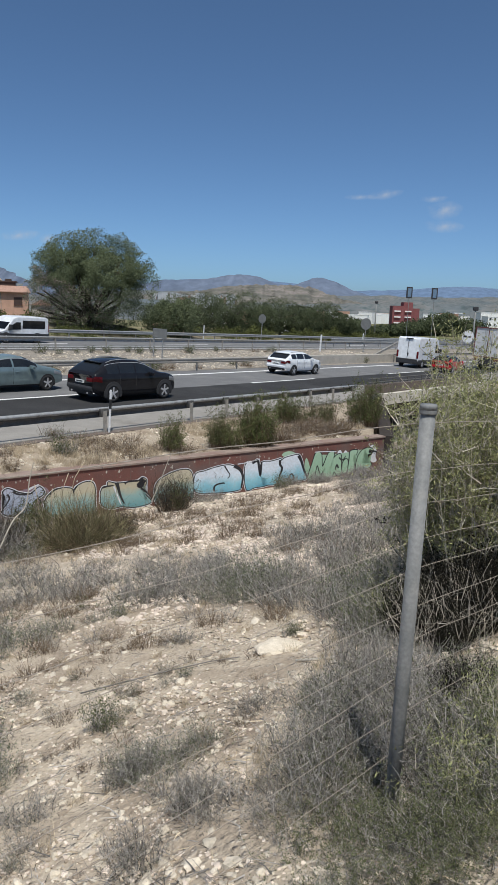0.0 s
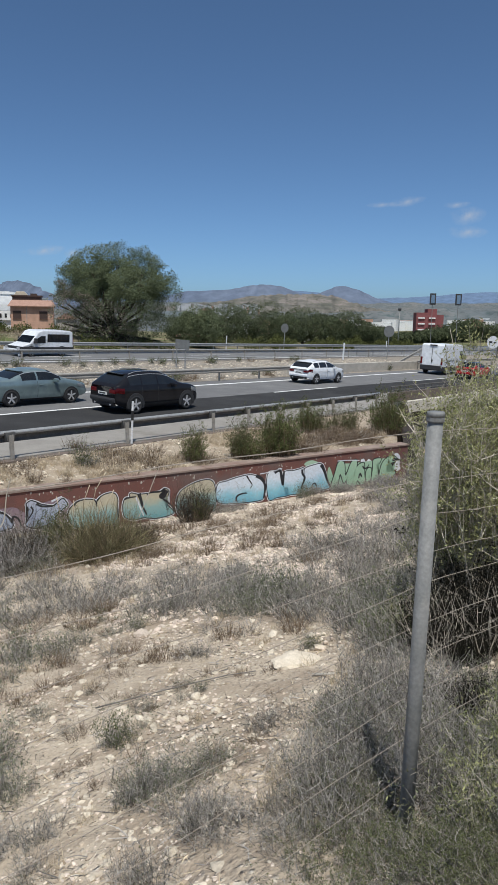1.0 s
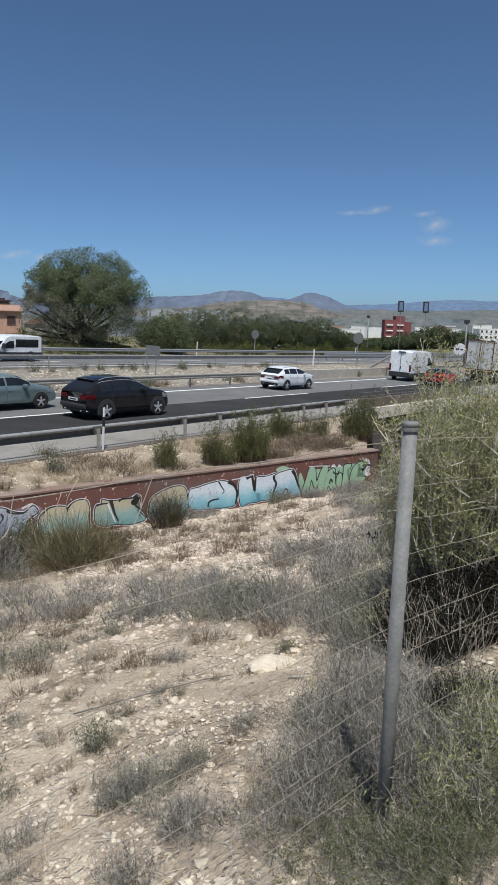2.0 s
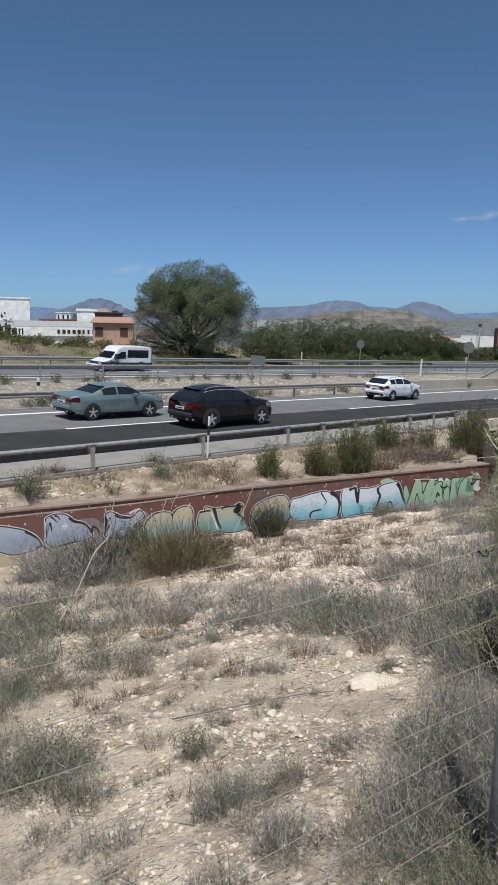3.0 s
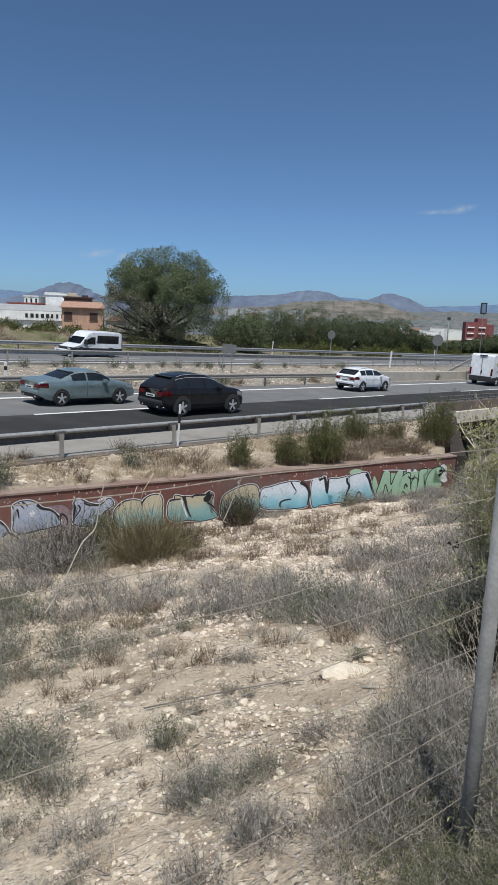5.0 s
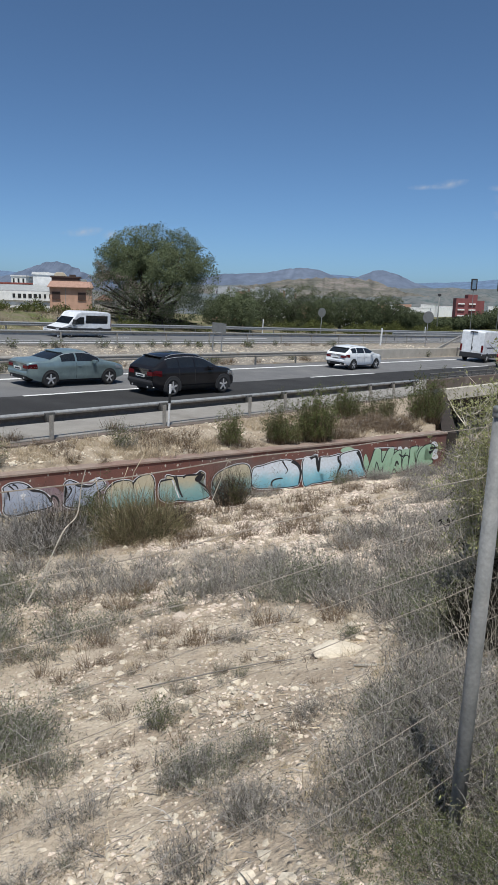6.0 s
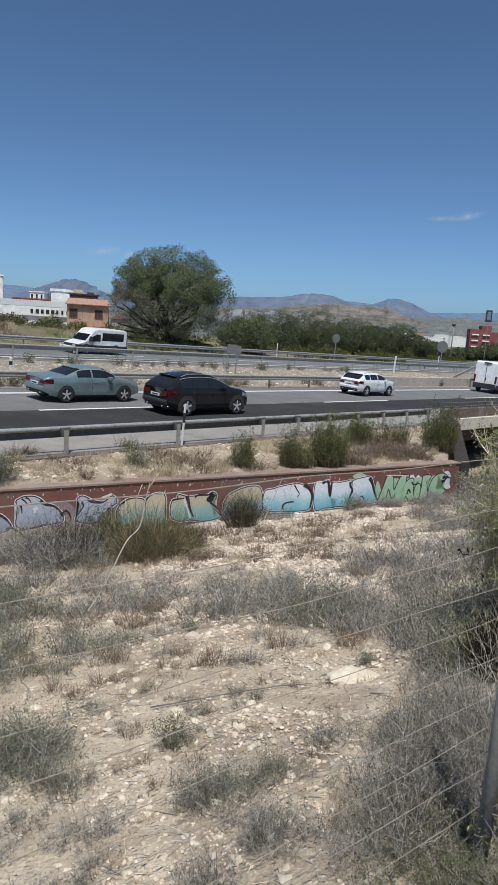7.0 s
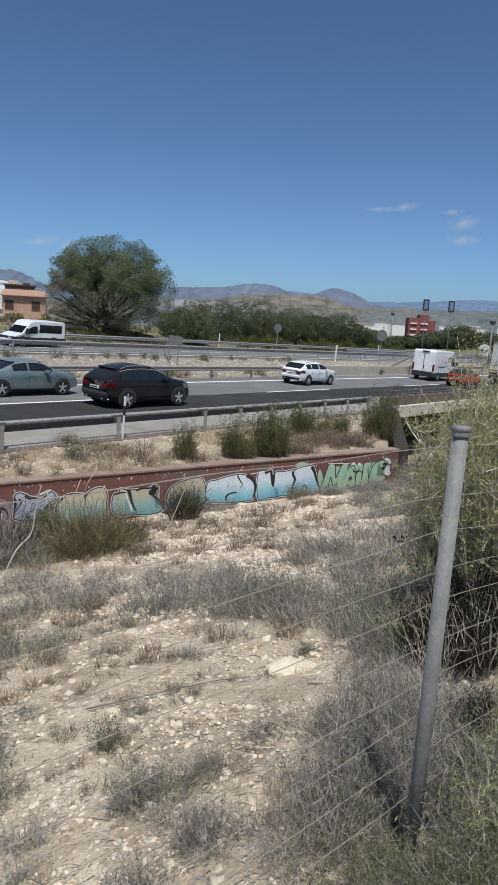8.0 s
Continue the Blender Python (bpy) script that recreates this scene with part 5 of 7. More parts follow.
# more low growth over the slope
for row in (
    ("grey", -1.6, 7.6, 1.6, 0.7, 10, 0.5, 0.9), ("grey", 0.2, 8.4, 1.2, 0.6, 8, 0.6, 1.0), ("gg", -5.2, 7.4, 1.0, 1.0, 8, 0.8, 1.2),
    ("grey", -5.6, 8.4, 1.2, 1.0, 8, 0.7, 1.2), ("straw", -3.0, 10.2, 2.5, 1.0, 26, 0.5, 0.9), ("grey", 0.95, 5.4, 0.25, 0.6, 7, 0.6, 1.0),
    ("grey", 0.4, 5.9, 0.5, 0.4, 5, 0.5, 0.8), ("gg", -1.9, 6.2, 0.5, 0.5, 6, 0.5, 0.8), ("straw", 0.6, 14.5, 1.8, 2.5, 34, 0.5, 0.9),
    ("straw", -5.0, 9.0, 2.2, 1.6, 28, 0.4, 0.8), ("grey", 2.5, 14.2, 0.6, 1.6, 12, 0.7, 1.2), ("brown", 2.7, 19.5, 0.4, 1.5, 6, 0.35, 0.55),
    ("grey", -0.2, 2.0, 0.25, 0.12, 3, 0.4, 0.6), ("straw", 0.7, 3.4, 0.3, 0.7, 7, 0.4, 0.6),
    ("heath", -4.2, 10.4, 1.6, 0.6, 14, 0.6, 1.0), ("heath", 1.0, 8.8, 0.8, 0.9, 10, 0.5, 0.9),
):
    cluster(*row)

# the dense belt of shrubs across the slope, and the growth round the post
for row in (
    ("grey", -0.5, 7.2, 0.6, 0.35, 6, 1.15, 1.6), ("gg", 0.15, 6.7, 0.4, 0.3, 5, 1.1, 1.4), ("grey", -2.6, 7.9, 0.7, 0.4, 4, 1.1, 1.5), ("gg", -3.6, 7.3, 0.6, 0.4, 5, 1.0, 1.4),
    ("green", -4.3, 7.9, 0.4, 0.2, 4, 0.7, 1.0), ("grey", 0.85, 9.3, 0.5, 0.5, 7, 1.1, 1.5), ("grey", 0.45, 6.0, 0.35, 0.3, 5, 0.9, 1.2), ("gg", -1.75, 3.45, 0.2, 0.25, 5, 0.9, 1.2),
    ("grey", 1.3, 8.0, 0.4, 0.8, 6, 1.1, 1.5), ("grey", -4.6, 9.0, 0.8, 0.4, 5, 1.1, 1.5), ("gg", 0.95, 5.6, 0.25, 0.5, 5, 1.0, 1.3), ("grey", -1.0, 8.2, 0.5, 0.3, 5, 0.9, 1.2),
    ("gg", -0.25, 2.85, 0.18, 0.1, 3, 0.5, 0.75), ("grey", -0.48, 2.75, 0.15, 0.1, 3, 0.5, 0.7), ("grey", 0.1, 2.35, 0.15, 0.12, 4, 0.5, 0.7),
    ("tangle", 0.52, 2.55, 0.14, 0.35, 4, 0.5, 0.8), ("tangle", 0.74, 3.2, 0.14, 0.45, 5, 0.6, 0.9), ("tangle", 0.98, 2.65, 0.2, 0.35, 7, 0.7, 1.0), ("tangle", 0.45, 2.1, 0.12, 0.10, 3, 0.4, 0.6),
    ("tangle", 1.15, 2.3, 0.15, 0.25, 6, 0.7, 1.0), ("mat", 0.62, 1.75, 0.22, 0.25, 9, 0.55, 0.8), ("mat", 0.98, 1.75, 0.22, 0.30, 12, 0.6, 0.9), ("mat", 1.25, 2.1, 0.2, 0.3, 8, 0.7, 1.0),
    ("mat", 0.70, 2.3, 0.2, 0.2, 6, 0.6, 0.9), ("mat", 0.8, 1.45, 0.28, 0.12, 7, 0.5, 0.7), 
):
    cluster(*row)

# beyond the end of the wall
for row in (("brown", 4.3, 21.4, 0.6, 0.9, 8, 0.6, 0.9), ("grey", 4.1, 20.4, 0.7, 0.8, 12, 1.2, 1.8), ("darkbush", 4.5, 22.2, 0.5, 0.5, 5, 0.7, 0.95)):
    cluster(*row)


def stalk(x, y, h, lean):
    bm = bmesh.new()
    z = float(height(x, y)) - 0.05
    tube(bm, [(x, y, z), (x + lean * 0.2, y, z + h * 0.45), (x + lean * 0.55, y, z + h * 0.8), (x + lean, y, z + h)], 0.006, 5, 0.008)
    solid("dry_stalk", bm, M_straw, "tall pale dead flower stalk standing by the wall", "stalk", "dry stalks by the wall", smooth_faces=True)


for x, y, h, lean in ((-3.95, 11.7, 1.5, 0.25), (-3.8, 11.6, 1.75, 0.45), (-4.1, 11.8, 1.2, 0.05), (-3.6, 11.9, 1.35, 0.3), (-4.25, 11.7, 1.3, -0.1), (-3.7, 12.0, 1.1, 0.1)):
    stalk(x, y, h, lean)


def litter(name, label, n, x0, x1, y0, y1, size, material, seed, thick=0.0016):
    """Dead stalks and twigs lying about."""
    rng = np.random.default_rng(seed)
    y = y0 + (y1 - y0) * rng.uniform(0, 1, n) ** 1.3
    x = 0.3 + (y + 0.3) * rng.uniform(x0, x1, n)
    keep = ((x - WO.x) * WN.x + (y - WO.y) * WN.y) < -0.1
    x, y = x[keep], y[keep]
    roots = np.stack([x, y, height(x, y) + 0.004], -1)
    d = cone_dirs(rng, len(x), -3, 10)
    L = size * rng.uniform(0.4, 1.4, len(x)) * (1 + 0.05 * y)
    V, F, _ = stems(rng, roots, d, L, 2, thick * (1 + 0.22 * y) * rng.uniform(0.6, 1.3, len(x)), rng.uniform(-0.4, 0.0, len(x)), 0.05, 2)
    tagged(new(name, tri_mesh(name, V, F, [material])), label, "plant litter", kind="stuff")


litter("dry_litter", "dead grey twigs and stalks lying on the soil", 4200, -0.62, 0.42, 1.2, 17.0, 0.10, M_twig, 31)
litter("dark_litter", "short dark dead twigs scattered on the soil", 3800, -0.62, 0.42, 1.2, 19.0, 0.06, M_under, 33, 0.0008)
litter("straw_litter", "short dry straw strewn over the soil", 3000, -0.62, 0.42, 1.2, 17.0, 0.07, M_straw, 32)

# dry stick and stones on the path
bm = bmesh.new()
tube(bm, [(0.70, 3.98, 1.50), (0.55, 4.0, 1.46), (0.43, 4.03, 1.43)], 0.012, 7, 0.009)
solid("dry_stick", bm, M_cane, "short bleached stick lying on the soil", "stick", smooth_faces=True)
bm = bmesh.new()
tube(bm, [ground_at(x, y, 0.03) for x, y in ((-1.15, 4.15), (-0.85, 4.22), (-0.5, 4.30), (-0.2, 4.35), (0.02, 4.33))], 0.006, 6, 0.004)
solid("dry_branch", bm, M_twig, "thin dry branch lying on the soil", "branch", smooth_faces=True)


def rock_mesh(name, seed, sub=2):
    bm = bmesh.new()
    bmesh.ops.create_icosphere(bm, subdivisions=sub, radius=0.5)
    o = Vector((seed * 3.1, seed * 1.7, 0))
    for v in bm.verts:
        v.co *= 1 + 0.35 * noise.noise(v.co * 1.8 + o) + 0.12 * noise.noise(v.co * 4 + o)
    return bm_mesh(name, bm, M_stone, False)


def rock(x, y, sx, sy, sz, seed, label):
    ob = new("stone", rock_mesh("stone", seed))
    ob.matrix_basis = Matrix.Translation(ground_at(x, y, sz * 0.1)) @ Matrix.Rotation(seed, 4, "Z") @ Matrix.Diagonal((sx, sy, sz, 1))
    tagged(ob, label, "stone", "loose stones")


rock(-0.39, 4.07, 0.08, 0.07, 0.06, 1, "pale limestone lump on the soil")
rock(-0.43, 3.71, 0.055, 0.05, 0.04, 2, "pale limestone lump on the soil")
rock(0.0, 2.90, 0.06, 0.05, 0.04, 3, "pale limestone lump on the soil")
rock(-1.38, 2.62, 0.05, 0.045, 0.04, 4, "pale limestone lump on the soil")
rock(-0.66, 3.78, 0.10, 0.06, 0.04, 5, "flat pale stone half sunk in soil")
rock(0.34, 4.42, 0.42, 0.34, 0.10, 6, "broad smooth cream slab of hard soil")


def pebbles():
    """Stones strewn over the slope, the bank and the median."""
    rng = np.random.default_rng(5)
    base = rock_mesh("pebble", 9, 1)
    bv = np.empty(len(base.vertices) * 3)
    base.vertices.foreach_get("co", bv)
    bv = bv.reshape(-1, 3)
    bf = np.array([p.vertices[:] for p in base.polygons])
    bpy.data.meshes.remove(base)

    def strew(name, label, X, Y, size, material=M_stone):
        n = len(X)
        Z = height(X, Y)
        s = size[:, None, None] * rng.uniform(0.6, 1.3, (n, 1, 3)) * np.array([1, 1, 0.7])
        a = rng.uniform(0, 6.28, n)
        rot = np.stack([np.stack([np.cos(a), -np.sin(a), 0 * a], -1), np.stack([np.sin(a), np.cos(a), 0 * a], -1), np.stack([0 * a, 0 * a, 1 + 0 * a], -1)], 1)
        V = np.einsum("nij,nvj->nvi", rot, bv[None] * s) + np.stack([X, Y, Z], -1)[:, None]
        V += rng.normal(0, 1, V.shape) * size[:, None, None] * 0.06
        F = (bf[None] + (np.arange(n) * len(bv))[:, None, None]).reshape(-1, 3)
        tagged(new(name, tri_mesh(name, V.reshape(-1, 3), F, [material])), label, "stones", kind="stuff")

    n = 15000
    y = 1.2 + 18 * rng.uniform(0, 1, n) ** 1.1
    x = 0.3 + (y + 0.2) * rng.uniform(-0.62, 0.40, n)
    keep = ((x - WO.x) * WN.x + (y - WO.y) * WN.y) < -0.1
    x, y = x[keep], y[keep]
    strew("pebbles", "small pale limestones strewn over the slope", x, y, np.clip(rng.lognormal(-4.4, 0.6, len(x)), 0.005, 0.06) * (1 + 0.16 * y))
    n = 6000
    y = 1.2 + 7.5 * rng.uniform(0, 1, n)
    x = 0.3 + (y + 0.2) * rng.uniform(-0.62, 0.30, n)
    keep = np.sin(x * 2.7 + 0.5) * np.sin(y * 2.1 + x) + rng.uniform(-0.8, 0.8, n) > 0
    strew("clods", "crumbled brown clods of the dry soil", x[keep], y[keep], np.clip(rng.lognormal(-4.2, 0.6, keep.sum()), 0.006, 0.06), M_clod)
    n = 8000
    y = 1.2 + 6.5 * rng.uniform(0, 1, n)
    x = 0.3 + (y + 0.2) * rng.uniform(-0.62, 0.30, n)
    strew("gravel", "fine pale grit and clods on the near soil", x, y, np.clip(rng.lognormal(-4.5, 0.5, n), 0.005, 0.03) * (1 + 0.1 * y), M_rubble)
    n = 21000
    y = 6.0 + 14.5 * rng.uniform(0, 1, n) ** 0.8
    x = 0.3 + (y + 0.2) * rng.uniform(-0.32, 0.16, n)
    keep = (((x - WO.x) * WN.x + (y - WO.y) * WN.y) < -0.3) & (np.sin(x * 2.1 + 1.0) * np.sin(y * 0.9) + rng.uniform(-0.9, 0.9, n) > -0.25)
    strew("rubble", "larger pale stones strewn below the wall", x[keep], y[keep], np.clip(rng.lognormal(-3.05, 0.45, keep.sum()), 0.022, 0.16), M_rubble)
    n = 5200
    a, f = rng.uniform(-2, 15.5, n), rng.uniform(0.05, 0.95, n)
    px, py = WO.x + WU.x * a, WO.y + WU.y * a
    nn = (px - RO.x) * RN.x + (py - RO.y) * RN.y
    px, py = px + RN.x * (-nn * f), py + RN.y * (-nn * f)
    keep = ((px - WO.x) * WN.x + (py - WO.y) * WN.y) > 0.5
    strew("bank_stones", "pale stones in the dry grass of the bank", px[keep], py[keep], np.clip(rng.lognormal(-3.2, 0.5, keep.sum()), 0.02, 0.16))
    n = 8200
    s, q = rng.uniform(-8, 60, n), rng.uniform(12.6, 23.0, n)
    px, py = RO.x + RU.x * s + RN.x * q, RO.y + RU.y * s + RN.y * q
    strew("median_stones", "broken pale stones over the median", px, py, np.clip(rng.lognormal(-2.6, 0.5, n), 0.03, 0.35))


pebbles()


# ---- trees ----
def tree(x, y, z, h, w, seed, leaf, name, label, group, n_leaf=9000, leaf_size=0.22, trunk_h=0.22, low=0.15, lobes=26, dry_side=0.0, sparse=0.0):
    """A trunk with forking limbs under a crown of many small leaves in uneven clumps."""
    rng = np.random.default_rng(seed)
    t = thing(name, Matrix.Translation((x, y, z)), label, "tree", group)
    bm = bmesh.new()
    top = Vector((rng.uniform(-0.2, 0.2), rng.uniform(-0.2, 0.2), h * trunk_h))
    tube(bm, [(0, 0, -0.4), (0.05, 0, h * trunk_h * 0.5), top], w * 0.035, 9, w * 0.025)
    part("trunk", bm, M_bark, t, smooth_faces=True)
    cent, size = [], []
    for i in range(lobes):
        a, q = rng.uniform(0, 6.283), math.sqrt(rng.uniform(0, 1))
        zz = rng.uniform(low, 0.97)
        shape = math.sin(math.pi * min(1.0, (0.18 + 0.82 * (zz - low) / (1 - low)) ** 0.9)) ** 0.6
        c = Vector((w * 0.46 * q * math.cos(a) * (0.35 + 0.65 * shape), w * 0.46 * q * math.sin(a) * (0.35 + 0.65 * shape), h * (low + (zz - low) * (1 - 0.25 * q))))
        cent.append(c)
        size.append(w * rng.uniform(0.09, 0.16))
    bm = bmesh.new()
    for i, c in enumerate(cent):
        if i % 2 == 0 or lobes < 16:
            mid = top.lerp(c, 0.5) + Vector((rng.normal(0, .04 * w), rng.normal(0, .04 * w), -0.03 * h))
            tube(bm, [top, mid, c], w * 0.016, 6, w * 0.005)
    part("limb_fork", bm, M_bark, t, smooth_faces=True)
    # leaves fill an uneven dome, most of them near its skin, in clumps with gaps between
    m = int(n_leaf * (2.6 if sparse else 2))
    d = rng.normal(0, 1, (m, 3))
    d /= np.linalg.norm(d, axis=1)[:, None]
    q = rng.uniform(0, 1, m) ** 0.34
    bulge = np.array([1 + 0.26 * noise.noise(Vector((a * 1.7 + seed, b * 1.7, c * 1.7))) + 0.16 * noise.noise(Vector((a * 5, b * 5 + seed, c * 5))) for a, b, c in d])
    P = d * (q * bulge)[:, None] * np.array([w / 2, w / 2, h * (1 - low) * 0.52]) + np.array([0, 0, h * (low + (1 - low) * 0.48)])
    sc = 9.0 / w
    clump = np.array([noise.noise(Vector((a * sc, b * sc, c * sc * 1.3 + seed))) for a, b, c in P])
    P = P[clump > np.quantile(clump, 0.38)]
    P = P[(P[:, 2] > sparse * h) | (rng.uniform(0, 1, len(P)) < 0.4)]
    P = P[rng.permutation(len(P))[:n_leaf]]
    n_leaf = len(P)
    P[:, 2] = np.maximum(P[:, 2], 0.02 * h)
    dry = np.zeros(n_leaf, bool)
    if dry_side:
        dry = (rng.uniform(0, 1, n_leaf) < dry_side) & (P[:, 2] < h * (0.5 - 0.5 * P[:, 0] / w)) & (P[:, 0] < 0.2 * w)
        part("dry_foliage", tri_mesh("dry_foliage", *leaves(rng, P[dry], leaf_size * 0.9, 0.3, 0.4), [M_dryleaf]), None, t, "dried pinkish-grey seed heads")
    out = (P - np.array([0, 0, h * (low + (1 - low) * 0.35)])) / np.array([w / 2, w / 2, h * (1 - low) * 0.52])
    lump = np.array([noise.noise_vector(Vector((a * sc * 0.8, b * sc * 0.8, c * sc * 0.8 + seed))) for a, b, c in P])
    out = out / (np.linalg.norm(out, axis=1)[:, None] + 0.15) + 0.9 * lump
    V, F = leaves(rng, P[~dry], leaf_size, 0.3, 0.55, out[~dry])
    part("crown", tri_mesh("crown", V, F, [leaf]), None, t)
    return t


tree(-20.9, 72.0, 0.2, 10.4, 14.4, 3, M_treeleaf, "pepper_tree", "broad dark green tree with open crown behind the motorway", "", 105000, 0.165, 0.18, 0.03, 90, 0.5, 0.5)
tree(-12.8, 78.0, -0.4, 5.0, 6.0, 4, M_treeleaf, "tree", "smaller green tree beside the big one", "trees behind the motorway", 14000, 0.2, 0.15, 0.03, 22)
trng = random.Random(8)
for x, y, top, w in ((-18.0, 100, 4.2, 8), (-13.0, 100, 5.5, 10.5), (-8.6, 104, 5.9, 10.5), (-4.8, 110, 4.5, 9), (-1.4, 116, 5.5, 9.5), (2.4, 114, 4.5, 8), (6.0, 119, 4.9, 8.5), (9.2, 122, 3.2, 7), (12.4, 128, 2.2, 6)):
    g = float(height(x, y))
    tree(x, y, g, top - g, w, trng.randrange(999), M_pineleaf, "pine_tree", "dark green rounded pine in a grove", "pines behind the motorway", 17000, 0.19, 0.2, 0.02, 28)
for x, y, top, w in ((22.0, 190, -0.5, 11), (45.0, 205, 4.0, 12), (53.0, 208, 2.2, 12), (16.5, 175, -0.5, 9), (26.5, 192, -0.2, 9), (31.0, 196, 0.3, 9), (35.5, 200, 0.9, 10), (40.5, 203, 2.2, 11)):
    g = float(height(x, y))
    tree(x, y, g, top - g, w, trng.randrange(999), M_pineleaf, "pine_tree", "dark green pine by the apartment tower", "pines in the valley", 6000, 0.5, 0.2, 0.02, 20)
for x, y, w in ((-50.2, 74, 3.6),):
    g = float(height(x, y))
    tree(x, y, g, 4.2, w, trng.randrange(999), M_pineleaf, "pine_tree", "round dark pine by the warehouse", "pines behind the motorway", 9000, 0.26, 0.2, 0.06, 24)


def far_bush(meshes_n=3):
    out = []
    for i in range(meshes_n):
        rng = np.random.default_rng(200 + i)
        c = rng.normal(0, 1, (9, 3)) * np.array([0.8, 0.8, 0.25]) + np.array([0, 0, 0.9])
        k = rng.integers(0, 9, 560)
        d = rng.normal(0, 1, (560, 3))
        d /= np.linalg.norm(d, axis=1)[:, None]
        P = c[k] + d * rng.uniform(0.3, 0.75, 560)[:, None]
        P[:, 2] = np.maximum(P[:, 2], 0.0)
        V, F = leaves(rng, P, 0.27, 0.3, 0.55)
        out.append(tri_mesh("bush", V, F, [M_shrubfar]))
        out[-1].materials[0] = M_shrubfar
    return out


FAR = far_bush()


def roadside(s0, s1, n0, n1, count, k0, k1, label, group):
    for _ in range(count):
        s, n = prng.uniform(s0, s1), prng.uniform(n0, n1)
        p = RO + RU * s + RN * n
        plant(FAR, p.x, p.y, prng.uniform(k0, k1), "bush", label, "bush", group, prng.uniform(0.7, 1.2), 0.1)


roadside(52, 120, 36, 42, 46, 0.5, 1.0, "yellow-green bush along the far roadside", "far roadside bushes")
roadside(22, 50, 50, 62, 40, 0.45, 0.85, "olive bush on the bank beyond the motorway", "bushes on the far bank")
roadside(2, 26, 56, 68, 46, 1.3, 2.1, "dark green hedge bush before the warehouse", "hedge by the warehouse")
roadside(12, 30, 42, 52, 26, 0.3, 0.6, "olive bush on the bank beyond the motorway", "bushes on the far bank")
roadside(30, 46, 36, 40, 10, 0.3, 0.6, "low olive bush behind the far rail", "far roadside bushes")
GREENFAR = [shrub_mesh("green_shrub", 130 + i, 0.24, 0.34, 40, M_twig, M_olive, 330, 0.045, lo=50, second=1.0, thick=0.004, fine=False) for i in range(2)]
for _ in range(170):
    s, n = prng.uniform(-4, 30), prng.uniform(36, 58)
    p = RO + RU * s + RN * n
    plant(STRAW if prng.random() < 0.6 else HEATH, p.x, p.y, prng.uniform(2.2, 4.0), "dry_grass", "clump of dry grass on the far bank", "grass", "dry grass on the far bank", 0.8, 0.05)
# little shrubs in the median
for k in range(90):
    s, n = prng.uniform(-6, 46), prng.choice((12.9, 13.4, 21.6, 22.3)) + prng.uniform(-0.4, 0.4)
    p = RO + RU * s + RN * n
    plant(HEATH if k % 3 == 0 else GREENFAR, p.x, p.y, prng.uniform(1.2, 2.2), "median_shrub", "small dark shrub in the stony median", "shrub", "median shrubs", 0.9)


# ---- road furniture ----
M_signback = mat("dull_sign_back", (0.22, 0.225, 0.22), (0.18, 0.185, 0.18), scale=3, rough=0.6, metal=0.2, bump=0.03, fine=20)
def round_sign(s, n, h, r, label, face_mat, symbol=False, facing=1):
    t = thing("road_sign", road_frame(s, n), label, "road sign", "road signs")
    up = Matrix.Rotation(0, 4, "Z")
    bm = bmesh.new()
    box(bm, -0.04, 0.04, -0.03, 0.03, -0.6, h + r * 0.8, 0.005)
    part("pole", bm, M_zinc, t)
    bm = bmesh.new()
    bmesh.ops.create_cone(bm, cap_ends=True, segments=36, radius1=r, radius2=r, depth=0.03, matrix=Matrix.Translation((-0.06, 0, h)) @ Matrix.Rotation(math.pi / 2, 4, "Y"))
    disc = part("disc", bm, face_mat, t, "round metal plate")
    if symbol:
        for y0, z0, w, hh in ((0.08, -0.12, 0.42, 0.24), (-0.42, -0.10, 0.34, 0.18)):
            bm = bmesh.new()
            box(bm, -0.085, -0.077, y0, y0 + w, h + z0, h + z0 + hh, 0.003)
            part("symbol", bm, M_dark, disc)
    return t


round_sign(58.6, 33.8, 2.69, 0.55, "round road sign seen from its grey back", M_signback)
round_sign(61.9, 21.4, 3.17, 0.66, "large round road sign seen from its grey back", M_signback)
round_sign(74.0, 13.6, 2.6, 0.75, "white round sign with two grey vehicles on it", M_white, True)

sq = thing("panel_sign", road_frame(25.8, 19.3), "grey back of a rectangular sign on two posts", "road sign", "road signs")
for y in (-0.55, 0.35):
    bm = bmesh.new()
    box(bm, -0.04, 0.04, y - 0.03, y + 0.03, -0.4, 2.0, 0.004)
    part("pole", bm, M_zinc, sq)
bm = bmesh.new()
box(bm, -0.07, -0.042, -0.95, 0.45, 1.35, 2.02, 0.01)
part("plate", bm, M_signback, sq)


def marker(s, n, h, w, label, black=True):
    t = thing("marker_post", road_frame(s, n), label, "marker post", "marker posts")
    bm = bmesh.new()
    box(bm, -w / 2, w / 2, -w * 0.35, w * 0.35, -0.3, h, w * 0.12)
    part("post", bm, M_white, t)
    if black:
        bm = bmesh.new()
        box(bm, -w / 2 - 0.004, w / 2 + 0.004, -w * 0.35 - 0.004, w * 0.35 + 0.004, h * 0.55, h * 0.78)
        part("band", bm, M_dark, t, "black band")
    return t


marker(4.12, -0.05, 1.31, 0.06, "slim white marker post with a black band by the rail")
marker(7.1, 16.5, 0.85, 0.13, "white marker post with a black band in the median")
marker(53.5, 22.2, 1.75, 0.17, "plain white marker post by the far lanes", False)
marker(48, 34.0, 1.6, 0.1, "slim white marker post beyond the far rail", False)
marker(78, 30.0, 1.6, 0.12, "slim white marker post beyond the far rail", False)


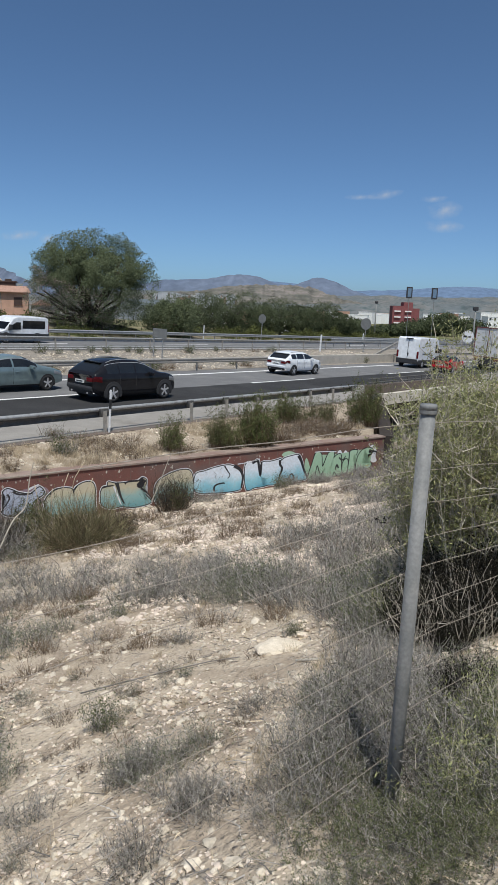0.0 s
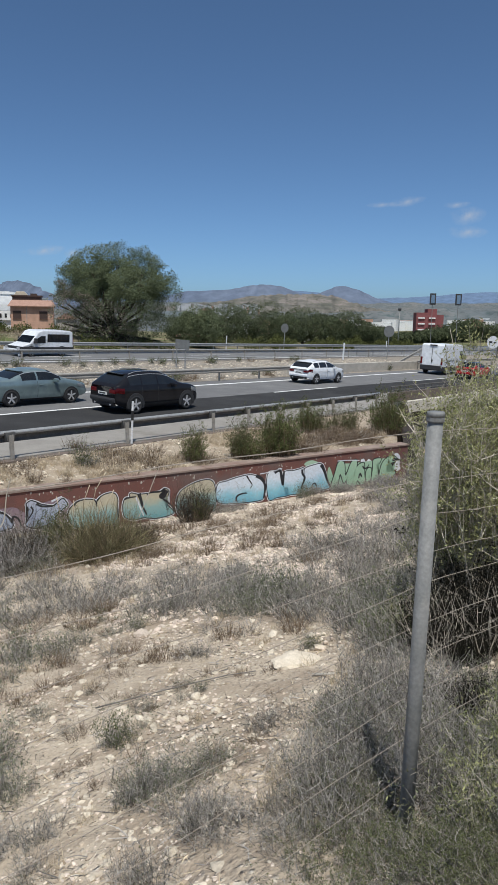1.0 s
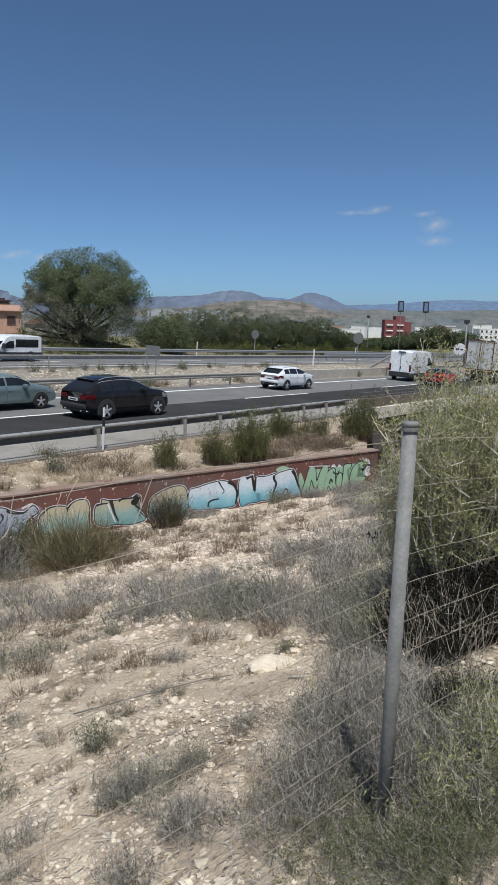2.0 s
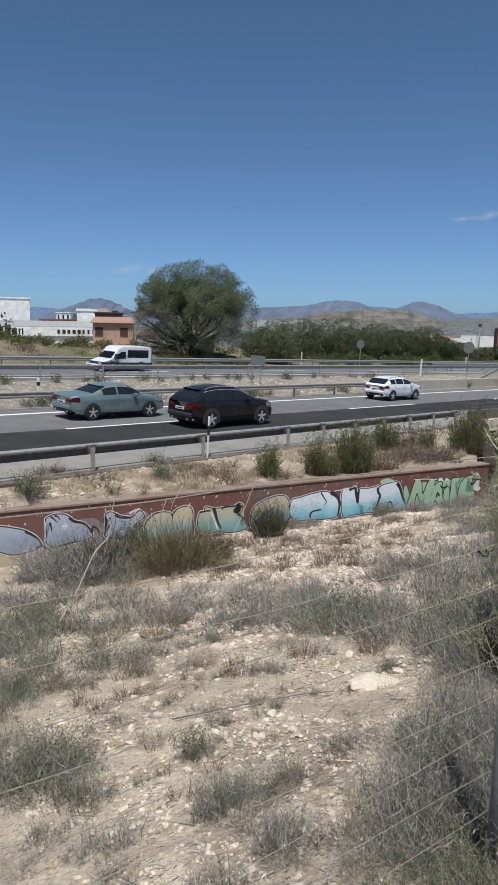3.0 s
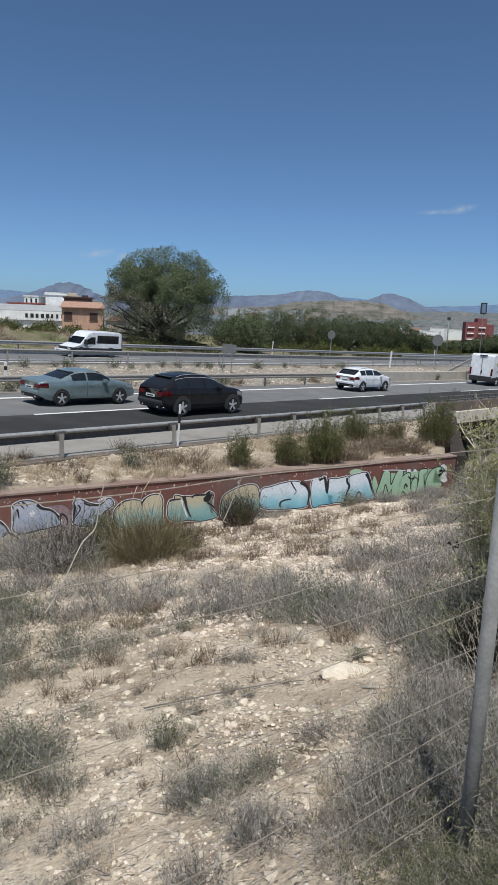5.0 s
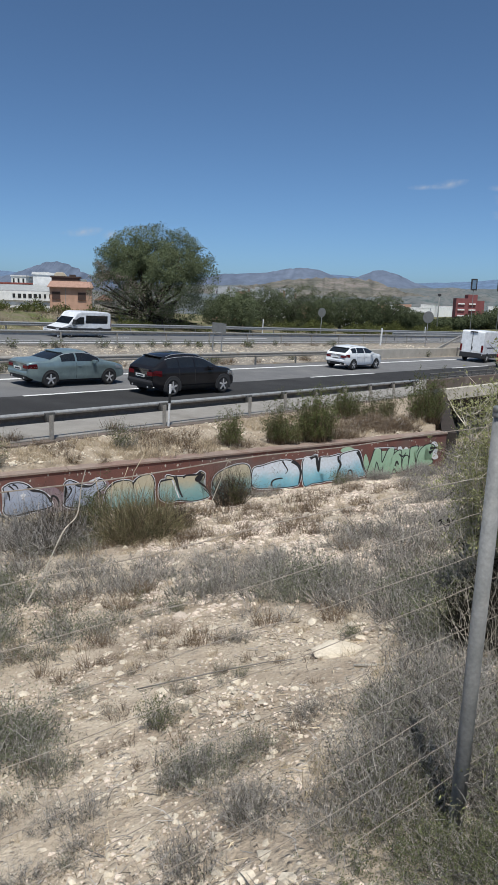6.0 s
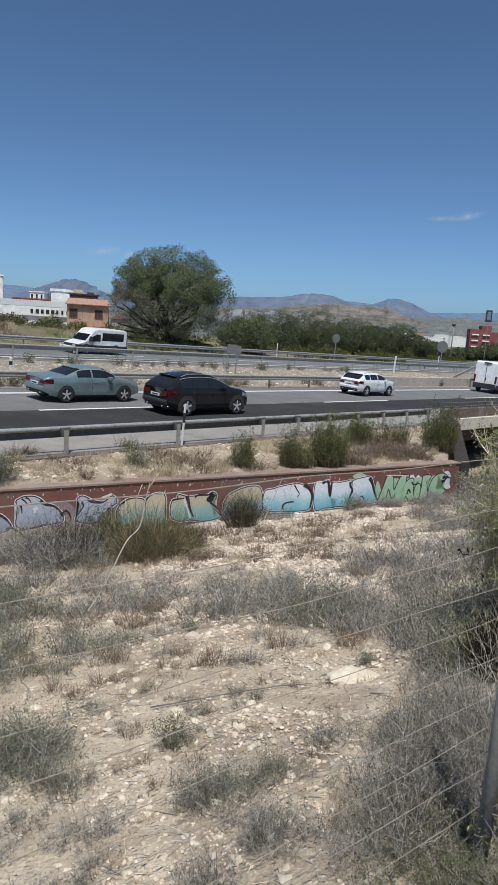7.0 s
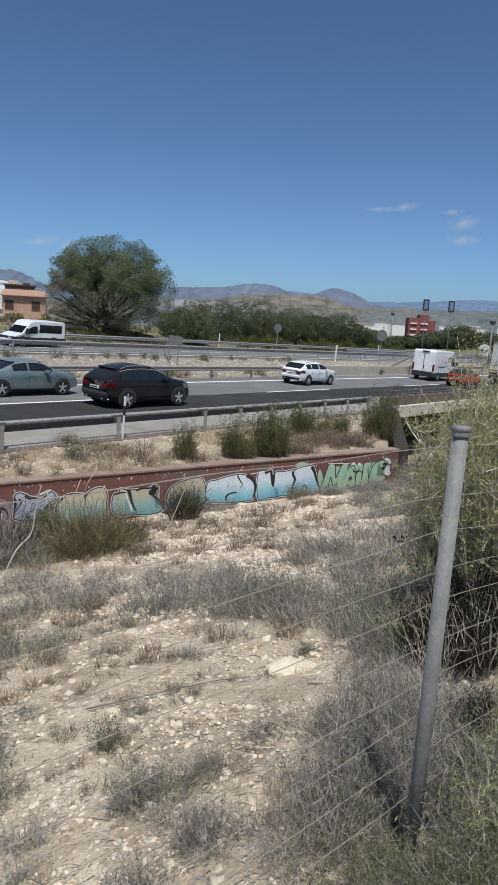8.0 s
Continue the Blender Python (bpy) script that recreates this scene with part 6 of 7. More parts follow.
def lane_panel(x, y, z, label):
    t = thing("signal_panel", Matrix.Translation((x, y, float(height(x, y)))), label, "signal panel", "signal panels")
    z -= float(height(x, y))
    bm = bmesh.new()
    box(bm, -0.04, 0.04, -0.04, 0.04, -0.5, z - 0.9)
    part("pole", bm, M_signback, t)
    bm = bmesh.new()
    box(bm, -0.5, 0.5, -0.15, 0.15, z - 0.95, z + 0.95, 0.05)
    c = part("case", bm, M_plastic, t, "dark case with rounded corners")
    bm = bmesh.new()
    box(bm, -0.30, 0.30, -0.18, -0.155, z - 0.7, z + 0.7, 0.02)
    part("screen", bm, M_panelblue, c, "blue-grey panel")


M_panelblue = mat("panel_blue", (0.16, 0.24, 0.33), (0.12, 0.19, 0.28), scale=3, rough=0.4, bump=0)
lane_panel(20.4, 120, 6.95, "dark blue upright signal panel on a pole")
lane_panel(24.65, 120, 6.9, "dark blue upright signal panel on a pole")


def mast(x, y, z1, label):
    g = float(height(x, y))
    t = thing("camera_mast", Matrix.Translation((x, y, g)), label, "mast", "masts")
    bm = bmesh.new()
    tube(bm, [(0, 0, -0.5), (0, 0, z1 - g)], 0.16, 10, 0.11)
    part("mast_pole", bm, M_signback, t, smooth_faces=True)
    bm = bmesh.new()
    box(bm, -0.35, 0.35, -0.2, 0.2, z1 - g, z1 - g + 0.5, 0.05)
    part("head", bm, M_plastic, t)


mast(25.5, 96, 4.2, "dark steel mast with a box head")
mast(18.6, 150, 5.2, "dark steel mast with a box head")


# ---- buildings beyond the motorway ----
M_wallwhite = mat("white_render", (0.86, 0.855, 0.83), (0.80, 0.795, 0.77), scale=0.5, rough=0.9, bump=0.1, fine=0.9, c3=(0.72, 0.71, 0.68), stain=0.62)
M_orange = mat("orange_render", (0.53, 0.325, 0.235), (0.47, 0.285, 0.20), scale=0.6, rough=0.9, bump=0.1, fine=0.9, c3=(0.40, 0.245, 0.175), stain=0.62)
M_tile = mat("clay_tiles", (0.42, 0.26, 0.20), (0.33, 0.20, 0.15), scale=2.5, rough=0.9, bump=0.5, fine=9, dist=0.1)
M_brownwood = mat("brown_cladding", (0.075, 0.045, 0.036), (0.06, 0.038, 0.03), scale=2, rough=0.7, bump=0.2, fine=9)
M_brick = mat("red_brick", (0.36, 0.105, 0.085), (0.30, 0.09, 0.075), scale=0.6, rough=0.9, bump=0.1, fine=5)
M_sheet = mat("grey_roof_sheet", (0.38, 0.39, 0.39), (0.33, 0.34, 0.34), scale=0.8, rough=0.6, bump=0.3, fine=3, dist=0.1)
M_window = mat("window_glass", (0.03, 0.035, 0.04), (0.045, 0.05, 0.055), scale=1, rough=0.12, bump=0, spec=0.6)
M_shutter = mat("wood_shutter", (0.13, 0.062, 0.045), (0.10, 0.05, 0.038), scale=6, rough=0.7, bump=0.2, fine=20)
M_canvas = mat("beige_canvas", (0.58, 0.50, 0.38), (0.52, 0.44, 0.33), scale=2, rough=0.9, bump=0.1)


def house_window(parent, x, z, w, h, y=0.0, shutter=True):
    bm = bmesh.new()
    box(bm, x - w / 2 - 0.09, x - w / 2, y - 0.07, y + 0.02, z - 0.09, z + h + 0.09)
    box(bm, x + w / 2, x + w / 2 + 0.09, y - 0.07, y + 0.02, z - 0.09, z + h + 0.09)
    box(bm, x - w / 2, x + w / 2, y - 0.07, y + 0.02, z + h, z + h + 0.09)
    box(bm, x - w / 2 - 0.12, x + w / 2 + 0.12, y - 0.16, y + 0.02, z - 0.14, z - 0.09)
    wd = part("window", bm, M_shutter if shutter else M_wallwhite, parent)
    bm = bmesh.new()
    box(bm, x - w / 2, x + w / 2, y - 0.03, y - 0.012, z - 0.09, z + h)
    part("pane", bm, M_window if not shutter else M_brownwood, wd)


def orange_house():
    g = -0.6
    t = thing("house", Matrix.Translation((-47.3, 105, g)) @ Matrix.Rotation(radians(20), 4, "Z"), "orange rendered house with clay tile eaves and brown upper storey", "house", "houses")
    bm = bmesh.new()
    box(bm, 0, 6.5, 0, 8, 0, 5.3)
    part("wall", bm, M_orange, t, "orange rendered wall")
    bm = bmesh.new()
    box(bm, -0.35, 6.85, -0.5, 8.4, 5.3, 5.4)
    v = [bm.verts.new(p) for p in ((-0.35, -0.5, 5.405), (6.85, -0.5, 5.405), (6.85, 8.4, 5.405), (-0.35, 8.4, 5.405), (0.1, 2.2, 6.35), (6.4, 2.2, 6.35), (6.4, 7.6, 6.35), (0.1, 7.6, 6.35))]
    for q in ((0, 1, 5, 4), (1, 2, 6, 5), (2, 3, 7, 6), (3, 0, 4, 7), (4, 5, 6, 7)):
        bm.faces.new([v[k] for k in q])
    part("roof", bm, M_tile, t, "clay tile eaves")
    bm = bmesh.new()
    box(bm, 0.2, 4.6, 2.4, 7, 6.36, 6.9)
    box(bm, 0.0, 4.8, 2.25, 7.2, 6.9, 7.1)
    part("upper_storey", bm, M_brownwood, t, "dark brown upper storey")
    bm = bmesh.new()
    prism(bm, [(0.5, 7.11), (0.9, 7.7), (2.1, 7.7), (2.6, 7.11)], 2.6, 4.2, 0.05)
    part("awning", bm, M_canvas, t, "beige canvas awning")
    bm = bmesh.new()
    box(bm, 3.0, 4.0, 2.6, 4.5, 7.11, 7.4)
    part("parapet", bm, M_brownwood, t)
    house_window(t, 1.0, 3.5, 1.1, 1.05)
    house_window(t, 5.0, 3.5, 1.1, 1.0)
    bm = bmesh.new()
    box(bm, 2.4, 2.5, -0.06, 0.0, 0, 5.3)
    part("drainpipe", bm, M_zinc_old, t)
    bm = bmesh.new()
    box(bm, 6.86, 10.2, 3, 9, 0, 3.4)
    part("annexe", bm, M_concrete, t)
    bm = bmesh.new()
    prism(bm, [(6.6, 3.41), (8.5, 4.4), (10.5, 3.41)], 2.7, 9.3)
    part("roof", bm, M_tile, t)


orange_house()


def block(name, x, y, z0, w, d, h, material, label, group="houses", turn=0.0, windows=0, rows=2, roof=None):
    t = thing(name, Matrix.Translation((x, y, z0)) @ Matrix.Rotation(radians(turn), 4, "Z"), label, "building", group)
    bm = bmesh.new()
    box(bm, 0, w, 0, d, 0, h)
    part("wall", bm, material, t)
    bm = bmesh.new()
    box(bm, -0.15, w + 0.15, -0.15, d + 0.15, h, h + 0.3)
    part("roof", bm, roof or material, t)
    for r in range(rows if windows else 0):
        for c in range(windows):
            house_window(t, w * (c + 0.5) / windows, h * (r + 0.45) / rows, w / windows * 0.4, h / rows * 0.38, shutter=False)
    return t


block("white_house", -57.2, 120, -0.5, 3.7, 5, 7.5, M_wallwhite, "tall plain white house with chimney", turn=20)
b = block("factory", -96.5, 116.6, 0, 27.6, 20, 9.6, M_wallwhite, "large plain white factory block", turn=29)
bm = bmesh.new()
box(bm, 21.3, 21.8, -0.06, 0.0, 6.0, 6.5)
part("vent", bm, M_plastic, b)
bm = bmesh.new()
tube(bm, [(18, 3, 9.9), (18, 3, 10.6)], 0.3, 8)
part("chimney", bm, M_sheet, b)

w = thing("warehouse", Matrix.Translation((-76.6, 103.0, -0.5)) @ Matrix.Rotation(radians(26), 4, "Z"), "long low warehouse with grey sheet roof and lettered white fascia", "warehouse", "houses")
bm = bmesh.new()
box(bm, 0, 30.2, 0, 12, 0, 3.0)
part("wall", bm, M_wallwhite, w)
bm = bmesh.new()
box(bm, -0.3, 30.2, -0.35, -0.02, 2.9, 4.45, 0.03)
fas = part("fascia", bm, M_wallwhite, w, "white sign fascia with dark lettering")
bm = bmesh.new()
prism(bm, [(-0.3, 0), (30.2, 0), (30.2, 0.12), (-0.3, 0.12)], 0, 6)
rf = part("roof", bm, M_sheet, w, "grey corrugated sheet roof", m=Matrix.Translation((0, 0.0, 4.46)) @ Matrix.Rotation(radians(10), 4, "X"))
bm = bmesh.new()
for k in range(60):
    box(bm, -0.2 + k * 0.5, -0.12 + k * 0.5, 0.05, 5.9, 0.121, 0.17)
part("ribs", bm, M_sheet, rf)
brng = random.Random(3)
a = 7.0
for k, wd in enumerate((1.0, 1.0, 0.9, 0.45, 0.3, 0.9, 0.8, 0.25, 0.25)):
    bm = bmesh.new()
    box(bm, a, a + wd, -0.40, -0.36, 3.15, 4.2, 0.05)
    part("lettering_bar", bm, M_dark, fas)
    a += wd + 0.28 + (0.6 if k == 3 else 0)
for k in range(10):
    bm = bmesh.new()
    wd = brng.uniform(0.35, 0.7)
    box(bm, 21.4 + k * 0.86, 21.4 + k * 0.86 + wd, -0.40, -0.36, 3.35, 4.05, 0.04)
    part("lettering_bar", bm, M_dark, fas)

for x, y, wd, h, z0 in ((-87, 170, 4, 4.5, 3.2), (-82, 172, 4, 5.5, 3.2), (-77.5, 168, 3.5, 4.8, 3.2), (-73.5, 171, 4, 4.0, 3.2)):
    block("flat_block", x, y, z0 - 6, wd, 6, h + 6, M_wallwhite, "distant white flats with dark windows", windows=3, rows=4)
block("low_house", -81, 150, -1, 13, 8, 6.6, M_brick, "long low house with a red roof")
block("shed", -16.0, 82, -1.5, 3.6, 5, 2.6, M_tile, "low brown shed behind the big tree")
block("garden_wall", -34, 70, -0.6, 5.5, 0.3, 1.3, M_wallwhite, "low white garden wall behind the rail")
# valley buildings
block("hall", -3.0, 230, -8, 9, 12, 7.8, M_wallwhite, "white industrial hall with a rounded roof", "valley buildings")
bm = bmesh.new()
prism(bm, [(0, 0)] + [(0.6 + 8.0 * k / 8, 0.2 + 2.4 * math.sin(math.pi * (0.15 + 0.55 * k / 8))) for k in range(9)] + [(9, 0)], 0, 12)
solid("hall_roof", bm, M_sheet, "curved pale roof of a hall", "roof", "valley buildings", m=Matrix.Translation((-12.0, 228, -0.8)))
# the tower's brick red is muted here to paint in distance haze
M_towerbrick = mat("hazy_red_brick", (0.26, 0.095, 0.095), (0.21, 0.08, 0.082), scale=0.6, rough=0.9, bump=0.05, fine=5, spec=0.2)
tw = thing("apartment_tower", Matrix.Translation((48.3, 330, -14)) @ Matrix.Diagonal((0.84, 1, 0.98, 1)), "red brick apartment tower with white balconies", "building", "valley buildings")
bm = bmesh.new()
box(bm, 0, 6.5, 0, 10, 0, 20.5)
box(bm, 6.5, 11.5, 2, 12, 0, 22.3)
box(bm, 11.5, 16, 5, 12, 0, 19.5)
part("wall", bm, M_towerbrick, tw)
for lv in range(7):
    for x0, y0 in ((1.0, -0.6), (7.2, 1.4)):
        bm = bmesh.new()
        box(bm, x0, x0 + 3.6, y0, y0 + 0.62, 1.2 + lv * 2.75, 1.75 + lv * 2.75)
        part("balcony", bm, M_wallwhite, tw, "white balcony")
        bm = bmesh.new()
        box(bm, x0 + 0.4, x0 + 3.2, y0 + 0.63, y0 + 0.66, 2.1 + lv * 2.75, 3.3 + lv * 2.75)
        part("window", bm, M_window, tw)
block("white_tower", 118, 420, -18, 14, 14, 20, M_wallwhite, "white apartment block in the valley", "valley buildings", windows=5, rows=6)
vr = random.Random(21)
for k in range(60):
    y = vr.uniform(520, 1200)
    x = y * vr.uniform(-0.12, 0.36)
    h = vr.uniform(4, 9)
    block("valley_house", x, y, float(height(x, y)) - 0.5, vr.uniform(8, 26), 10, h + y * 0.006, M_wallwhite if k % 3 else M_orange, "small pale building in the valley", "valley buildings", vr.uniform(-30, 30))

# white render greyed in its colour to stand for distance haze
M_hazewhite = mat("haze_dimmed_white_render", (0.52, 0.53, 0.54), (0.44, 0.45, 0.46), scale=0.5, rough=0.9, bump=0.1, fine=0.9)
for k in range(60):
    y = vr.uniform(850, 1350)
    x = y * vr.uniform(-0.20, -0.075)
    g = 17 + (y - 1000) * 0.012 + vr.uniform(-5, 4)
    block("town_house", x, y, g - 14, vr.uniform(4, 11), 7, vr.uniform(11, 14), M_hazewhite if k % 4 else M_tile, "small white building of a far town", "valley buildings", vr.uniform(-30, 30))


# ---- hills ----
def ridge(name, label, y, pts, depth, material, rough_amp, seed, base=-30):
    """A hill range: a height line along x, falling to the front in spurs and gullies."""
    xs = np.array([p[0] for p in pts], float)
    zs = np.array([p[1] for p in pts], float)
    X = np.linspace(xs[0], xs[-1], 200)
    top = np.interp(X, xs, zs)
    ker = np.ones(7) / 7
    top = np.convolve(np.pad(top, 3, mode="edge"), ker, mode="valid")
    top = top + np.array([rough_amp * 0.9 * noise.fractal(Vector((x * 40 / abs(xs[-1] - xs[0]), seed, 0.0)), 0.9, 2.0, 4) for x in X])
    T = np.linspace(0, 1, 22)
    V = []
    sc = 6.0 / abs(xs[-1] - xs[0])
    for t in T:
        for x, z in zip(X, top):
            g = noise.fractal(Vector((x * sc * 3, t * 1.5, seed)), 1.0, 2.0, 5)
            gully = abs(noise.fractal(Vector((x * sc * 5, t * 1.6 + seed, 3.0)), 1.0, 2.0, 2))
            fall = (1 - t) ** 1.4 if t < 1 else 0
            zz = base + (z - base) * fall + rough_amp * (g * 0.5 - gully) * math.sin(math.pi * min(t + 0.02, 1)) + rough_amp * 0.15 * g
            V.append((x, y - depth * t + 30 * g, zz))
    n = len(X)
    F = [[r * n + c, r * n + c + 1, (r + 1) * n + c + 1, (r + 1) * n + c] for r in range(len(T) - 1) for c in range(n - 1)]
    tagged(new(name, tri_mesh(name, V, F, [material], None, True)), label, "hills", kind="structure")


# distance haze is put into the colours of M_blue, M_mid and M_plain
M_blue = mat("haze_blue_mountain", (0.125, 0.180, 0.27), (0.115, 0.168, 0.255), scale=0.004, rough=1, bump=0, fine=0.03, spec=0.0)
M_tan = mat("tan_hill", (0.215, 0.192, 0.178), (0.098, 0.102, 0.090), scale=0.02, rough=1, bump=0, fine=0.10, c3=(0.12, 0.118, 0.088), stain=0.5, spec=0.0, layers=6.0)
M_mid = mat("haze_tinted_mountain", (0.135, 0.165, 0.222), (0.112, 0.140, 0.195), scale=0.006, rough=1, bump=0, fine=0.02, spec=0.0)
M_plain = mat("haze_tinted_plain", (0.115, 0.135, 0.145), (0.18, 0.175, 0.165), scale=0.008, rough=1, bump=0, fine=0.06, c3=(0.080, 0.105, 0.108), stain=0.5, spec=0.0)
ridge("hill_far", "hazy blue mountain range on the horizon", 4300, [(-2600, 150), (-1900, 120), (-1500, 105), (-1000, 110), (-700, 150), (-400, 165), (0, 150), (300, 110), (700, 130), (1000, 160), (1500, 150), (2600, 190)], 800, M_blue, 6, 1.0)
ridge("hill_mountain", "mountains behind the valley tinted blue-grey for haze", 3400, [(-760, 80), (-640, 116), (-500, 120), (-400, 127), (-320, 147), (-240, 152), (-165, 146), (-90, 118), (-10, 104), (50, 122), (105, 149), (150, 147), (215, 130), (300, 92), (420, 60), (600, 45)], 500, M_mid, 4, 2.0)
ridge("hill_west", "bare hill behind the houses tinted blue-grey for haze", 1900, [(-1150, 20), (-960, 55), (-885, 84), (-835, 92), (-790, 80), (-720, 48), (-640, 20)], 300, M_mid, 1.6, 3.0)
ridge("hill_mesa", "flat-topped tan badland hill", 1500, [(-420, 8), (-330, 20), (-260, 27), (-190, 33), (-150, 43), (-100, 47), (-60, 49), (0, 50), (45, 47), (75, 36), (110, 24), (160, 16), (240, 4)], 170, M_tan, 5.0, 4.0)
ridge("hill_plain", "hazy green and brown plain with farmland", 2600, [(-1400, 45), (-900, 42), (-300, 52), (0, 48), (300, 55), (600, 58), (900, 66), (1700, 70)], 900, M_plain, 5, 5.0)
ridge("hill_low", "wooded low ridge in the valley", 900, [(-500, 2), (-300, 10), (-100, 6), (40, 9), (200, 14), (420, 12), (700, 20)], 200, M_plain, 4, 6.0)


# ---- clouds ----
def cloud_material():
    m = bpy.data.materials.new("glowing_vapour")
    m.use_nodes = True
    N, L = m.node_tree.nodes, m.node_tree.links
    # emission puts the sunlit brightness of the vapour into the material
    b = N.new("ShaderNodeEmission")
    b.inputs["Color"].default_value, b.inputs["Strength"].default_value = (0.80, 0.88, 1.0, 1), 0.58
    tc, no = N.new("ShaderNodeTexCoord"), N.new("ShaderNodeTexNoise")
    no.inputs["Scale"].default_value, no.inputs["Detail"].default_value = 0.02, 8
    L.new(tc.outputs["Object"], no.inputs["Vector"])
    sep = N.new("ShaderNodeVectorMath")
    sep.operation = "LENGTH"
    L.new(tc.outputs["UV"], sep.inputs[0])
    mr = N.new("ShaderNodeMapRange")
    mr.inputs["From Min"].default_value, mr.inputs["From Max"].default_value = 1.0, 0.1
    L.new(sep.outputs["Value"], mr.inputs["Value"])
    mu = N.new("ShaderNodeMath")
    mu.operation = "MULTIPLY"
    L.new(mr.outputs["Result"], mu.inputs[0])
    m2 = N.new("ShaderNodeMapRange")
    m2.inputs["From Min"].default_value, m2.inputs["From Max"].default_value = 0.35, 0.75
    m2.inputs["To Max"].default_value = 0.75
    L.new(no.outputs["Fac"], m2.inputs["Value"])
    L.new(m2.outputs["Result"], mu.inputs[1])
    tr, mx = N.new("ShaderNodeBsdfTransparent"), N.new("ShaderNodeMixShader")
    L.new(mu.outputs[0], mx.inputs[0])
    L.new(tr.outputs[0], mx.inputs[1])
    L.new(b.outputs[0], mx.inputs[2])
    L.new(mx.outputs[0], N["Material Output"].inputs["Surface"])
    return m


M_cloud = cloud_material()


def cloud(x, y, z, w, h, tilt, seed):
    """A thin wisp: a gently domed patch of vapour that thins out to its rim."""
    V, F, UV = [(0, -0.15 * h, 0)], [], [(0, 0)]
    rings, seg = 6, 40
    for r in range(1, rings + 1):
        for k in range(seg):
            a = 2 * math.pi * k / seg
            q = r / rings
            e = 1 + 0.25 * noise.noise(Vector((math.cos(a) * 1.3 + seed, math.sin(a) * 1.3, 0)))
            V.append((w / 2 * q * e * math.cos(a), -0.15 * h * (1 - q * q), h / 2 * q * e * math.sin(a)))
            UV.append((q * math.cos(a), q * math.sin(a)))
    for k in range(seg):
        F.append([0, 1 + k, 1 + (k + 1) % seg])
        for r in range(rings - 1):
            a, b = 1 + r * seg + k, 1 + r * seg + (k + 1) % seg
            F.append([a, b, b + seg, a + seg])
    me = tri_mesh("cloud", V, F, [M_cloud], None, True)
    uv = me.uv_layers.new(name="rim")
    for lp in me.loops:
        uv.data[lp.index].uv = UV[lp.vertex_index]
    ob = new("cloud", me)
    ob.matrix_basis = Matrix.Translation((x, y, z)) @ Matrix.Rotation(radians(-tilt), 4, "Y")
    ob.visible_shadow = False
    tagged(ob, "small thin white cloud in a blue sky", "cloud", "clouds", "structure")


for x, z, w, h, tilt in ((372, 474, 150, 42, 8), (268, 462, 160, 24, 2), (621, 419, 150, 80, 4), (624, 354, 170, 56, -2), (571, 462, 120, 30, 3), (-1188, 270, 220, 44, 5), (-1060, 262, 90, 44, 8)):
    cloud(x, 3000, z, w, h, tilt, x * 0.01)


# ---- vehicles ----
def wheel(parent, x, y, r, w, side, rim_mat=M_alloy):
    """A tyre and a five-spoke rim; side is +1 or -1."""
    bm = bmesh.new()
    prof = [(r * 0.66, -w / 2), (r * 0.93, -w / 2), (r, -w * 0.32), (r, w * 0.32), (r * 0.93, w / 2), (r * 0.66, w / 2)]
    seg = 28
    rings = [[bm.verts.new((q * math.cos(2 * math.pi * k / seg), v, q * math.sin(2 * math.pi * k / seg))) for q, v in prof] for k in range(seg)]
    for k in range(seg):
        a, b = rings[k], rings[(k + 1) % seg]
        for i in range(len(prof)):
            bm.faces.new((a[i], a[(i + 1) % len(prof)], b[(i + 1) % len(prof)], b[i]))
    wh = part("wheel", bm, M_dark, parent, "black tyre on a spoked rim", True, m=Matrix.Translation((x, y, r)))
    bm = bmesh.new()
    yy = side * w * 0.42
    for k in range(5):
        m = Matrix.Rotation(2 * math.pi * k / 5, 4, "Y")
        c = bmesh.ops.create_cube(bm, size=1)["verts"]
        bmesh.ops.transform(bm, verts=c, matrix=m @ Matrix.Translation((0, yy, r * 0.34)) @ Matrix.Diagonal((r * 0.2, 0.03, r * 0.66, 1)))
    bmesh.ops.create_cone(bm, cap_ends=True, segments=20, radius1=r * 0.17, radius2=r * 0.14, depth=0.04, matrix=Matrix.Translation((0, yy, 0)) @ Matrix.Rotation(math.pi / 2, 4, "X"))
    part("rim", bm, rim_mat, wh)
    bm = bmesh.new()
    bmesh.ops.create_cone(bm, cap_ends=True, segments=24, radius1=r * 0.66, radius2=r * 0.66, depth=0.02, matrix=Matrix.Translation((0, side * w * 0.15, 0)) @ Matrix.Rotation(math.pi / 2, 4, "X"))
    part("hub_disc", bm, M_plastic, wh)


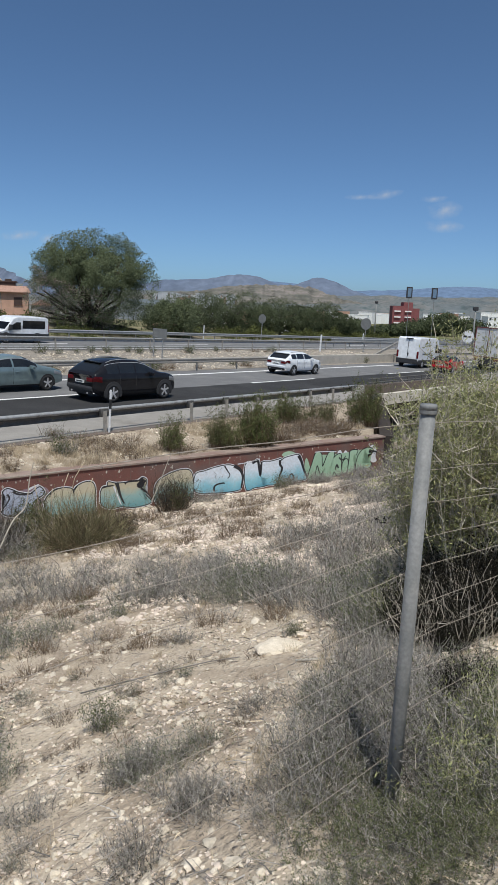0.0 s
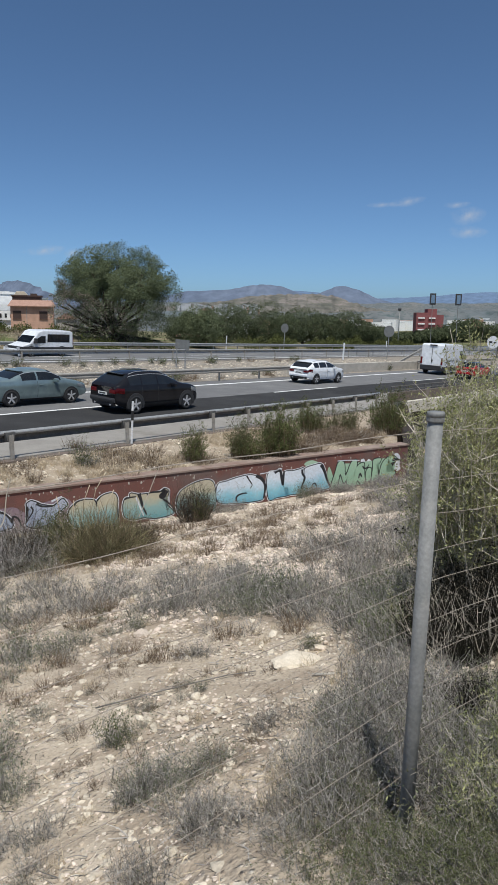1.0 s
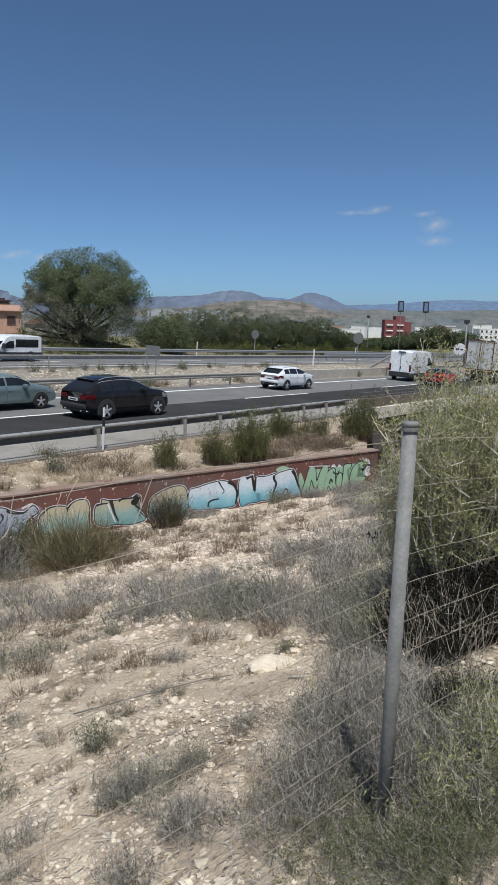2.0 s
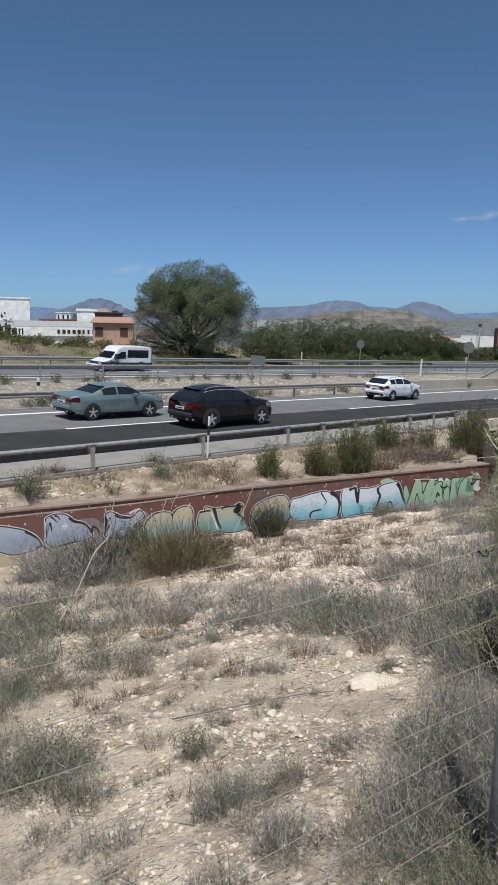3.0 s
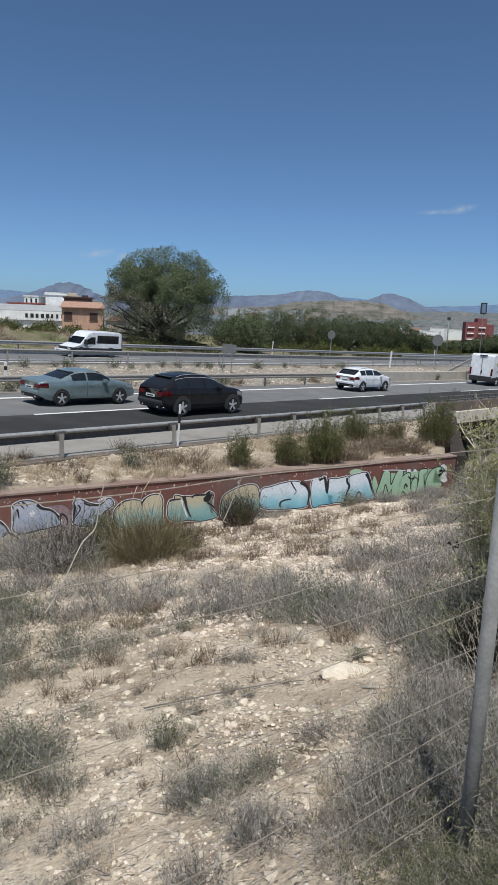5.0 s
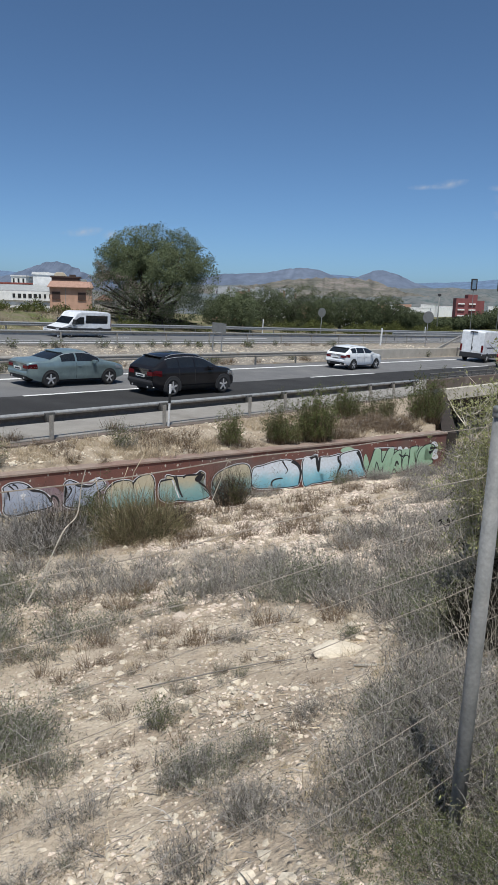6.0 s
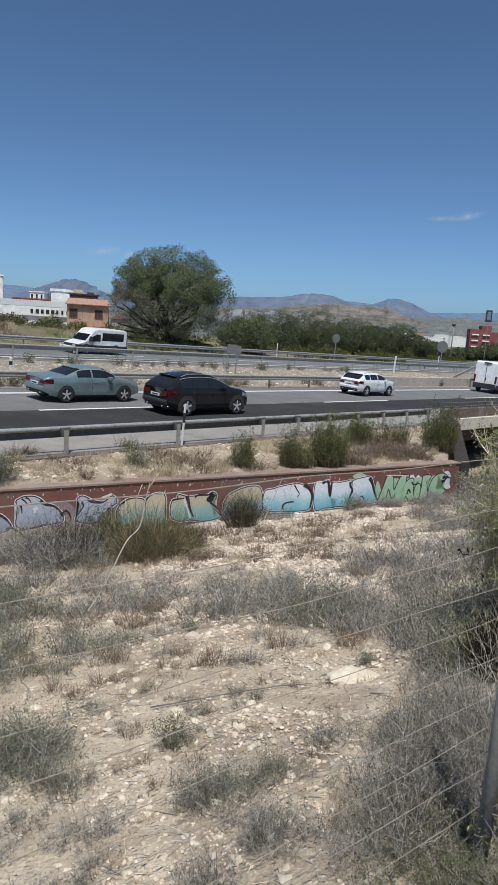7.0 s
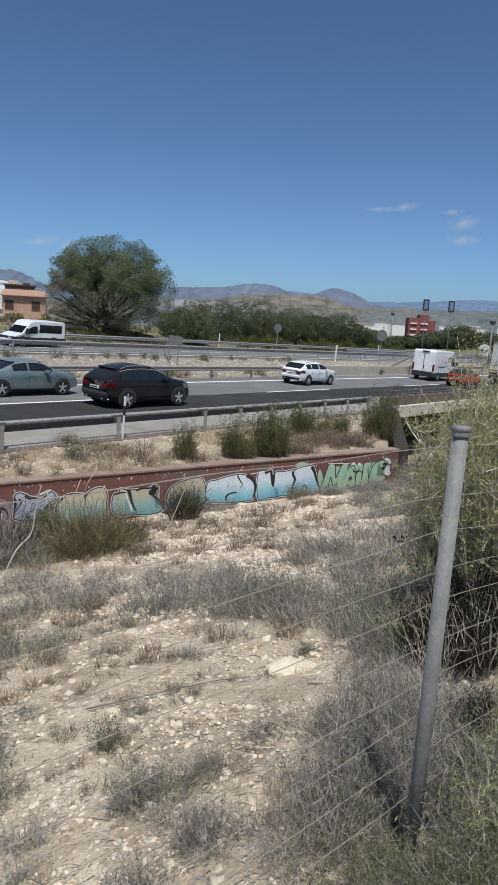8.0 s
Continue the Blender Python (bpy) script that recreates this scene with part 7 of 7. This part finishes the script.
def car(name, label, m, L, W, H, body, roofline, belt, cabin, posts, wheels, r, roof_mat=None, clad=False, rails=False, trim=False):
    """A car with its tail at x = 0, one skin from sill to roof. roofline: (x, height) along the middle; cabin: foot and top of the rear
    glass, top and foot of the windscreen; posts: the places along x where the side glass begins, is parted and ends."""
    t = thing(name, m, label, "car", "cars on the motorway")
    hw = W / 2
    rx, rz = [p[0] for p in roofline], [p[1] for p in roofline]
    x0, x1, x2, x3 = cabin
    flank = ((0, 0.0, 0.90), (1, 0.10, 0.955), (2, 0.30, 0.985), (3, 0.50, 1.0), (4, 0.68, 0.985), (5, 0.74, 0.992), (6, 0.90, 0.965), (7, 1.0, 0.945))
    over = (0.0, 0.05, 0.10, 0.22, 0.34, 0.46, 0.53, 0.60, 0.70, 0.80, 0.90, 1.0)

    def wide(x):
        a = max(0.0, 1 - x / 0.55) ** 2.4 * 0.20
        b = max(0.0, 1 - (L - x) / 0.95) ** 2.2 * 0.30
        return hw * (1 - a - b)

    def top(x):
        return float(np.interp(x, rx, rz)) - 0.05 * max(0.0, 1 - x / 0.08) ** 2 - 0.07 * max(0.0, 1 - (L - x) / 0.10) ** 2

    def belt_at(x):
        return min(belt + 0.05 * (1 - x / L), top(x) - 0.05)

    def sill(x):
        return 0.23 + 0.20 * max(0.0, 1 - x / 0.55) ** 1.5 + 0.08 * max(0.0, 1 - (L - x) / 0.7)

    def low_at(x, q, grow=0.0):
        f = float(np.interp(q, [v[1] for v in flank], [v[2] for v in flank]))
        return wide(x) * f + grow, sill(x) + (belt_at(x) - sill(x)) * q

    def high_at(x, w, grow=0.0):
        th = w * math.pi / 2
        b, h = belt_at(x), top(x) - belt_at(x)
        rise = h * math.sin(th) ** 0.85
        return max(0.0, (wide(x) * 0.945 + grow - 0.27 * rise) * max(math.cos(th), 0.0) ** 0.36), b + rise + grow * 0.4 * w

    marks = {round(v, 4) for v in (0, 0.015, 0.05, 0.12, 0.22, L, L - 0.02, L - 0.06, L - 0.14, x0, x1, x2, x3, *posts)}
    xs = sorted(marks | {round(v, 4) for v in np.linspace(0.3, L - 0.2, 34) if min(abs(v - k) for k in marks) > 0.035})
    rows = []
    for x in xs:
        half = [low_at(x, q) for _, q, _ in flank] + [high_at(x, w) for w in over[1:]]
        rows.append([(x, y, z) for y, z in half])
    k = len(rows[0])
    nl = len(flank) - 1

    def kind_of(i, j):
        """What the patch between stations i, i + 1 and levels j, j + 1 is."""
        xa, xb = xs[i], xs[i + 1]
        if j >= nl:
            wa, wb = over[j - nl], over[j - nl + 1]
            for n, (pa, pb) in enumerate(zip(posts[::2], posts[1::2])):
                if xa >= pa - 1e-3 and xb <= pb + 1e-3 and wa >= 0.04 and wb <= 0.54:
                    return ("side_window", n)
            if xa >= x0 - 1e-3 and xb <= x1 + 1e-3 and wa >= 0.59:
                return ("rear_window", 9)
            if xa >= x2 - 1e-3 and xb <= x3 + 1e-3 and wa >= 0.59:
                return ("windscreen", 9)
            if roof_mat and wa >= 0.45 and xa >= x0 - 1e-3 and xb <= x3 + 1e-3:
                return ("roof", 9)
        return ("body", 9)

    groups = {}
    for i in range(len(xs) - 1):
        for j in range(k - 1):
            for sd in (1, -1):
                nm = kind_of(i, j)
                key = (*nm, sd) if nm[0] == "side_window" else (*nm, 0)
                q = [rows[i][j], rows[i + 1][j], rows[i + 1][j + 1], rows[i][j + 1]]
                groups.setdefault(key, []).append([(x, sd * y, z) for x, y, z in (q if sd < 0 else q[::-1])])
    for end in (0, -1):
        ring = rows[end]
        for a, b in zip(ring, ring[1:]):
            q = [(a[0], a[1], a[2]), (b[0], b[1], b[2]), (b[0], -b[1], b[2]), (a[0], -a[1], a[2])]
            groups[("body", 9, 0)].append(q if end == 0 else q[::-1])
    for (nm, _, _), quads in groups.items():
        bm = bmesh.new()
        for q in quads:
            bm.faces.new([bm.verts.new(p) for p in q])
        bmesh.ops.remove_doubles(bm, verts=bm.verts[:], dist=0.0006)
        glass = nm not in ("body", "roof")
        me = bpy.data.meshes.new(nm)
        for f in bm.faces:
            f.smooth = True
        bm.to_mesh(me)
        bm.free()
        me.materials.append(M_glass if glass else roof_mat if nm == "roof" else body)
        part(nm, me, None, t, "dark tinted glass" if glass else "painted car body" if nm == "body" else "black roof")

    def patch(bm, xa, xb, qa, qb, sd, grow, high=False, n=5):
        g = []
        for i in range(n + 1):
            x = xa + (xb - xa) * i / n
            g.append([])
            for j in range(3):
                y, z = (high_at if high else low_at)(x, qa + (qb - qa) * j / 2, grow)
                g[-1].append(bm.verts.new((x, sd * y, z)))
        fs = [bm.faces.new((g[i][j], g[i + 1][j], g[i + 1][j + 1], g[i][j + 1])) for i in range(n) for j in range(2)]
        bmesh.ops.solidify(bm, geom=fs, thickness=0.012)

    tail = belt_at(0.02)
    for sd in (1, -1):
        bm = bmesh.new()
        patch(bm, 0.0, 0.34, 0.66, 0.93, sd, 0.006)
        z0, z1 = low_at(0.0, 0.66)[1], low_at(0.0, 0.93)[1]
        ya, yb = sorted((sd * wide(0) * 0.52, sd * wide(0) * 0.965))
        box(bm, -0.014, 0.03, ya, yb, z0, z1, 0.012)
        part("tail_lamp", bm, M_lampred, t, "red tail lamp")
        bm = bmesh.new()
        patch(bm, L - 0.62, L - 0.06, 0.70, 0.93, sd, 0.006)
        part("headlight", bm, M_alloy, t, "clear headlight")
        bm = bmesh.new()
        ya, yb = sorted((sd * hw * 0.93, sd * (hw + 0.17)))
        box(bm, x3 - 0.62, x3 - 0.46, ya, yb, belt - 0.02, belt + 0.13, 0.04)
        part("door_mirror", bm, body, t)
        for a, b in zip(posts[1::2], posts[2::2]):
            bm = bmesh.new()
            xx = (a + b) / 2
            tube(bm, [(xx, sd * low_at(xx, q, 0.001)[0], low_at(xx, q)[1]) for q in (0.12, 0.3, 0.5, 0.68, 0.74, 0.9, 1.0)], 0.006, 4)
            part("door_seam", bm, M_dark, t)
            bm = bmesh.new()
            y, z = low_at(xx + 0.16, 0.80, 0.01)
            box(bm, xx + 0.06, xx + 0.25, *sorted((sd * (y - 0.02), sd * (y + 0.012))), z - 0.018, z + 0.018, 0.008)
            part("door_handle", bm, body, t)
        if trim:
            bm = bmesh.new()
            pts = [high_at(x, 0.56, 0.004) for x in np.linspace(posts[0], posts[-1], 16)]
            tube(bm, [(x, sd * y, z) for x, (y, z) in zip(np.linspace(posts[0], posts[-1], 16), pts)], 0.012, 5)
            part("window_trim", bm, M_alloy, t, "bright metal window trim")
        if rails:
            bm = bmesh.new()
            xr = np.linspace(x1 + 0.1, x2 + 0.05, 8)
            pts = [(x, sd * high_at(x, 0.72)[0], high_at(x, 0.72)[1] + (0.045 if 0 < i < 7 else 0.0)) for i, x in enumerate(xr)]
            tube(bm, pts, 0.016, 6)
            part("roof_rail", bm, M_zinc, t)
        for x in wheels:
            # without cladding this black disc paints the shaded gap round the wheel
            bm = bmesh.new()
            rr = r + (0.085 if clad else 0.05)
            arch = [(x + rr * math.cos(a), r + rr * math.sin(a)) for a in np.linspace(-0.35, math.pi + 0.35, 22)]
            ya, yb = sorted((sd * hw * 0.80, sd * (hw * 1.006)))
            prism(bm, arch, ya, yb, 0.006)
            part("wheel_arch", bm, M_plastic if clad else M_dark, t)
            wheel(t, x, sd * (hw - 0.10), r, 0.225, sd)
        bm = bmesh.new()
        patch(bm, wheels[0] + r, wheels[1] - r, 0.0, 0.22 if clad else 0.08, sd, 0.008)
        part("sill", bm, M_plastic, t, "black sill")
    bm = bmesh.new()
    yw = wide(0.0)
    prism(bm, [(-0.035, 0.46), (-0.05, 0.56), (-0.02, 0.63), (0.05, 0.63), (0.05, 0.44)], -yw * 0.98, yw * 0.98, 0.012)
    part("bumper", bm, M_plastic if clad else body, t, "rear bumper")
    bm = bmesh.new()
    prism(bm, [(0.02, 0.30), (-0.015, 0.46), (0.06, 0.46), (0.16, 0.30)], -yw * 0.86, yw * 0.86, 0.01)
    part("valance", bm, M_plastic, t, "black lower valance")
    for sd in (1, -1):
        bm = bmesh.new()
        tube(bm, [(-0.02, sd * yw * 0.62, 0.36), (0.15, sd * yw * 0.62, 0.36)], 0.035, 10)
        part("exhaust_tip", bm, M_alloy, t)
    bm = bmesh.new()
    zp = sill(0) + (tail - sill(0)) * 0.58
    box(bm, -0.024, 0.01, -0.26, 0.26, zp - 0.055, zp + 0.055, 0.004)
    pl = part("number_plate", bm, M_plate, t, "white plate")
    bm = bmesh.new()
    box(bm, -0.028, -0.0245, -0.18, 0.18, zp - 0.025, zp + 0.025)
    part("plate_bar", bm, M_dark, pl)
    bm = bmesh.new()
    patch_y = high_at(x1 - 0.02, 0.8)[0]
    box(bm, x1 - 0.16, x1 + 0.05, -patch_y, patch_y, top(x1) - 0.035, top(x1) + 0.004, 0.014)
    part("roof_spoiler", bm, roof_mat or body, t)
    return t


P_black = paint("black_car_paint", (0.014, 0.014, 0.017))
P_silver = paint("silver_green_car_paint", (0.27, 0.35, 0.355))
P_silver.node_tree.nodes["Principled BSDF"].inputs["Metallic"].default_value = 0.55
P_red = paint("red_car_paint", (0.42, 0.012, 0.02))
P_vanwhite = paint("white_van_paint", (0.76, 0.78, 0.80))

car("sedan_car", "pale silver-green four-door saloon on the fast lane", road_frame(4.0, 8.75, 0.012), 4.70, 1.80, 1.42, P_silver,
    [(0, 0.98), (0.25, 1.03), (0.95, 1.07), (1.25, 1.22), (1.60, 1.36), (2.05, 1.42), (2.55, 1.42), (2.85, 1.36), (3.25, 1.17), (3.55, 1.01), (4.1, 0.93), (4.55, 0.80), (4.70, 0.68)],
    0.93, (0.98, 1.62, 2.72, 3.48), (1.42, 2.08, 2.16, 3.24), (0.92, 3.74), 0.325, trim=True)
car("suv_car", "black sport utility car with tinted glass on the near lane", road_frame(7.2, 5.15, 0.018), 4.66, 1.88, 1.65, P_black,
    [(0, 1.10), (0.10, 1.16), (0.42, 1.40), (0.70, 1.56), (1.2, 1.63), (1.8, 1.65), (2.4, 1.62), (2.75, 1.53), (3.15, 1.33), (3.5, 1.14), (4.1, 1.06), (4.5, 0.94), (4.66, 0.78)],
    1.03, (0.13, 0.66, 2.60, 3.44), (0.62, 1.22, 1.27, 2.08, 2.15, 3.12), (0.90, 3.76), 0.37, clad=True, rails=True, trim=True)
car("estate_car", "white compact estate car on the fast lane", road_frame(26.0, 8.9, 0.012), 4.5, 1.80, 1.48, P_vanwhite,
    [(0, 0.98), (0.08, 1.03), (0.32, 1.22), (0.60, 1.41), (1.1, 1.46), (1.7, 1.48), (2.3, 1.46), (2.65, 1.38), (3.05, 1.18), (3.4, 1.02), (4.0, 0.94), (4.36, 0.82), (4.5, 0.68)],
    0.95, (0.10, 0.56, 2.50, 3.34), (0.55, 1.10, 1.16, 1.98, 2.05, 3.06), (0.78, 3.44), 0.325, rails=True)
car("red_car", "red hatchback with a black roof on the near lane", road_frame(44.0, 5.1, 0.018), 4.0, 1.76, 1.42, P_red,
    [(0, 0.96), (0.08, 1.00), (0.35, 1.22), (0.62, 1.36), (1.0, 1.41), (1.5, 1.42), (2.0, 1.40), (2.3, 1.33), (2.65, 1.15), (3.0, 0.99), (3.6, 0.92), (3.88, 0.80), (4.0, 0.66)],
    0.93, (0.10, 0.58, 2.16, 2.94), (0.62, 1.36, 1.44, 2.66), (0.70, 3.20), 0.32, roof_mat=P_black)


def van(name, label, m, L, W, H, body, glazed=False, turn_front=1):
    """A panel van with a short bonnet, tail at x = 0."""
    t = thing(name, m, label, "van", "cars on the motorway")
    hw = W / 2
    hood = H * 0.47
    bm = bmesh.new()
    prism(bm, [(0.0, 0.62), (0.06, H - 0.10), (0.30, H), (L - 2.1, H), (L - 1.72, H - 0.10), (L - 0.98, hood + 0.08), (L - 0.10, hood - 0.22), (L, hood - 0.5), (L, 0.50), (L - 0.2, 0.40), (0.1, 0.40)], -hw, hw, 0.07)
    part("body", bm, body, t, "white panelled van body")
    bm = bmesh.new()
    box(bm, 0.02, L - 0.05, -hw * 1.004, hw * 1.004, 0.34, 0.74, 0.04)
    part("lower_trim", bm, M_plastic, t, "black lower cladding")
    bm = bmesh.new()
    box(bm, -0.10, 0.06, -hw * 0.96, hw * 0.96, 0.38, 0.78, 0.04)
    part("bumper", bm, M_plastic, t)
    for sd in (1, -1):
        bm = bmesh.new()
        ya, yb = sorted((sd * (hw - 0.02), sd * (hw + 0.008)))
        prism(bm, [(L - 2.28, hood + 0.10), (L - 2.28, H * 0.79), (L - 1.92, H * 0.79), (L - 1.25, hood + 0.26), (L - 1.22, hood + 0.06)], ya, yb, 0.006)
        part("side_window", bm, M_glass, t, "dark cab window")
        if glazed:
            bm = bmesh.new()
            prism(bm, [(0.35, hood + 0.16), (0.35, H * 0.86), (L - 2.45, H * 0.86), (L - 2.45, hood + 0.16)], ya, yb, 0.006)
            part("side_window", bm, M_glass, t, "long dark side glazing")
        else:
            bm = bmesh.new()
            ring = [(0.55, H * 0.50), (0.55, H * 0.84), (0.62, H * 0.87), (L - 2.5, H * 0.87), (L - 2.42, H * 0.84), (L - 2.60, H * 0.55), (L - 2.75, H * 0.50)]
            ya2, yb2 = sorted((sd * (hw - 0.01), sd * (hw + 0.012)))
            prism(bm, ring, ya2, yb2, 0.008)
            part("side_panel", bm, body, t)
            bm = bmesh.new()
            box(bm, 0.9, 2.4, *sorted((sd * (hw + 0.0), sd * (hw + 0.014))), H * 0.455, H * 0.475, 0.004)
            part("door_track", bm, M_plastic, t)
        bm = bmesh.new()
        box(bm, -0.015, 0.05, *sorted((sd * (hw - 0.16), sd * (hw + 0.004))), 0.85, 1.45, 0.02)
        part("tail_lamp", bm, M_lampred, t, "tall red tail lamp")
        bm = bmesh.new()
        box(bm, L - 1.45, L - 1.25, *sorted((sd * (hw + 0.02), sd * (hw + 0.22))), hood + 0.1, hood + 0.45, 0.03)
        part("door_mirror", bm, M_plastic, t)
        bm = bmesh.new()
        box(bm, L - 0.45, L - 0.03, *sorted((sd * hw * 0.62, sd * hw * 1.003)), hood - 0.42, hood - 0.22, 0.04)
        part("headlight", bm, M_alloy, t, "clear headlight")
        for x in (1.05, L - 1.05):
            bm = bmesh.new()
            prism(bm, [(x + 0.43 * math.cos(a), 0.36 + 0.43 * math.sin(a)) for a in np.linspace(-0.2, math.pi + 0.2, 16)], *sorted((sd * (hw - 0.1), sd * (hw + 0.012))))
            part("wheel_arch", bm, M_plastic, t)
            wheel(t, x, sd * (hw - 0.09), 0.355, 0.24, sd)
    a = Vector((L - 1.72, 0, H - 0.16))
    b = Vector((L - 0.98, 0, hood + 0.10))
    bm = bmesh.new()
    k = (b - a).normalized()
    o = Vector((-k.z, 0, k.x)) * -0.02
    o = o if o.x > 0 else -o
    v = [bm.verts.new((p.x + o.x, y, p.z + o.z)) for p, y in ((a, -hw * 0.84), (a, hw * 0.84), (b, hw * 0.92), (b, -hw * 0.92))]
    bm.faces.new(v)
    bmesh.ops.solidify(bm, geom=bm.faces[:], thickness=0.02)
    part("windscreen", bm, M_glass, t, "dark windscreen")
    bm = bmesh.new()
    box(bm, -0.012, 0.02, -0.012, 0.012, 0.8, H - 0.15)
    box(bm, -0.012, 0.03, -0.40, 0.25, H - 0.16, H - 0.06)
    part("door_seam", bm, M_plastic, t)
    bm = bmesh.new()
    box(bm, -0.115, -0.10, -0.7, -0.2, 0.82, 0.93, 0.004)
    part("number_plate", bm, M_plate, t, "white plate")
    bm = bmesh.new()
    box(bm, -0.02, 0.02, -0.10, 0.02, 1.02, 1.28, 0.01)
    part("door_handle", bm, M_plastic, t)
    return t


van("delivery_van", "tall white panel van with black trim on the fast lane", road_frame(46.0, 8.9, 0.012), 5.95, 2.02, 2.62, P_vanwhite)
van("passenger_van", "white passenger van with dark side glass on the far carriageway", road_frame(23.4, 29.6, 0.012, 180), 4.8, 1.9, 1.95, P_vanwhite, True)


def truck(m):
    """An articulated lorry with a box trailer, tail at x = 0."""
    t = thing("articulated_lorry", m, "articulated lorry with a pale grey box trailer and striped side", "lorry", "cars on the motorway")
    P_box = paint("pale_grey_box", (0.56, 0.57, 0.58))
    bm = bmesh.new()
    box(bm, 0.05, 13.6, -1.27, 1.27, 1.22, 3.95, 0.03)
    tr = part("trailer", bm, P_box, t, "pale grey box trailer")
    bm = bmesh.new()
    for y0, y1, z0, z1 in ((-1.28, -1.20, 1.2, 3.97), (1.20, 1.28, 1.2, 3.97), (-1.20, 1.20, 3.88, 3.97), (-0.03, 0.03, 1.25, 3.88), (-1.20, 1.20, 1.18, 1.27)):
        box(bm, -0.02, 0.045, y0, y1, z0, z1, 0.01)
    part("rear_frame", bm, M_lampdark, tr, "dark red rear frame")
    for k, y in enumerate((-0.35, -0.2, 0.2, 0.35)):
        bm = bmesh.new()
        tube(bm, [(0.0, y, 1.3), (0.0, y, 3.85)], 0.018, 6)
        part("lock_rod", bm, M_zinc, tr)
    for sd in (1, -1):
        ya, yb = sorted((sd * 1.268, sd * 1.276))
        for dx, mt in ((0.0, M_dark), (0.55, M_yellow), (0.95, M_white)):
            bm = bmesh.new()
            prism(bm, [(9.6 + dx, 1.3), (11.9 + dx, 3.85), (12.35 + dx, 3.85), (10.0 + dx, 1.3)], ya, yb)
            part("side_stripe", bm, mt, tr)
        a = 3.0
        for wd in (0.5, 0.45, 0.4, 0.3, 0.25, 0.25, 0.4, 0.0, 0.5, 0.35, 0.4, 0.4, 0.35):
            if wd:
                bm = bmesh.new()
                prism(bm, [(a, 2.3), (a + 0.12, 2.9), (a + 0.12 + wd, 2.9), (a + wd, 2.3)], ya, yb)
                part("lettering_bar", bm, M_dark, tr)
            a += wd + 0.14 if wd else 0.35
        bm = bmesh.new()
        prism(bm, [(1.5, 2.6), (1.6, 3.2), (2.6, 3.2), (2.5, 2.95), (2.2, 2.95), (2.0, 2.1), (1.7, 2.1), (1.9, 2.6)], ya, yb)
        part("emblem", bm, M_dark, tr)
        bm = bmesh.new()
        box(bm, 4.5, 9.0, *sorted((sd * 1.2, sd * 1.25)), 0.5, 1.1, 0.02)
        part("side_guard", bm, P_box, tr)
        for x in (2.0, 3.3, 4.6, 12.6, 15.6):
            wheel(t, x, sd * 1.08, 0.5, 0.34, sd, M_zinc)
        bm = bmesh.new()
        box(bm, -0.03, 0.05, *sorted((sd * 0.75, sd * 1.2)), 0.85, 1.05, 0.02)
        part("tail_lamp", bm, M_lampred, t)
        bm = bmesh.new()
        box(bm, -0.03, 0.0, *sorted((sd * 0.7, sd * 1.22)), 1.06, 1.16, 0.005)
        part("reflector", bm, M_yellow, t)
    bm = bmesh.new()
    box(bm, 0.0, 16.0, -0.5, 0.5, 0.75, 1.15, 0.02)
    part("chassis", bm, M_plastic, t)
    bm = bmesh.new()
    box(bm, 0.0, 0.15, -1.22, 1.22, 0.45, 0.75, 0.02)
    part("bumper", bm, M_plastic, t)
    bm = bmesh.new()
    prism(bm, [(14.1, 0.9), (14.1, 3.6), (14.8, 3.85), (15.9, 3.6), (16.35, 2.4), (16.45, 0.5), (15.0, 0.5)], -1.24, 1.24, 0.08)
    cab = part("cab", bm, P_vanwhite, t, "white tractor cab")
    for sd in (1, -1):
        bm = bmesh.new()
        prism(bm, [(15.2, 2.1), (15.2, 2.9), (15.95, 2.9), (16.2, 2.1)], *sorted((sd * 1.23, sd * 1.25)), 0.004)
        part("side_window", bm, M_glass, cab)


M_lampdark = mat("dark_red_frame", (0.13, 0.03, 0.03), (0.10, 0.025, 0.025), scale=6, rough=0.5, bump=0)
M_yellow = mat("amber_yellow", (0.62, 0.42, 0.10), (0.55, 0.36, 0.09), scale=6, rough=0.5, bump=0)
truck(road_frame(55.0, 5.0, 0.018))
